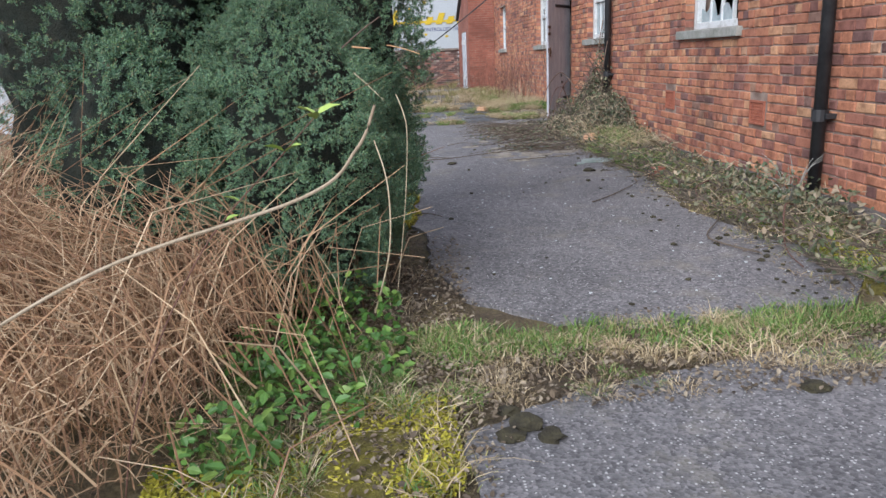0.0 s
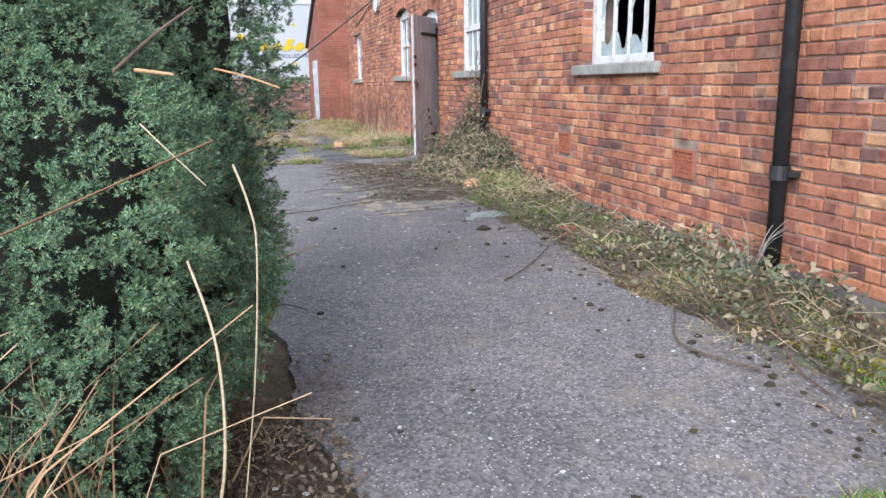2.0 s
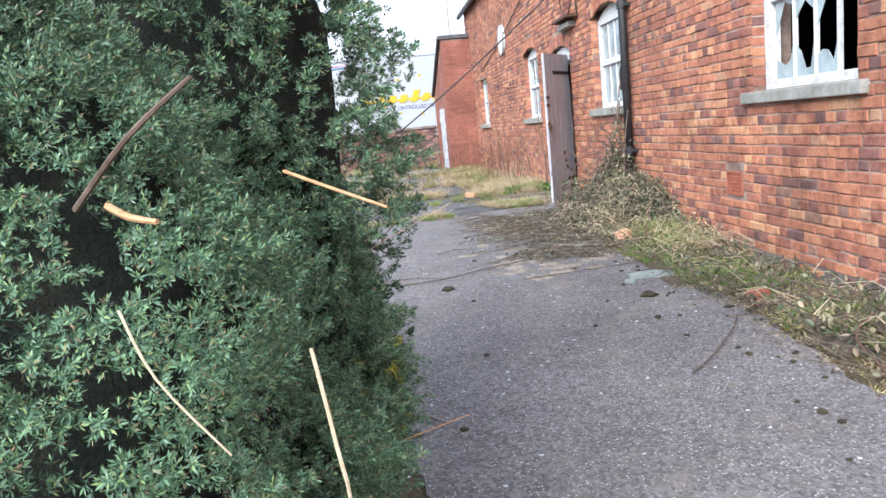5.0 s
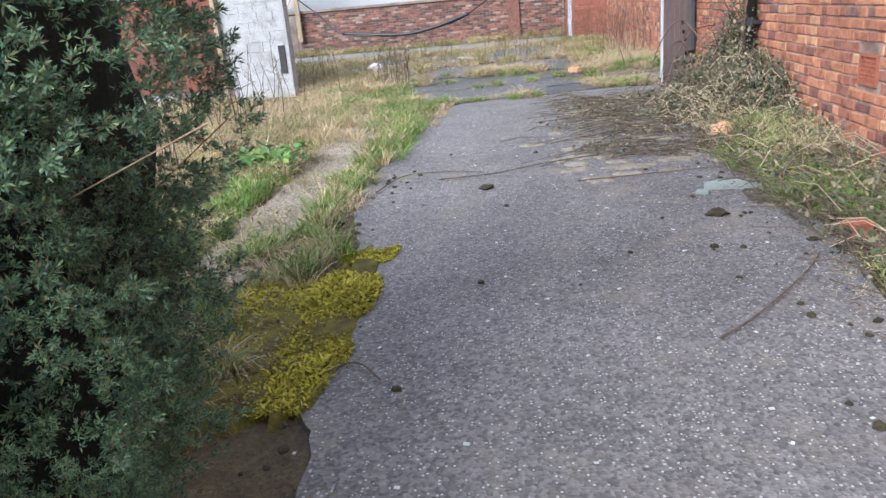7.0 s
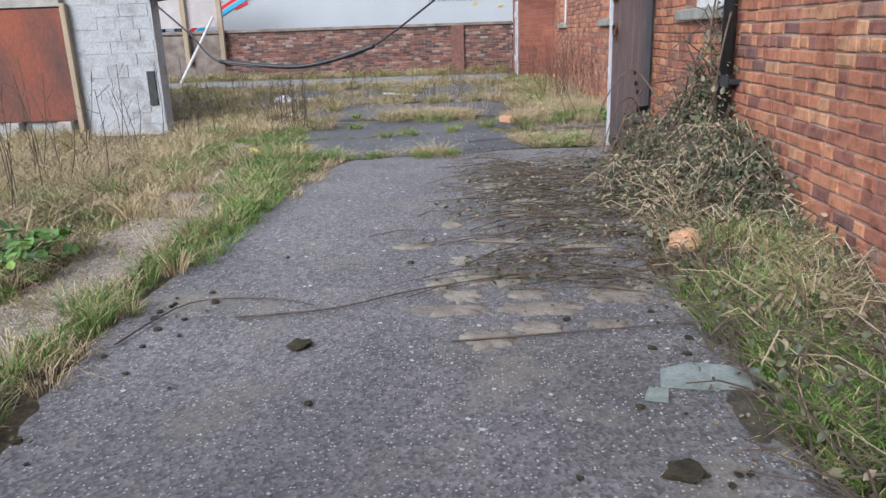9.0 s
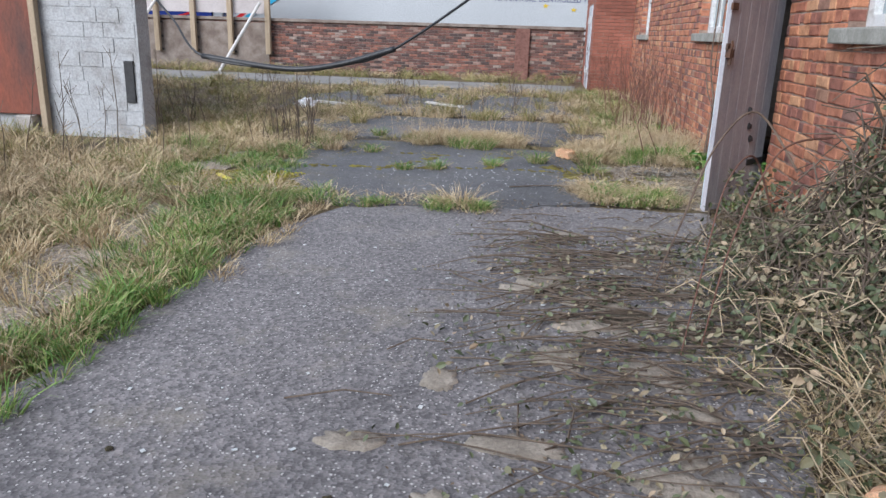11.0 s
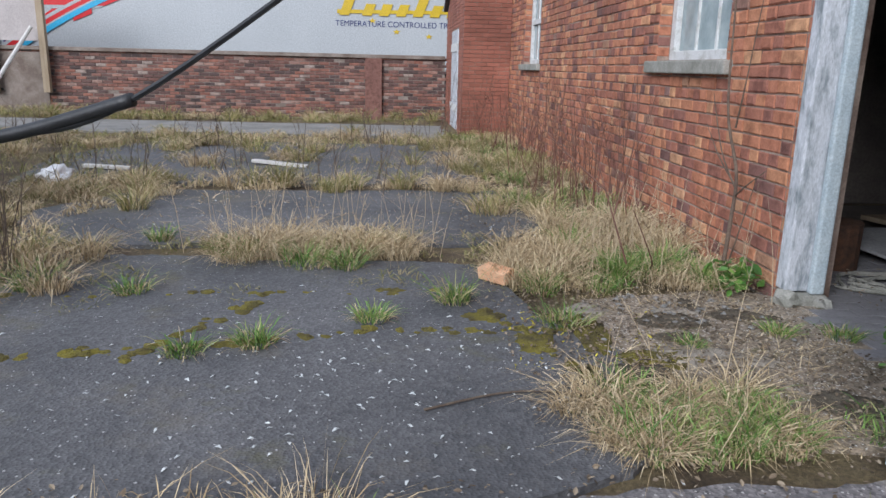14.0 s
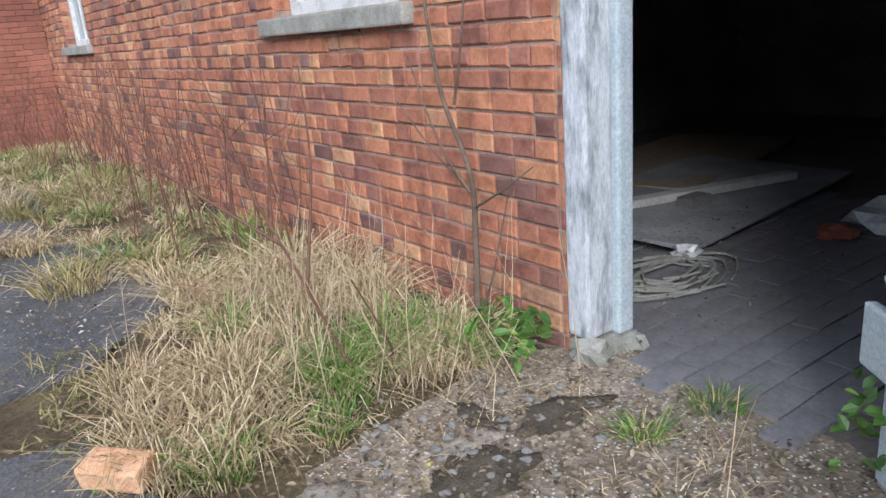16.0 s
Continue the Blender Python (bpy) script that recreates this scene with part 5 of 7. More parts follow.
moss_patch("moss_patch", 2.05, 15.05, 0.1, 0.3, "dark green moss on the apron")
moss_patch("moss_patch", 2.62, 4.3, 0.14, 0.35, "yellow moss at the foot of the verge")

for nm, cover in (("moss_tufts", ((-0.28, 0.08, 6.0, 7.5, 9000), (-0.2, 0.04, 5.6, 6.1, 2000), (-0.4, 0.1, 2.0, 2.75, 5000), (-0.95, -0.55, 1.7, 2.3, 2500), (-1.6, -0.6, 13.6, 14.4, 3500), (2.5, 2.8, 3.9, 4.7, 1500))),):
    ms = Grass()
    for x0, x1, y0, y1, n in cover:
        ms.area(x0, x1, y0, y1, n, 0.04, 0.7, 0.014, 0.3, 0.02)
    ms.make(nm, M_MOSSTIP, "shaggy tufts of yellow-green moss", "moss")
# short cover and litter over the open soil
Grass().area(-4.0, -0.35, 5.5, 13.6, 9000, 0.1, 1.0, 0.006, 0.35).area(-3.5, 2.6, 15.2, 17.2, 3500, 0.08, 1.0, 0.006, 0.5).area(2.2, 3.2, 3.2, 13.6, 5000, 0.09, 1.1, 0.006, 0.35).area(-6, -1.2, 13.2, 20, 7000, 0.12, 1.0, 0.007, 0.35).area(-0.9, 0.25, 1.8, 3.6, 2500, 0.08, 0.9, 0.005, 0.35).make("short_ground_cover", M_OLIVE, "short olive ground cover over the soil")
Grass().area(-4.0, -0.5, 5.5, 13.6, 6000, 0.07, 1.6, 0.006, 0.3).area(2.1, 3.2, 3.2, 13.9, 3000, 0.08, 1.8, 0.005, 0.4).area(1.9, 3.25, 13.8, 16.0, 2000, 0.06, 1.8, 0.005, 0.35).area(-6, 2.6, 15.5, 25, 5000, 0.08, 1.6, 0.008, 0.4).area(-0.6, 0.2, 3.4, 4.6, 900, 0.07, 1.8, 0.004, 0.3).make("straw_litter", M_DRY, "loose straw lying over the soil")

# ---- verge on the left of the path ----
gr, dr = Grass(), Grass()
for i in range(60):
    y = 6.9 + i * 0.105
    x = (-0.3 if y < 7.6 else -0.52) + rnd.uniform(-0.13, 0.08)
    (gr if i % 3 else dr).tuft(x, y, 0.12, 70, rnd.uniform(0.12, 0.24), 0.7)
gr.area(-1.9, -1.1, 6.3, 10.0, 5000, 0.26, 0.5, 0.007, 0.42).area(-2.6, -1.2, 9.5, 13.5, 2600, 0.22, 0.5, 0.006, 0.5)
gr.area(-1.0, -0.05, 13.25, 13.75, 500, 0.14, 0.7, 0.006, 0.45).area(-2.4, -0.7, 13.5, 15.2, 1800, 0.16, 0.6, 0.006, 0.5)
for i in range(46):
    if i % 4 == 0:
        gr.tuft(rnd.uniform(-0.7, 1.1), 13.42 + rnd.uniform(-0.1, 0.1), 0.1, 60, rnd.uniform(0.08, 0.15), 1.0)
    gr.tuft(rnd.uniform(-0.5, -0.3), rnd.uniform(9.8, 13.3), 0.1, 50, rnd.uniform(0.08, 0.18), 0.9)
    dr.tuft(rnd.uniform(-0.55, -0.15), rnd.uniform(11.5, 13.3), 0.1, 30, rnd.uniform(0.06, 0.14), 1.4)
    gr.tuft(rnd.uniform(-1.0, -0.5), rnd.uniform(11.5, 13.4), 0.14, 60, rnd.uniform(0.12, 0.24), 0.8)
    dr.tuft(rnd.uniform(-1.6, -0.55), rnd.uniform(11.0, 13.6), 0.14, 50, rnd.uniform(0.12, 0.24), 1.2)
gr.make("left_verge_grass", M_GREEN, "tufts of green grass along the path edge")
dr.area(-4.5, -1.2, 7.5, 14.5, 7500, 0.32, 0.8, 0.006, 0.42).area(-6.5, -2.4, 9.0, 15.6, 5000, 0.42, 0.7, 0.007, 0.4).area(-1.3, 1.3, 13.25, 13.75, 700, 0.15, 1.2, 0.006, 0.4)
for x, y in ((-0.75, 13.3), (-0.6, 13.45), (0.85, 13.5), (-1.2, 13.1)):
    dr.tuft(x, y, 0.2, 160, 0.22, 1.2)
dr.make("left_meadow_dry_grass", M_DRY, "dry bleached meadow grass with gaps")
Grass().area(-6, -1.0, 6.5, 15.5, 6000, 0.25, 0.7, 0.006, 0.45).area(-7.5, -1.4, 15.5, 25, 5000, 0.25, 0.7, 0.008, 0.45).make("left_meadow_grass", M_OLIVE, "tired olive-green meadow grass")
pts = ground_pts(-1.75, -1.2, 9.4, 10.1, 220)
pts[:, 2] += rng.uniform(0, 0.2, 220)
leaf_scatter("dock_leaves", pts, 0.1, M_WEED, "dark green broad leaves in the verge", "weeds", 0.5)
stalk = Geo()
for i in range(55):
    x, y = rnd.uniform(-3.8, -2.0), rnd.uniform(9.0, 15.3)
    h = rnd.uniform(0.5, 1.15)
    p = Vector((x, y, gz(x, y)))
    q = p + Vector((rnd.uniform(-0.2, 0.2), rnd.uniform(-0.1, 0.1), h))
    stalk.tube([p, p.lerp(q, 0.5) + Vector((0.03, 0, 0)), q], 0.006, 0.003, 4)
    for k in range(4):
        s = p.lerp(q, rnd.uniform(0.5, 0.95))
        stalk.tube([s, s + Vector((rnd.uniform(-0.12, 0.12), rnd.uniform(-0.1, 0.1), rnd.uniform(0.05, 0.16)))], 0.003, 0.002, 3)
tagged(part("dead_stalks", stalk, M_DARKTWIG), "thin dark dead stalks standing in the meadow", "stalks", "", "stuff")

# ---- verge under the brick wall ----
Grass().area(2.3, 3.22, 3.2, 11.5, 2600, 0.15, 1.2, 0.005, 0.42, 0.05).area(2.6, 3.22, 9.0, 12.0, 1600, 0.36, 1.1, 0.005, 0.42, 0.12).make("wall_verge_dry_grass", M_DRY, "flattened dry grass below the brick wall")
Grass().area(2.35, 2.95, 7.5, 9.6, 3600, 0.15, 0.7, 0.007, 0.4).area(2.3, 3.2, 3.3, 7.5, 2200, 0.1, 0.8, 0.006, 0.55).area(2.6, 3.2, 9.6, 10.3, 900, 0.35, 0.4, 0.006, 0.35).make("wall_verge_grass", M_GREEN, "bright green grass patch below the wall")
vg = Grass()
for i in range(46):
    vg.tuft(rnd.uniform(2.35, 2.85), rnd.uniform(7.4, 9.4), 0.12, 70, rnd.uniform(0.1, 0.2), 0.8)
for i in range(14):
    vg.tuft(rnd.uniform(2.4, 3.1), rnd.uniform(3.4, 7.0), 0.12, 50, rnd.uniform(0.07, 0.13), 0.9)
vg.make("verge_green_tufts", M_GREEN, "bright green tufts among dry verge grass")
pts = [ground_pts(2.3, 3.2, 3.2, 10.5, 1900, 0.02, 0.12), ground_pts(2.7, 3.2, 4.8, 6.5, 700, 0.02, 0.25)]
n = 1900
yy = rng.normal(12.0, 0.65, n)
xx = 3.24 - np.abs(rng.normal(0, 0.25, n))
peak = 1.4 * np.exp(-((yy - 11.75) / 0.4) ** 2) * np.exp(-((3.24 - xx) / 0.25) ** 2) + 0.2
pts.append(np.stack([np.clip(xx, 2.2, 3.24), yy, gz_many(yy) + peak * np.sqrt(rng.uniform(0, 1, n))], 1))
leaf_scatter("ivy_and_bramble_leaves", np.concatenate(pts), 0.05, M_IVY, "dull ivy and bramble leaves heaped against the wall", "ivy", 0.8)
br = Geo()
for i in range(420):
    y = rnd.gauss(11.9, 0.55)
    x = 3.22 - abs(rnd.gauss(0, 0.28))
    top = 1.35 * math.exp(-((y - 11.8) / 0.5) ** 2) * math.exp(-((3.24 - x) / 0.3) ** 2) + 0.15
    p = Vector((min(max(x, 2.45), 3.22), y, gz(x, y) + top * rnd.uniform(0.0, 1.0)))
    a, ln = rnd.uniform(0, 6.28), rnd.uniform(0.2, 0.7)
    q = p + Vector((-abs(math.cos(a)) * ln * 0.5, math.sin(a) * ln * 0.8, rnd.uniform(-0.25, 0.2)))
    q.x = max(q.x, 2.4)
    q.z = max(q.z, gz(q.x, q.y) + 0.01)
    br.tube([p, p.lerp(q, 0.5) + Vector((0, 0, rnd.uniform(0.02, 0.14))), q], 0.006, 0.003, 4)
for i in range(420):
    y = rnd.uniform(3.4, 9.6)
    x = rnd.uniform(2.25, 3.2)
    a, ln = rnd.gauss(1.57, 0.8), rnd.uniform(0.2, 0.8)
    p = Vector((x, y, gz(x, y) + rnd.uniform(0.01, 0.1)))
    q = p + Vector((math.cos(a) * ln * 0.6, math.sin(a) * ln, rnd.uniform(-0.02, 0.06)))
    q.x = min(q.x, 3.22)
    q.z = max(q.z, gz(q.x, q.y) + 0.008)
    br.tube([p, p.lerp(q, 0.5) + Vector((0, 0, rnd.uniform(0.01, 0.08))), q], 0.005, 0.003, 3)
tagged(part("bramble_tangle", br, M_DARKTWIG), "tangled dead bramble stems against the wall", "brambles", "", "stuff")
br = Geo()
for i in range(130):
    y, x = rnd.uniform(3.6, 12.8), rnd.uniform(2.3, 3.2)
    a, ln = rnd.gauss(1.57, 1.0), rnd.uniform(0.2, 0.6)
    p = Vector((x, y, gz(x, y) + rnd.uniform(0.02, 0.2)))
    q = p + Vector((math.cos(a) * ln * 0.6, math.sin(a) * ln, rnd.uniform(-0.1, 0.05)))
    q.x, q.z = min(q.x, 3.22), max(q.z, gz(q.x, q.y) + 0.01)
    br.tube([p, p.lerp(q, 0.5) + Vector((0, 0, 0.06)), q], 0.003, 0.002, 3)
tagged(part("pale_stem_tangle", br, M_STRAWSTEM), "pale dead stems tangled in the verge", "stems", "", "stuff")
br = Geo()
for pts_ in ([(3.1, 13.0, 0.6), (2.85, 13.2, 0.95), (2.55, 12.9, 0.75), (2.3, 12.4, 0.35), (2.1, 11.9, 0.12)], [(3.2, 11.5, 1.5), (3.1, 11.4, 1.1), (3.12, 11.55, 0.6)], [(3.15, 11.65, 1.75), (3.05, 11.5, 1.3), (3.15, 11.6, 0.8)]):
    br.tube(glide(pts_), 0.009, 0.005, 5)
tagged(part("arching_bramble", br, M_BARK), "arching bramble canes beside the drainpipe", "bramble")
# leafy clumps on the path beside the brambles
pc = []
for cx, cy, n, hh in ((1.55, 9.7, 90, 0.05), (1.9, 10.4, 120, 0.06), (2.2, 11.2, 160, 0.08), (1.7, 11.8, 110, 0.05), (2.4, 12.4, 160, 0.1), (1.3, 11.0, 70, 0.04)):
    p = np.stack([rng.normal(cx, 0.2, n), rng.normal(cy, 0.16, n), np.zeros(n)], 1)
    p[:, 2] = gz_many(p[:, 1]) + 0.01 + rng.uniform(0, hh, n)
    pc.append(p)
leaf_scatter("fallen_ivy_leaves", np.concatenate(pc), 0.04, M_IVY, "clumps of fallen ivy leaves among the twigs", "ivy", 0.5)
# twigs lying on the path
tw = Geo()
for i in range(120):
    x, y = rnd.gauss(1.75, 0.45), rnd.gauss(11.4, 0.95)
    a, ln = rnd.gauss(0.35, 0.5), rnd.uniform(0.15, 0.6)
    p = Vector((x, y, gz(x, y) + 0.012))
    q = p + Vector((math.cos(a) * ln, math.sin(a) * ln, 0.0))
    q.z = gz(q.x, q.y) + 0.015
    tw.tube([p, p.lerp(q, 0.5) + Vector((rnd.uniform(-0.04, 0.04), rnd.uniform(-0.04, 0.04), 0.02)), q], 0.0045, 0.003, 4)
tagged(part("fallen_twigs", tw, M_DARKTWIG), "dark fallen twigs strewn over the asphalt", "twigs", "", "stuff")
for pts_, r_ in (([(2.15, 4.35), (2.0, 4.75), (2.25, 5.2), (2.4, 5.5)], 0.007), ([(1.55, 6.1), (1.75, 6.3), (2.1, 6.75), (2.25, 7.0)], 0.006), ([(0.15, 9.0), (0.6, 9.1), (1.0, 9.35), (1.6, 9.6)], 0.006),
                 ([(-0.3, 8.7), (-0.15, 9.2), (0.25, 9.25), (0.5, 9.15)], 0.005), ([(0.0, 5.9), (0.12, 6.0), (0.25, 5.85)], 0.006), ([(1.2, 8.7), (1.8, 8.8), (2.4, 8.9)], 0.005), ([(1.2, 14.25), (1.6, 14.4), (2.1, 14.3)], 0.006)):
    tagged(part("fallen_branch", Geo().tube(glide([(x, y, gz(x, y) + 0.012 + r_) for x, y in pts_], 5), r_, r_ * 0.6, 5), M_DARKTWIG), "thin dead branch lying on the asphalt", "branch", "fallen branches")
# clods
cl = Geo()
for i in range(230):
    k = rnd.random()
    if k < 0.5:
        x, y = rnd.gauss(2.25, 0.25), rnd.uniform(3.6, 9.6)
    elif k < 0.8:
        x, y = rnd.uniform(-0.1, 2.3), rnd.uniform(3.5, 10)
        if rnd.random() < 0.6:
            continue
    else:
        x, y = rnd.gauss(-0.2, 0.15), rnd.uniform(5.2, 9.5)
    cl.lump((x, y, gz(x, y) + 0.006), rnd.uniform(0.008, 0.026), i, 0.5, 0.7, 1)
for x, y, r_ in ((0.35, 2.42, 0.06), (0.28, 2.34, 0.05), (0.42, 2.32, 0.045), (0.3, 2.52, 0.04), (1.5, 2.55, 0.05), (0.53, 8.7, 0.05), (-0.45, 7.95, 0.06), (1.95, 7.75, 0.06)):
    cl.lump((x, y, gz(x, y) + 0.01), r_, int(x * 99), 0.4, 0.7, 2)
tagged(part("moss_clods", cl, M_CLOD), "small dark moss clods scattered on the asphalt", "clods", "", "stuff")
# white flakes on the yard
fl = Geo()
for i in range(440):
    x, y = (rnd.gauss(0.9, 0.65), rnd.gauss(14.5, 0.55)) if i < 260 else (rnd.uniform(-0.8, 2.2), rnd.uniform(16.9, 19.0))
    if not 13.7 < y < 19.2:
        continue
    a, s = rnd.uniform(0, 6.28), rnd.uniform(0.003, 0.011)
    m = Matrix.Translation((x, y, gz(x, y) + 0.006)) @ Matrix.Rotation(a, 4, "Z") @ Matrix.Rotation(rnd.uniform(-0.3, 0.3), 4, "X")
    fl.add([m @ Vector(p) for p in ((-s * 1.8, -s * 0.3, 0), (-s * 0.2, -s * 0.6, s * 0.5), (s * 1.6, s * rnd.uniform(-0.8, 0.6), s * 0.2), (s * 0.1, s * 0.7, s * 0.7), (-s, s * 0.5, 0.001))], [(0, 1, 3, 4), (1, 2, 3)])
for i in range(200):
    x, y = rnd.uniform(-0.1, 2.3), rnd.uniform(3.6, 13.0)
    s = rnd.uniform(0.004, 0.011)
    m = Matrix.Translation((x, y, gz(x, y) + 0.003)) @ Matrix.Rotation(rnd.uniform(0, 6.28), 4, "Z")
    fl.box((-s, -s * 0.7, 0), (s, s * 0.7, 0.003), m)
tagged(part("paint_flakes", fl, M_FLAKE), "curled white paint flakes strewn over the asphalt", "paint flakes", "", "stuff")

# ---- tufts and rows in the yard ----
gy, dy_, ol = Grass(), Grass(), Grass()
for x, y, r_, h in ((0.16, 14.84, 0.13, 0.12), (0.46, 14.94, 0.13, 0.15), (1.42, 15.54, 0.14, 0.2), (0.98, 15.25, 0.13, 0.13), (1.95, 15.2, 0.2, 0.13), (-0.35, 15.7, 0.14, 0.13), (1.95, 15.75, 0.16, 0.18), (0.55, 16.25, 0.22, 0.2), (0.8, 16.2, 0.15, 0.2), (-0.55, 16.9, 0.12, 0.15), (2.5, 14.9, 0.1, 0.08), (3.3, 15.0, 0.12, 0.1), (3.0, 15.05, 0.1, 0.1)):
    gy.tuft(x, y, r_, 130, h, 0.8)
    dy_.tuft(x, y, r_, 60, h * 0.8, 1.2)
for i in range(12):
    x = rnd.uniform(-0.1, 1.3)
    if i % 3 == 0:
        gy.tuft(x, 16.35 + rnd.uniform(-0.1, 0.3), 0.15, 90, rnd.uniform(0.12, 0.24), 0.8)
    dy_.tuft(x, 16.55 + rnd.uniform(-0.2, 0.25), 0.2, 170, rnd.uniform(0.1, 0.36), 1.4)
for i in range(20):
    dy_.tuft(rnd.uniform(2.25, 3.1), rnd.uniform(15.8, 17.4), rnd.uniform(0.12, 0.28), 190, rnd.uniform(0.14, 0.38), 1.5)
    if i % 2:
        gy.tuft(rnd.uniform(2.3, 3.15), rnd.uniform(15.7, 18.5), 0.15, 80, rnd.uniform(0.14, 0.3), 0.8)
for i in range(16):
    dy_.tuft(rnd.uniform(1.85, 2.5), rnd.uniform(13.95, 14.5), 0.16, 120, rnd.uniform(0.09, 0.2), 1.5)
    gy.tuft(rnd.uniform(1.85, 2.5), rnd.uniform(13.95, 14.5), 0.14, 40, rnd.uniform(0.08, 0.16), 1.0)
    dy_.tuft(rnd.uniform(1.75, 2.3), rnd.uniform(15.8, 16.6), 0.18, 110, rnd.uniform(0.2, 0.35), 0.9)
gy.area(2.7, 3.2, 15.7, 19.5, 500, 0.28, 0.5, 0.007, 0.5).area(1.8, 2.6, 13.8, 14.5, 700, 0.16, 0.6, 0.006, 0.45).area(2.0, 3.2, 18.8, 24.5, 800, 0.26, 0.6, 0.008, 0.52).area(-2.0, -0.6, 13.6, 14.9, 1500, 0.16, 0.6, 0.006, 0.4)
gy.area(2.75, 3.4, 13.9, 14.4, 500, 0.12, 0.6, 0.006, 0.4)
dy_.area(2.3, 3.2, 17.3, 25.0, 1800, 0.22, 1.2, 0.008, 0.5).area(-1.4, 2.6, 19.0, 19.9, 700, 0.22, 1.0, 0.008, 0.5).area(-4, 2.4, 23.4, 25.2, 1500, 0.26, 0.9, 0.01, 0.5).area(-3.2, -1.3, 15.4, 19.5, 3800, 0.3, 0.8, 0.007, 0.42)
ol.area(-1.6, 2.5, 16.4, 17.1, 500, 0.14, 0.8, 0.007, 0.5).area(-4.5, 2.6, 19.0, 21.8, 1200, 0.2, 0.8, 0.009, 0.55).area(-10, 2.4, 22.5, 25.3, 2600, 0.24, 0.7, 0.011, 0.5).area(-10, 2.3, 27.8, 29.7, 4200, 0.26, 0.6, 0.009, 0.42)
gy.make("yard_green_grass", M_GREEN, "green grass tufts growing from the yard joints")
dy_.make("yard_dry_grass", M_DRY, "dry bleached grass clumps in the yard joints", "grass", 1.1)
ol.make("yard_olive_grass", M_OLIVE, "olive grass rows between the yard slabs")
jm = Geo()
for a, b in (((-0.6, 14.75), (1.0, 15.1)), ((1.0, 15.1), (2.0, 15.1)), ((-1.0, 15.6), (1.5, 15.75)), ((-0.1, 14.7), (0.4, 15.6)), ((1.5, 15.5), (2.1, 14.2)), ((-1.2, 14.7), (0.4, 14.95))):
    for i in range(26):
        t = rnd.random()
        x, y = a[0] + (b[0] - a[0]) * t + rnd.gauss(0, 0.02), a[1] + (b[1] - a[1]) * t + rnd.gauss(0, 0.02)
        jm.lump((x, y, gz(x, y) + 0.002), rnd.uniform(0.015, 0.05), i, 0.3, 0.6, 1)
tagged(part("joint_moss", jm, M_MOSS), "olive moss growing along cracks in the slab", "moss", "", "stuff")


def stems(name, label, places, mat, spread, hmin, hmax, rad=0.005, forks=3):
    g = Geo()
    for x, y, n in places:
        for _ in range(n):
            p = Vector((x + rnd.gauss(0, spread), y + rnd.gauss(0, spread), 0))
            p.x = min(p.x, 3.2)
            p.z = gz(p.x, p.y) - 0.01
            h = rnd.uniform(hmin, hmax)
            q = p + Vector((rnd.gauss(0, 0.16) * h, rnd.gauss(0, 0.16) * h, h))
            q.x = min(q.x, 3.24)
            g.tube([p, p.lerp(q, 0.5) + Vector((rnd.gauss(0, 0.02), rnd.gauss(0, 0.02), 0)), q], rad, rad * 0.4, 4)
            for _k in range(forks):
                s = p.lerp(q, rnd.uniform(0.35, 0.9))
                e = s + Vector((rnd.gauss(0, 0.1), rnd.gauss(0, 0.1), rnd.uniform(0.08, 0.25)))
                e.x = min(e.x, 3.24)
                g.tube([s, e], rad * 0.5, rad * 0.3, 3)
    return tagged(part(name, g, mat), label, "stems", "", "stuff")


stems("red_stems", "thin reddish-brown leafless shoots along the wall", [(2.95, 17.6, 14), (2.85, 18.6, 16), (2.9, 19.6, 18), (2.95, 20.8, 16), (2.9, 22.0, 14), (2.8, 23.4, 12), (2.7, 24.6, 14), (2.3, 25.1, 12)], M_REDSTEM, 0.22, 0.5, 1.25)
stems("yard_weed_stalks", "clump of dark dead weed stalks in the yard", [(-1.3, 15.9, 34)], M_DARKTWIG, 0.18, 0.45, 0.9)
stems("far_weed_stalks", "dead weed stalks across the yard", [(-2.0, 19.5, 12), (-1.0, 20.6, 10), (0.3, 19.6, 8), (1.2, 19.7, 10), (-3.4, 18.0, 7), (-3.0, 16.6, 7), (0.8, 23.8, 10), (1.6, 24.2, 10), (-2, 24.2, 12), (-4.5, 23, 14)], M_DARKTWIG, 0.3, 0.3, 0.7)
stems("dry_seed_stalks", "pale dry seed stalks over the grass clumps", [(0.2, 16.6, 20), (1.0, 16.6, 20), (2.5, 16.3, 36), (2.8, 15.9, 14), (2.1, 14.2, 5)], M_STRAWSTEM, 0.25, 0.3, 0.65, 0.0025, 1)
sap = thing("sapling", "leafless young sapling growing against the brick wall", "sapling", "", "", (3.13, 16.0, 0.12))
part("trunk", Geo().tube(glide([(0, 0, 0), (0.02, 0.0, 0.4), (0.03, 0.02, 0.68), (-0.02, 0.12, 1.05), (0.0, 0.22, 1.6), (0.02, 0.28, 2.1)]), 0.015, 0.004, 8), M_BARK, sap)
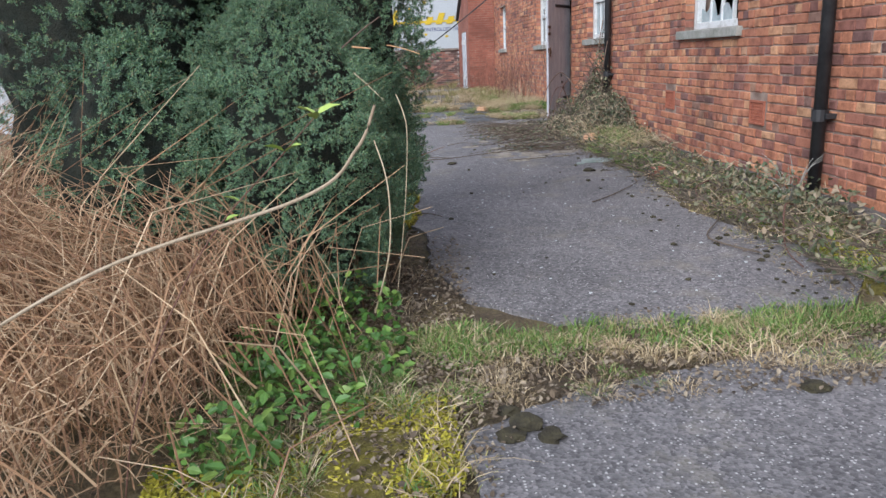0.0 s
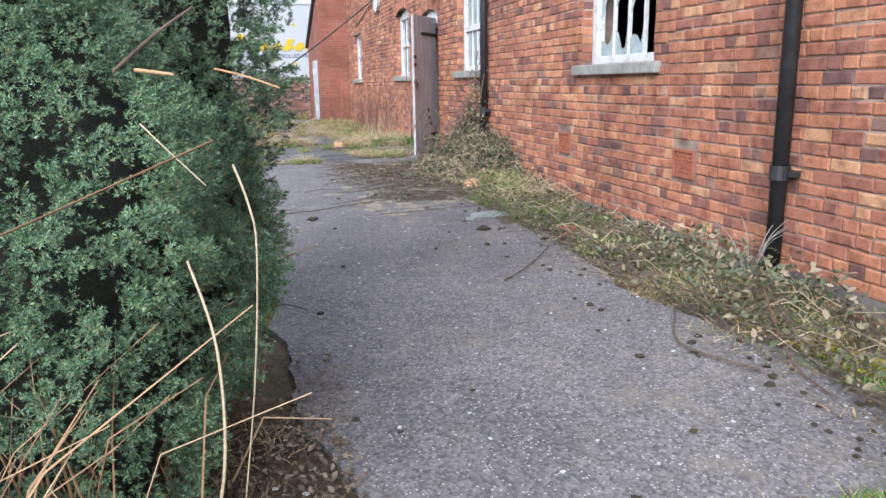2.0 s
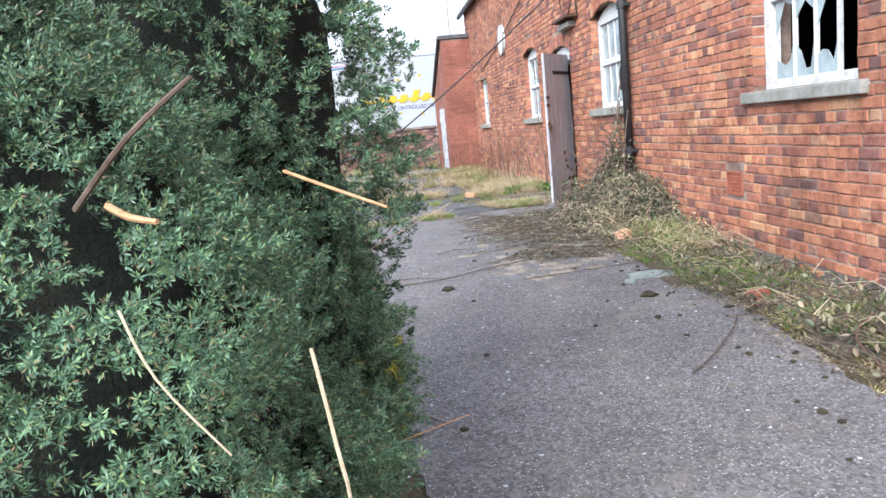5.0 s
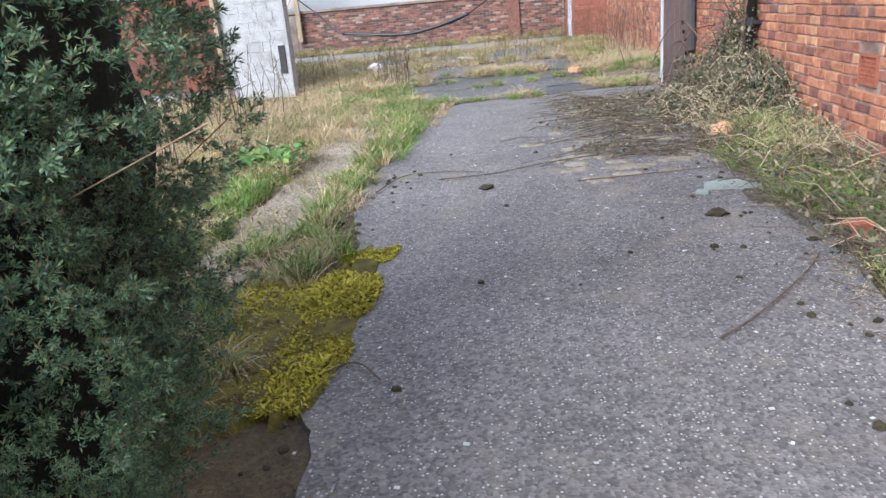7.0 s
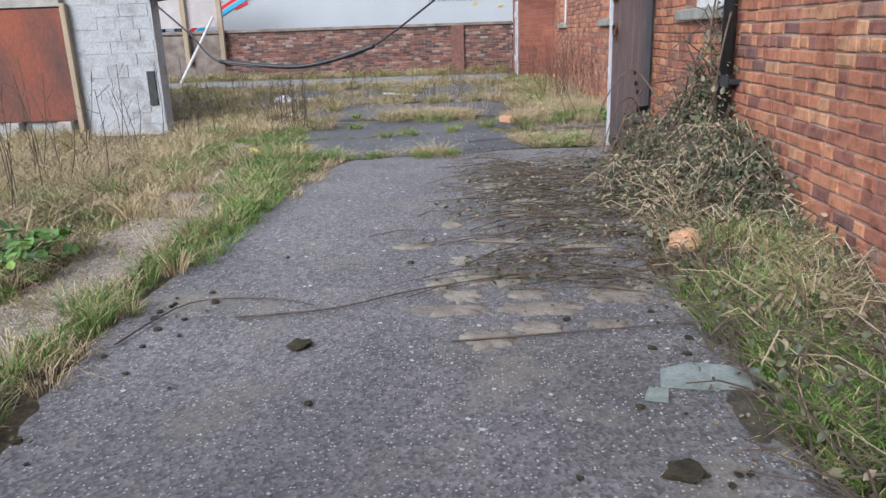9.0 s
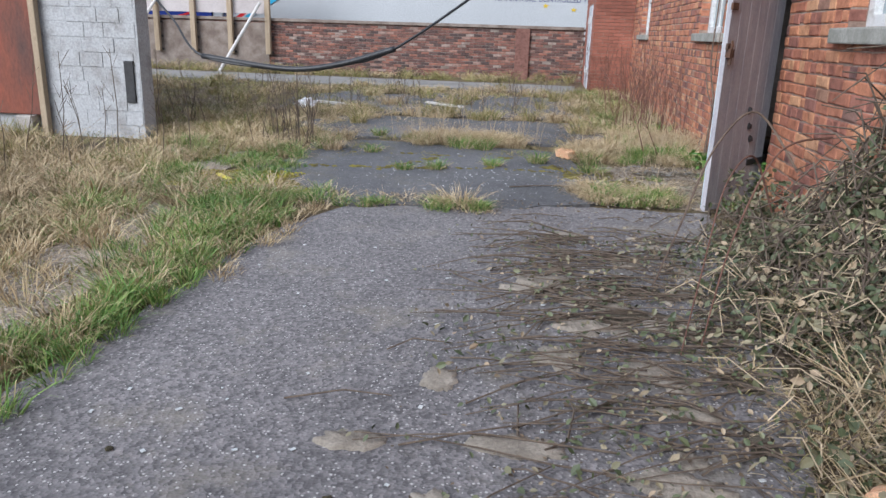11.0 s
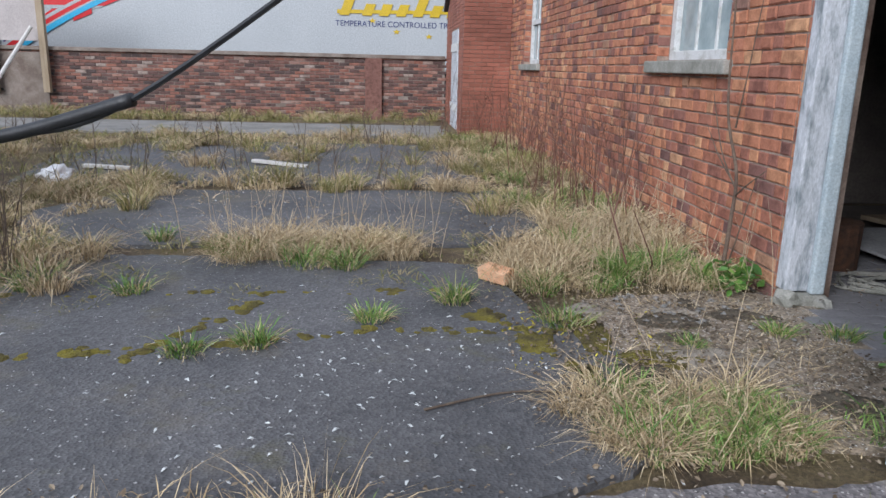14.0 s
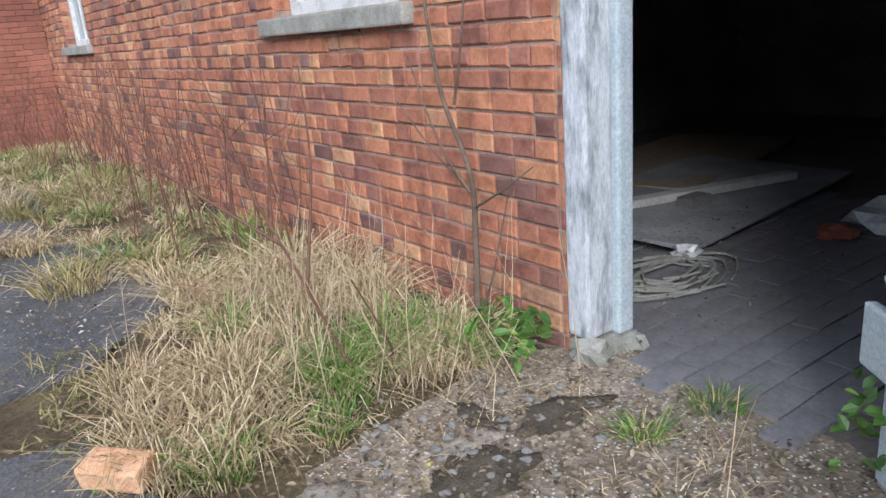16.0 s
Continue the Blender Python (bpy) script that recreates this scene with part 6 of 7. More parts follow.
for pts_ in ([(0.03, 0.02, 0.6), (-0.02, 0.14, 0.8), (-0.06, 0.26, 1.15)], [(0.02, 0.08, 0.95), (0.0, -0.02, 1.2), (0.0, -0.12, 1.7)], [(0.03, 0.0, 0.55), (0.0, -0.2, 0.65), (0.02, -0.35, 0.75)], [(0.03, 0.0, 0.6), (0, 0.2, 0.75), (0.0, 0.45, 0.95)], [(0.03, 0.05, 0.0), (0.02, -0.1, 0.3), (0.05, -0.2, 0.7)]):
    part("limb", Geo().tube(glide(pts_, 5), 0.0065, 0.0022, 6), M_BARK, sap)
sap2 = thing("bare_shrub", "dark leafless shrub leaning out of dry grass", "shrub", "", "", (2.55, 15.95, 0.12))
for pts_ in ([(0, 0, 0), (-0.12, 0.1, 0.4), (-0.2, 0.3, 0.75), (-0.3, 0.45, 1.1)], [(-0.12, 0.1, 0.4), (0.0, 0.2, 0.8), (0.05, 0.3, 1.15)], [(-0.15, 0.2, 0.55), (-0.4, 0.5, 0.8), (-0.5, 0.8, 0.95)], [(0.1, 0, 0.1), (0.05, -0.15, 0.2), (-0.1, -0.2, 0.5)]):
    part("limb", Geo().tube(glide(pts_, 5), 0.0065, 0.0022, 6), M_REDSTEM, sap2)
pts = ground_pts(2.95, 3.25, 15.6, 16.0, 70)
pts[:, 2] += rng.uniform(0, 0.16, 70)
leaf_scatter("foot_weeds", pts, 0.09, M_WEED, "green weeds at the foot of the door jamb", "weeds", 0.6)
pts = ground_pts(3.2, 3.5, 14.3, 14.6, 140)
pts[:, 2] += rng.uniform(0, 0.3, 140)
leaf_scatter("door_weeds", pts, 0.06, M_WEED, "bright weeds under the open door", "weeds", 0.6)
pts = ground_pts(2.85, 3.2, 13.0, 13.9, 300)
pts[:, 2] += rng.uniform(0, 0.35, 300)
leaf_scatter("door_ivy", pts, 0.06, M_IVY, "dark ivy behind the open door", "ivy", 0.6)

# ---- clumps, canes and litter ----
def clump_field(live, dead, x0, x1, y0, y1, n, h, r=0.14, blades=70, share=0.5, width=0.0065, seed=0, thr=0.45):
    """Separate floppy tussocks, green at heart with a bleached skirt, gathered by a coarse pattern."""
    q = random.Random(seed)
    width, blades, done = width * 0.72, blades * 1.4, 0
    for _ in range(n * 12):
        x, y = q.uniform(x0, x1), q.uniform(y0, y1)
        k = noise.noise(Vector((x * 0.9, y * 0.9, seed))) * 0.5 + 0.5
        if k < thr:
            continue
        hh, rr = h * q.uniform(0.5, 1.25), r * q.uniform(0.6, 1.4)
        if q.random() < share:
            live.tuft(x, y, rr, int(blades * q.uniform(0.6, 1.1)), hh, 0.75, width)
            dead.tuft(x, y, rr * 1.15, int(blades * 0.4), hh * 0.75, 1.5, width)
        else:
            dead.tuft(x, y, rr * 1.1, int(blades * q.uniform(0.7, 1.2)), hh, 1.3, width)
        done += 1
        if done >= n:
            return


tg, td = Grass(), Grass()
to = Grass()
clump_field(tg, td, -0.72, -0.4, 7.3, 13.4, 70, 0.15, 0.1, 70, 0.55, 0.0055, 1, 0.3)
clump_field(tg, td, -1.0, -0.4, 5.4, 7.6, 40, 0.17, 0.12, 100, 0.85, 0.0055, 2, 0.2)
clump_field(tg, td, -2.3, -1.3, 6.5, 12.8, 100, 0.28, 0.16, 80, 0.6, 0.0065, 3, 0.4)
clump_field(to, td, -5.5, -1.7, 8.0, 15.6, 190, 0.34, 0.2, 70, 0.3, 0.008, 4, 0.38)
clump_field(tg, td, -2.6, -0.9, 13.2, 16.2, 40, 0.2, 0.16, 90, 0.55, 0.007, 5, 0.4)
clump_field(to, td, -4.5, -1.0, 16.0, 19.2, 60, 0.26, 0.2, 70, 0.5, 0.009, 6, 0.45)
clump_field(to, td, -0.1, 1.3, 16.35, 16.75, 16, 0.24, 0.18, 150, 0.15, 0.007, 7, 0.2)
clump_field(to, td, -2.5, 2.4, 19.0, 19.6, 26, 0.3, 0.2, 80, 0.4, 0.01, 8, 0.45)
clump_field(tg, td, 2.1, 3.1, 15.75, 17.4, 22, 0.27, 0.16, 140, 0.3, 0.007, 9, 0.3)
clump_field(to, td, 1.9, 3.1, 17.6, 25.0, 60, 0.3, 0.19, 80, 0.5, 0.01, 10, 0.42)
clump_field(tg, td, 2.2, 3.1, 17.6, 25.0, 14, 0.3, 0.2, 80, 0.9, 0.01, 21, 0.42)
clump_field(to, td, -9.0, 2.2, 20.6, 25.2, 90, 0.28, 0.24, 60, 0.5, 0.012, 11, 0.52)
clump_field(to, td, -10.0, 2.2, 28.0, 29.6, 60, 0.34, 0.25, 50, 0.6, 0.015, 12, 0.4)
clump_field(tg, td, -1.0, 1.1, 13.3, 13.55, 16, 0.13, 0.12, 100, 0.55, 0.0055, 13, 0.3)
clump_field(tg, td, 1.75, 2.6, 13.9, 14.4, 16, 0.15, 0.12, 100, 0.25, 0.0055, 14, 0.2)
clump_field(tg, td, 2.55, 3.15, 8.8, 11.0, 26, 0.34, 0.17, 80, 0.2, 0.005, 15, 0.25)
clump_field(tg, td, 2.5, 3.15, 3.3, 8.8, 60, 0.13, 0.14, 70, 0.7, 0.006, 16, 0.3)
clump_field(tg, td, 0.0, 2.7, 3.05, 3.34, 36, 0.1, 0.09, 90, 0.7, 0.004, 17, 0.2)
clump_field(tg, td, -0.8, 0.0, 2.0, 3.2, 22, 0.13, 0.11, 70, 0.6, 0.0045, 18, 0.3)
clump_field(to, td, -4.6, -2.1, 8.3, 13.2, 70, 0.5, 0.2, 60, 0.15, 0.006, 22, 0.3)
clump_field(to, td, -1.75, -0.75, 15.3, 16.4, 14, 0.3, 0.16, 80, 0.4, 0.007, 23, 0.2)
to.make("tired_tussocks", M_OLIVE, "tired olive tussock grass across yard and meadow")
clump_field(tg, td, -0.5, 2.6, 2.62, 3.1, 46, 0.09, 0.11, 60, 0.45, 0.0045, 24, 0.15)
tg.make("tussock_blades", M_GREEN, "green tussock grass growing from soil and joints", "grass", 0.8)
td.make("tussock_straw", M_DRY, "bleached straw skirts of the grass tussocks", "grass", 1.25)

# moss between the verge and the path
for x_, y_, a_, b_ in ((-0.42, 5.8, 0.26, 0.35), (-0.34, 6.5, 0.24, 0.5), (-0.55, 6.0, 0.2, 0.35), (-0.9, 13.75, 0.45, 0.3), (1.75, 14.95, 0.1, 0.16), (2.3, 14.75, 0.22, 0.12), (1.55, 15.3, 0.12, 0.07), (2.6, 3.7, 0.2, 0.2), (2.5, 5.0, 0.12, 0.3), (-0.35, 2.1, 0.3, 0.3)):
    moss_patch("moss_patch", x_, y_, a_, b_, "yellow-green moss spreading over the broken edge")
ms = Grass()
for x0, x1, y0, y1, n in ((-0.75, -0.06, 5.5, 7.2, 14000), (-0.75, 0.0, 1.7, 2.5, 6000), (-1.3, -0.4, 13.5, 14.1, 4000), (1.6, 2.5, 14.6, 15.4, 350)):
    ms.area(x0, x1, y0, y1, n, 0.03, 0.8, 0.012, 0.34, 0.015)
ms.make("moss_fringe", M_MOSSTIP, "short shaggy moss on the slab edge", "moss")

# dried mud and leaf mould over the path below the brambles
M_MUD = surface("dried_pale_mud", (0.34, 0.3, 0.25), (0.19, 0.165, 0.135), 7, 70, 0.95, bump=0.8, bdist=0.01)
M_MOULD = surface("dark_leaf_mould", (0.075, 0.06, 0.042), (0.15, 0.125, 0.09), 11, 90, 1.0, bump=1.0, bdist=0.02)
q = random.Random(31)
for k in range(44):
    y_ = q.uniform(8.7, 12.9)
    x_ = q.uniform(0.85 + 0.25 * abs(y_ - 10.3), 2.35)
    moss_patch("mud_patch", x_, y_, q.uniform(0.06, 0.22), q.uniform(0.04, 0.13), "dried pale mud spread over the asphalt", M_MUD)
for k in range(9):
    y_ = q.uniform(9.6, 12.9)
    moss_patch("leaf_mould", q.uniform(1.7, 2.5), y_, q.uniform(0.06, 0.2), q.uniform(0.04, 0.1), "dark leaf mould heaped on the asphalt", M_MOULD)
for k in range(12):
    moss_patch("mud_patch", q.uniform(2.1, 3.0), q.uniform(14.2, 15.7), q.uniform(0.06, 0.22), q.uniform(0.05, 0.15), "dried pale mud over the apron", M_MUD if k % 2 else M_MOULD)
for k in range(14):
    moss_patch("leaf_mould", q.uniform(2.25, 2.75), q.uniform(3.6, 9.4), q.uniform(0.08, 0.2), q.uniform(0.1, 0.35), "dark leaf mould along the verge", M_MOULD)

# flattened canes lying across the path, each with shreds of leaf
canes, shreds = Geo(), []
for k in range(170):
    y_ = q.uniform(9.3, 13.0)
    x1 = q.uniform(1.6, 2.7)
    ln = q.uniform(0.25, 0.95)
    rise = q.uniform(0.005, 0.05)
    a = math.pi + q.gauss(0.12, 0.28)
    pts_ = []
    for i_ in range(5):
        t_ = i_ / 4
        px, py = x1 + math.cos(a) * ln * t_, y_ + math.sin(a) * ln * t_ + q.gauss(0, 0.02)
        pts_.append((px, py, gz(px, py) + 0.01 + rise * math.sin(math.pi * t_) + 0.012 * q.random()))
        if q.random() < 0.8:
            for _ in range(5):
                shreds.append((px + q.gauss(0, 0.04), py + q.gauss(0, 0.03), gz(px, py) + 0.014 + q.uniform(0, 0.03)))
    canes.tube(pts_, 0.0048, 0.0022, 4)
tagged(part("flattened_canes", canes, M_DARKTWIG), "dark bramble canes trodden flat across the asphalt", "canes", "", "stuff")
leaf_scatter("cane_leaves", np.array(shreds[::2]), 0.026, M_IVY, "small dull leaves left on the flattened canes", "leaves", 0.6)
p_ = ground_pts(1.0, 2.6, 8.9, 13.2, 1000, 0.008, 0.012)
p_ = p_[p_[:, 0] > 0.9 + 1.1 * np.abs(rng.normal(0, 0.5, len(p_)))]
leaf_scatter("leaf_crumbs", p_, 0.02, M_LITTER, "crumbled dead leaves over the path", "leaf litter", 0.4)
leaf_scatter("verge_litter", np.concatenate([ground_pts(-0.5, 2.6, 2.55, 3.15, 1800, 0.0, 0.025), ground_pts(-0.8, 0.2, 1.7, 3.6, 1500, 0.0, 0.03), ground_pts(-0.5, 0.25, 3.3, 4.4, 900, 0.0, 0.02)]), 0.03, M_LITTER, "brown leaves and straw bits between the slabs", "leaf litter", 0.5)
leaf_scatter("apron_litter", np.concatenate([ground_pts(1.8, 3.3, 14.0, 16.0, 2600, 0.008, 0.015), ground_pts(1.6, 3.1, 16.0, 19.5, 1800, 0.01, 0.03), ground_pts(3.4, 5.5, 15.2, 16.4, 300, 0.06, 0.01)]), 0.022, M_LITTER, "brown leaf crumbs over apron and grass", "leaf litter", 0.4)

# slumped bramble bank against the wall
bank, bleaf, bstraw = Geo(), [], Geo()


def bank_top(x, y):
    u = max(0.0, 3.24 - x)
    peak = 0.5 * math.exp(-((y - 12.1) / 0.4) ** 2) + 0.42 * math.exp(-((y - 11.2) / 1.3) ** 2)
    return peak * math.exp(-(u / 0.42) ** 2) + 0.16 * math.exp(-((y - 11.4) / 1.3) ** 2) * math.exp(-(u / 0.7) ** 2)


for k in range(1500):
    y_ = q.gauss(11.4, 0.95)
    x_ = 3.22 - abs(q.gauss(0, 0.32))
    if x_ < 2.15 or not 9.0 < y_ < 13.3:
        continue
    z_ = gz(x_, y_) + bank_top(x_, y_) * math.sqrt(q.random()) + 0.02
    a, ln = q.uniform(0, 6.28), q.uniform(0.15, 0.5)
    e = Vector((min(3.23, max(2.1, x_ + math.cos(a) * ln * 0.6)), y_ + math.sin(a) * ln * 0.7, 0))
    e.z = gz(e.x, e.y) + min(bank_top(e.x, e.y) + 0.05, z_ - gz(x_, y_) + q.uniform(-0.15, 0.12))
    e.z = max(e.z, gz(e.x, e.y) + 0.012)
    p0 = Vector((x_, y_, z_))
    (bstraw if k % 4 == 0 else bank).tube([p0, p0.lerp(e, 0.5) + Vector((0, 0, q.uniform(0.01, 0.1))), e], 0.0042, 0.002, 3)
    for _ in range(8):
        c_ = p0.lerp(e, q.random())
        bleaf.append((c_.x + q.gauss(0, 0.03), c_.y + q.gauss(0, 0.03), c_.z + q.gauss(0, 0.03)))
bl = np.array(bleaf)
bl[:, 0] = np.minimum(bl[:, 0], 3.24)
bl[:, 2] = np.maximum(bl[:, 2], gz_many(bl[:, 1]) + 0.01)
tagged(part("bramble_bank", bank, M_DARKTWIG), "brown bramble stems slumped in a bank under the wall", "brambles", "", "stuff")
tagged(part("straw_bank", bstraw, M_STRAWSTEM), "pale dead stems woven through the bramble bank", "stems", "", "stuff")
leaf_scatter("bramble_leaves", bl, 0.046, M_IVY, "dull green and brown bramble leaves on the bank", "leaves", 0.8)
for pts_ in ([(2.95, 12.9, 0.35), (2.75, 12.75, 0.72), (2.5, 12.3, 0.62), (2.3, 11.7, 0.3), (2.1, 11.0, 0.13)], [(3.05, 12.4, 0.9), (2.7, 12.1, 0.85), (2.4, 11.6, 0.5), (2.2, 11.1, 0.12)], [(2.9, 10.2, 0.2), (2.6, 9.7, 0.3), (2.4, 9.2, 0.12)], [(2.85, 5.2, 0.12), (2.6, 4.9, 0.2), (2.35, 4.4, 0.05), (2.25, 4.0, 0.03)], [(2.75, 6.4, 0.15), (2.45, 6.1, 0.12), (2.3, 5.5, 0.05)]):
    tagged(part("arching_cane", Geo().tube(glide(pts_), 0.007, 0.003, 6), M_REDSTEM), "reddish bramble cane arching out of the verge", "bramble", "arching canes")
# grey dead shrub at the foot of the drainpipe
gs = thing("dead_shrub", "grey leafless shrub tangled round the drainpipe foot", "shrub", "", "", (3.0, 5.55, 0.03))
for k in range(26):
    a, ln = q.uniform(0, 6.28), q.uniform(0.2, 0.5)
    e = Vector((min(0.2, math.cos(a) * ln * 0.7), math.sin(a) * ln, q.uniform(0.05, 0.45)))
    part("twig", Geo().tube(glide([(0, 0, 0), (e.x * 0.5, e.y * 0.4, e.z * 0.7), tuple(e)], 4), 0.004, 0.0015, 4), M_STONE, gs)


# ---- loose things on the ground ----
def loose_brick(x, y, rz, mat, label, size=(0.21, 0.1, 0.07), tip=0, zoff=0.0):
    m = pose(x, y, gz(x, y) + size[2] / 2 + zoff, tip, 0, rz)
    a = tuple(-s / 2 for s in size)
    b = tuple(s / 2 for s in size)
    tagged(part("loose_brick", Geo().box(a, b, m, 0.01), mat), label, "brick", "loose bricks")


M_PALEBRICK = surface("pale_orange_brick", (0.62, 0.32, 0.17), (0.7, 0.42, 0.26), 12, 80, 0.85)
loose_brick(2.5, 7.2, 25, M_TERRA, "broken red brick lying in the verge", (0.13, 0.1, 0.1))
loose_brick(1.7, 15.9, -50, M_PALEBRICK, "clean pale orange brick on the slab", (0.21, 0.105, 0.075), 12, 0.02)
tagged(part("orange_stone", Geo().lump((2.55, 10.0, gz(0, 10) + 0.05), 0.11, 4, 0.7, 0.5, 3), M_PALEBRICK, None, "", True), "rounded pale orange stone in the verge", "stone")
tagged(part("slate_fragment", Geo().prism([(2.0, 8.3), (2.35, 8.25), (2.4, 8.4), (2.15, 8.46), (2.02, 8.4)], "z", gz(0, 8.3) + 0.002, gz(0, 8.3) + 0.03), M_FLAKEGREY), "flat grey-green slate fragment on the asphalt", "slate")
tagged(part("slate_fragment", Geo().prism([(1.92, 8.2), (2.0, 8.18), (2.02, 8.26), (1.95, 8.27)], "z", gz(0, 8.3) + 0.002, gz(0, 8.3) + 0.02), M_FLAKEGREY), "small grey-green slate chip on the asphalt", "slate")
tagged(part("plastic_bag", Geo().lump((-2.3, 19.3, 0.22), 0.14, 12, 0.7, 1.0, 3), M_BAG, None, "", True), "crumpled white plastic bag in the grass", "bag")
for x, y, a, ln in ((-0.3, 20.9, -12, 0.7), (-2.2, 20.4, 8, 0.5), (-1.9, 13.8, 0, 0.01)):
    if ln > 0.1:
        tagged(part("plank", Geo().box((-ln / 2, -0.06, 0), (ln / 2, 0.06, 0.035), pose(x, y, gz(x, y) + 0.01, 0, 4, a), 0.006), M_POLE), "pale broken plank lying in the yard", "plank", "loose planks")
tagged(part("yellow_wrapper", Geo().box((-0.09, -0.025, 0), (0.09, 0.025, 0.012), pose(-1.22, 13.9, gz(0, 13.9) + 0.03, 0, 8, -35), 0.004), M_YELLOW), "strip of yellow plastic on the slab", "litter")
rb = Geo()
for i in range(60):
    x, y = rnd.gauss(2.6, 0.3), rnd.gauss(15.4, 0.2)
    if x < 3.3:
        rb.lump((x, y, gz(x, y) + 0.008), rnd.uniform(0.008, 0.025), i, 0.5, 0.8, 1)
tagged(part("rubble_crumbs", rb, M_CONCRETE), "pale mortar crumbs on the apron", "rubble", "", "stuff")

# ---- lorry on the road ----
lorry = thing("articulated_lorry", "articulated lorry with flag-painted white trailer and blue cab", "lorry", "", "", (-9.07, 32.2, 0.12))
# local: x along the trailer from its front, z up
TL, TT = 13.7, 4.3
body = part("trailer_body", Geo().box((0, 0.0, 1.15), (TL, 2.5, TT), None, 0.03), M_TRAILER, lorry, "white panelled trailer")


def decal(name, outline, mat, layer, label=""):
    """A thin vinyl sheet on the trailer's side; outline in metres from the top front corner, down positive."""
    return part(name, Geo().prism([(u, TT - v) for u, v in outline], "y", -0.003 * layer - 0.0025, -0.003 * layer), mat, body, label)


def curve_y(u):
    """The sweep that bounds the flag, metres below the top edge."""
    return 0.14 + 2.7 * max(0.0, 1 - u / 8.6) ** 2.2


us = [0.08 + 8.3 * i / 30 for i in range(31)]
flag = [(u, 0.12) for u in us] + [(u, min(3.0, curve_y(u))) for u in reversed(us)]
decal("navy_field", flag, M_NAVY, 1, "navy flag field")


def strip(u0, v0, u1, v1, w, lim=True, steps=24):
    """A diagonal band, cut off at the sweep."""
    d = math.hypot(u1 - u0, v1 - v0)
    nx, ny = -(v1 - v0) / d * w / 2, (u1 - u0) / d * w / 2
    a, b = [], []
    for i in range(steps + 1):
        t = i / steps
        u, v = u0 + (u1 - u0) * t, v0 + (v1 - v0) * t
        for lst, s in ((a, 1), (b, -1)):
            pu, pv = u + nx * s, v + ny * s
            if pu >= 0.06:
                lst.append((pu, max(0.12, min(pv, curve_y(max(pu, 0.06)) - 0.02))))
    return a + b[::-1]


decal("white_saltire", strip(0.1, 0.15, 2.0, 1.4, 0.36), M_TRAILER, 2)
decal("red_saltire", strip(0.12, 0.2, 2.0, 1.44, 0.12), M_FLAGRED, 3)
decal("white_saltire", strip(4.35, 0.1, 2.2, 1.4, 0.36), M_TRAILER, 2)
decal("red_saltire", strip(4.3, 0.16, 2.2, 1.44, 0.12), M_FLAGRED, 3)
decal("white_saltire", strip(0.1, 2.75, 2.0, 1.5, 0.36), M_TRAILER, 2)
decal("red_saltire", strip(0.12, 2.72, 2.0, 1.47, 0.12), M_FLAGRED, 3)
decal("white_cross", [(1.75, 0.12), (2.54, 0.12), (2.54, 1.75), (1.75, 1.95)], M_TRAILER, 4)
decal("white_cross", [(0.08, 1.05), (4.3, 1.05), (3.5, 1.2), (2.6, 1.75), (0.08, 1.86)], M_TRAILER, 5)
decal("red_cross", [(1.9, 0.12), (2.38, 0.12), (2.38, 1.9), (1.9, 2.1)], M_FLAGRED, 6)
decal("red_cross", [(0.08, 1.18), (4.0, 1.18), (3.3, 1.45), (2.7, 1.7), (0.08, 1.72)], M_FLAGRED, 7)
for name, mat, d0, d1 in (("white_sweep", M_TRAILER, -0.1, 0.0), ("red_sweep", M_FLAGRED, 0.0, 0.14), ("white_sweep", M_TRAILER, 0.14, 0.19), ("blue_sweep", M_CYAN, 0.19, 0.36)):
    k_ = [max(0.05, 1 - u / 8.6) ** 0.6 for u in us]
    decal(name, [(u, min(3.1, curve_y(u) + d0 * q)) for u, q in zip(us, k_)] + [(u, min(3.14, curve_y(u) + d1 * q)) for u, q in list(zip(us, k_))[::-1]], mat, 8 + 10 * abs(d0))
# yellow script drawn as plain strokes, and its small stars
TX, TZ = 8.65, 1.15
script = Geo()
for i, hgt in enumerate((0.62, 0.3, 0.3, 0.3, 0.45, 0.3, 0.3, 0.32)):
    u = TX + 0.1 + i * 0.45 + (0.15 if i else 0)
    script.prism([(u, TT - TZ - 0.6), (u + 0.26, TT - TZ - 0.6), (u + 0.26 + hgt * 0.4, TT - TZ - 0.6 + hgt), (u + hgt * 0.4, TT - TZ - 0.6 + hgt)], "y", -0.028, -0.02)
script.prism([(TX + 0.05, TT - TZ - 0.56), (TX + 3.9, TT - TZ - 0.5), (TX + 3.9, TT - TZ - 0.42), (TX + 0.05, TT - TZ - 0.46)], "y", -0.019, -0.012)
part("script_mark", script, M_GOLD, body, "yellow slanted script mark")
for i in range(12):
    a = 2 * math.pi * i / 12
    cx, cz_ = TX + 2.5 + 1.75 * math.cos(a), TT - 1.5 + 0.75 * math.sin(a)
    if abs(cz_ - (TT - TZ - 0.4)) < 0.25 and cx < TX + 3.9:
        continue
    star = []
    for j in range(10):
        rr = 0.11 if j % 2 == 0 else 0.045
        star.append((cx + rr * math.sin(math.pi * j / 5), cz_ + rr * 0.7 * math.cos(math.pi * j / 5)))
    part("star", Geo().prism(star, "y", -0.011, -0.004), M_GOLD, body)
fc = bpy.data.curves.new("lettering", "FONT")
fc.body = "TEMPERATURE CONTROLLED TRANSPORT"
fc.size, fc.extrude = 0.21, 0.002
tmp = new("lettering_source", fc)
bpy.context.view_layer.update()
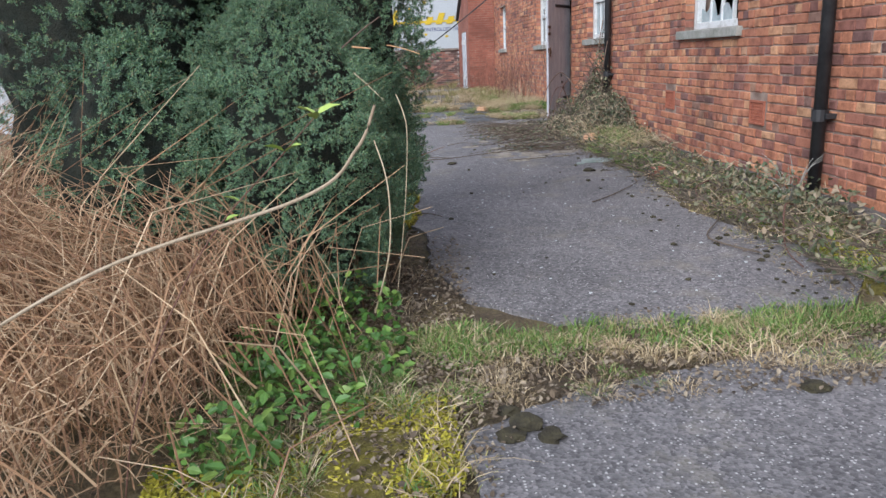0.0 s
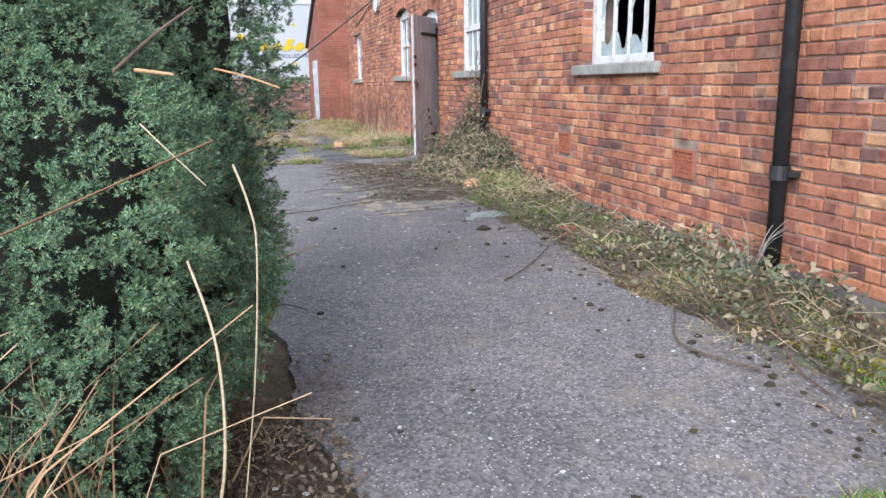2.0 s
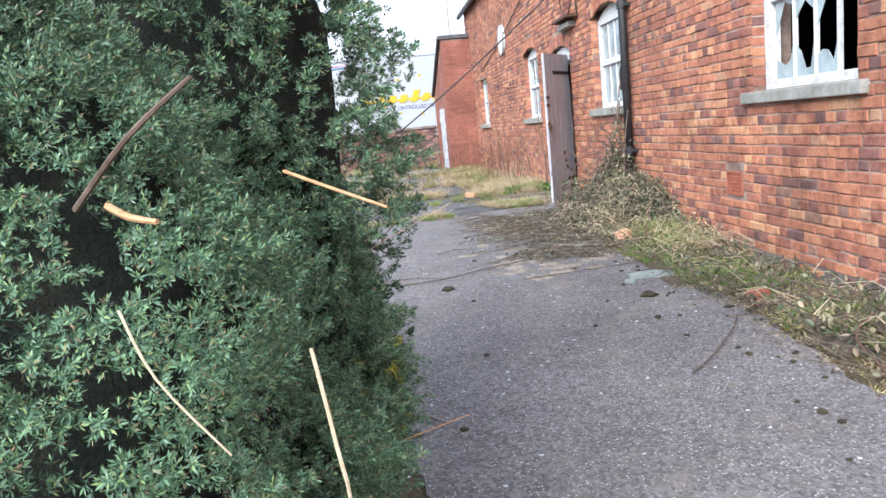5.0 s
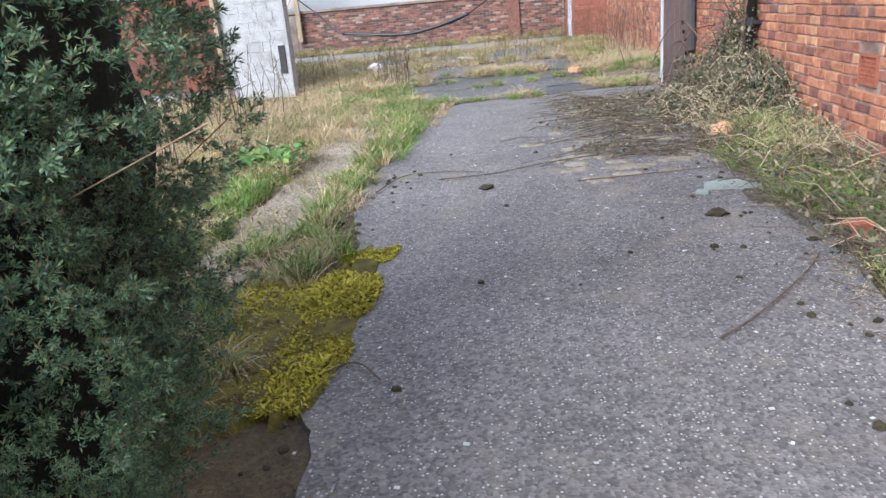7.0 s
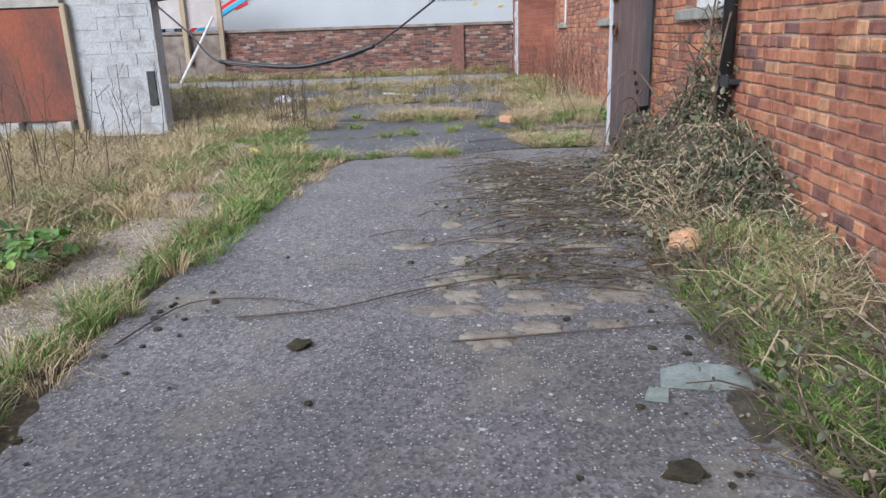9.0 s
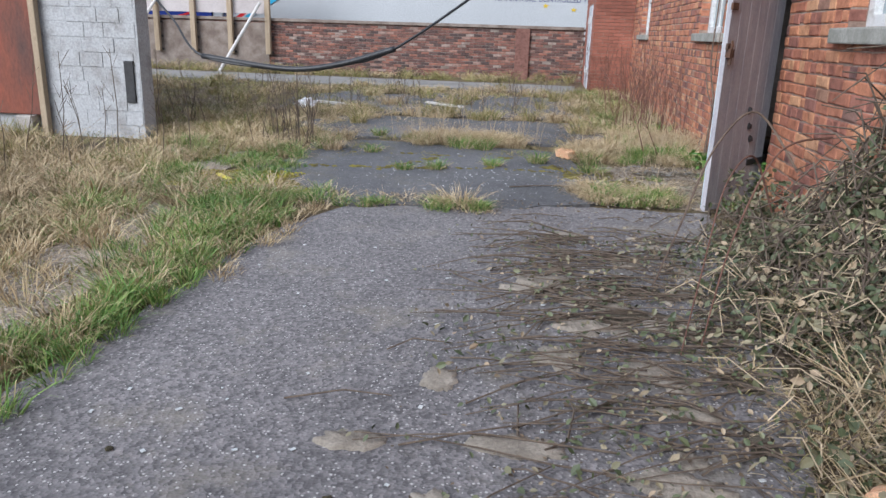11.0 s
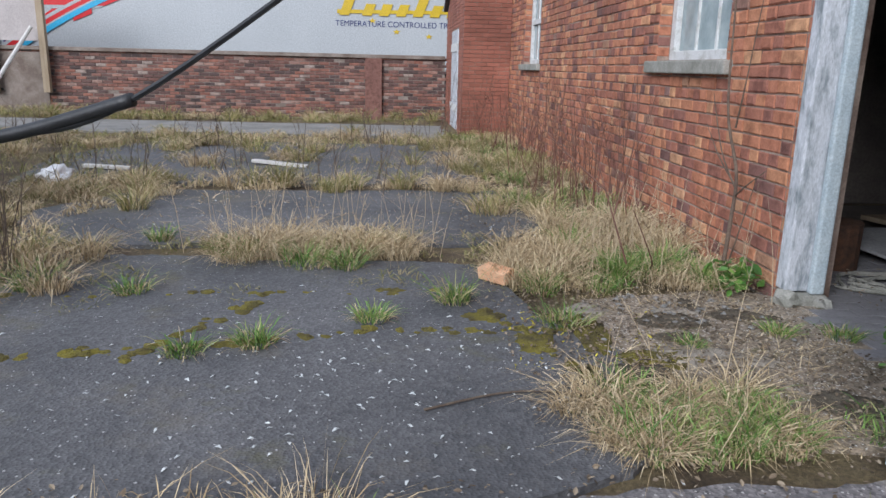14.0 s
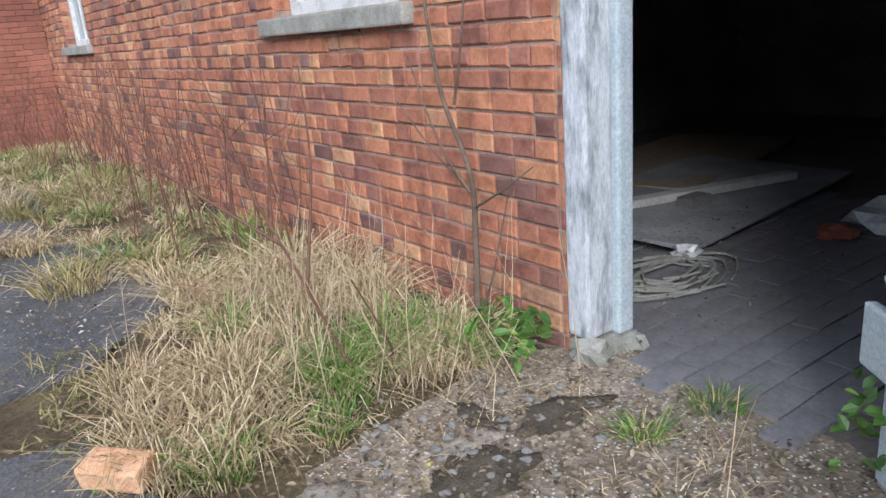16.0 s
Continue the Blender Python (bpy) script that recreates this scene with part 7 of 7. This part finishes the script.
tme = bpy.data.meshes.new_from_object(tmp.evaluated_get(bpy.context.evaluated_depsgraph_get()))
bpy.data.objects.remove(tmp)
tme.materials.clear()
tme.materials.append(M_NAVY)
xs_ = [v.co.x for v in tme.vertices]
sc = 3.9 / (max(xs_) - min(xs_))
lt = new("lettering", tme)
lt.parent = body
lt.matrix_basis = Matrix.Translation((TX, -0.006, TT - TZ - 0.88)) @ Matrix.Rotation(radians(90), 4, "X") @ Matrix.Diagonal((sc, 1.0, 1, 1))
part("top_rail", Geo().box((-0.02, -0.03, TT + 0.002), (TL + 0.02, 0.05, TT + 0.06)).box((-0.03, -0.03, 1.15), (-0.002, 0.06, TT)), M_TRAILER, body)
cabm = Geo()
prof = [(-3.0, 0.45), (-0.75, 0.45), (-0.75, 3.9), (-0.95, 4.06), (-1.9, 3.98), (-2.6, 3.72), (-2.85, 3.1), (-2.98, 2.0), (-3.05, 1.2)]
cabp = part("cab", cabm.prism(prof, "y", 0.02, 2.48), M_CABBLUE, lorry, "deep blue lorry cab with swept decals")
part("side_window", Geo().prism([(-2.85, 1.95), (-2.0, 1.95), (-2.0, 2.7), (-2.7, 2.7)], "y", 0.0, 0.018), M_GLASS, cabp)
part("windscreen", Geo().prism([(-3.0, 2.05), (-2.88, 2.95), (-2.85, 2.95), (-2.96, 2.05)], "y", 0.15, 2.35), M_GLASS, cabp)
part("visor", Geo().box((-3.1, 0.1, 2.98), (-2.8, 2.4, 3.06)), M_CABBLUE, cabp)
part("swoosh", Geo().prism([(-3.2, 1.1), (-1.5, 1.6), (-1.45, 1.68), (-3.2, 1.22)], "y", 0.008, 0.018), M_FLAGRED, cabp)
part("swoosh", Geo().prism([(-3.0, 1.02), (-1.2, 1.42), (-1.2, 1.5), (-3.0, 1.1)], "y", 0.008, 0.018), M_CYAN, cabp)
part("mirror", Geo().box((-3.05, -0.2, 2.1), (-2.9, 0.015, 2.75), None, 0.03), M_CABBLUE, cabp)
part("fairing", Geo().box((-0.748, 0.1, 0.9), (-0.4, 0.2, 3.8), None, 0.03), M_TRAILER, lorry)
part("chassis", Geo().box((-3.0, 0.6, 0.7), (TL - 0.3, 1.9, 1.14)), M_BLACKIRON, lorry)
for x in (-2.6, 0.7, 8.6, 9.95, 11.3):
    for y in (0.02, 2.15):
        wh = part("wheel", Geo().tube([(x, y, 0.5), (x, y + 0.33, 0.5)], 0.5, n=24), M_TYRE, lorry)
        part("rim", Geo().tube([(x, y - 0.006 if y < 1 else y + 0.331, 0.5), (x, y - 0.001 if y < 1 else y + 0.336, 0.5)], 0.28, n=16), M_STONE, wh)


# ---- bare trees beyond ----
def bare_tree(x, y, h, seed):
    r = random.Random(seed)
    t = thing("bare_tree", "leafless winter tree in the far tree line", "tree", "distant tree line", "", (x, y, 0.1))
    tr, cr = Geo(), Geo()
    tr.tube([(0, 0, 0), (r.uniform(-0.3, 0.3), 0, h * 0.4), (r.uniform(-0.5, 0.5), 0, h * 0.85)], 0.22, 0.06, 6)
    for i in range(46):
        z0 = h * r.uniform(0.25, 0.85)
        a, ln = r.uniform(0, 6.28), h * r.uniform(0.12, 0.32) * (1.1 - z0 / h * 0.6)
        p = Vector((0, 0, z0))
        q = p + Vector((math.cos(a) * ln * 0.6, math.sin(a) * ln * 0.6, ln * 0.8))
        cr.tube([p, (p + q) / 2 + Vector((0, 0, -0.1)), q], 0.07, 0.025, 4)
        for j in range(7):
            s = p.lerp(q, r.uniform(0.3, 1))
            e = s + Vector((r.uniform(-1, 1), r.uniform(-1, 1), r.uniform(0.2, 1.4))) * ln * 0.35
            cr.tube([s, e], 0.03, 0.012, 3)
    part("trunk", tr, M_FARTREE, t)
    part("crown", cr, M_FARTREE, t)
    return t


protos = [bare_tree(-22, 95, 10, 1), bare_tree(-18, 92, 8.5, 2), bare_tree(-14.5, 96, 9.5, 3)]
for i in range(26):
    x = -60 + i * 3.0 + rnd.uniform(-1.2, 1.2)
    copy_thing(protos[i % 3], pose(x, 90 + rnd.uniform(-6, 8), 0.1, 0, 0, rnd.uniform(0, 360)) @ Matrix.Scale(rnd.uniform(0.75, 1.15), 4))
copy_thing(protos[0], pose(8.5, 52, 0.1, 0, 0, 40))
tagged(part("distant_hedge", Geo().box((-140, 99, 0), (120, 101, 3.2)), M_IVY), "dull far hedge on the skyline", "hedge", "", "stuff")

# ---- single bricks of the wall face ----
for cy, cz, dx, w in near_bricks:
    ob = new("brick", brick_data(w - 0.011, COURSE - 0.012, M_BRICK_ONE))
    ob.location = (WX + dx, cy, cz)
    ob.parent = wall_east
# pavers inside the doorway
PAVER = Geo().box((-0.112, -0.055, -0.03), (0.112, 0.055, 0.012)).data("paver", M_PAVER)
for i in range(12):
    for j in range(24):
        x, y = 3.36 + i * 0.232 + (0.116 if j % 2 else 0), 14.3 + j * 0.118
        if x < 3.56 and (y < 14.72 or y > 15.42):
            continue
        ob = new("paver", PAVER)
        ob.location = (x, y, 0.125 + rnd.uniform(0, 0.006))
        ob.rotation_euler = (rnd.uniform(-0.02, 0.02), rnd.uniform(-0.02, 0.02), rnd.uniform(-0.03, 0.03))
        ob.parent = inner_floor
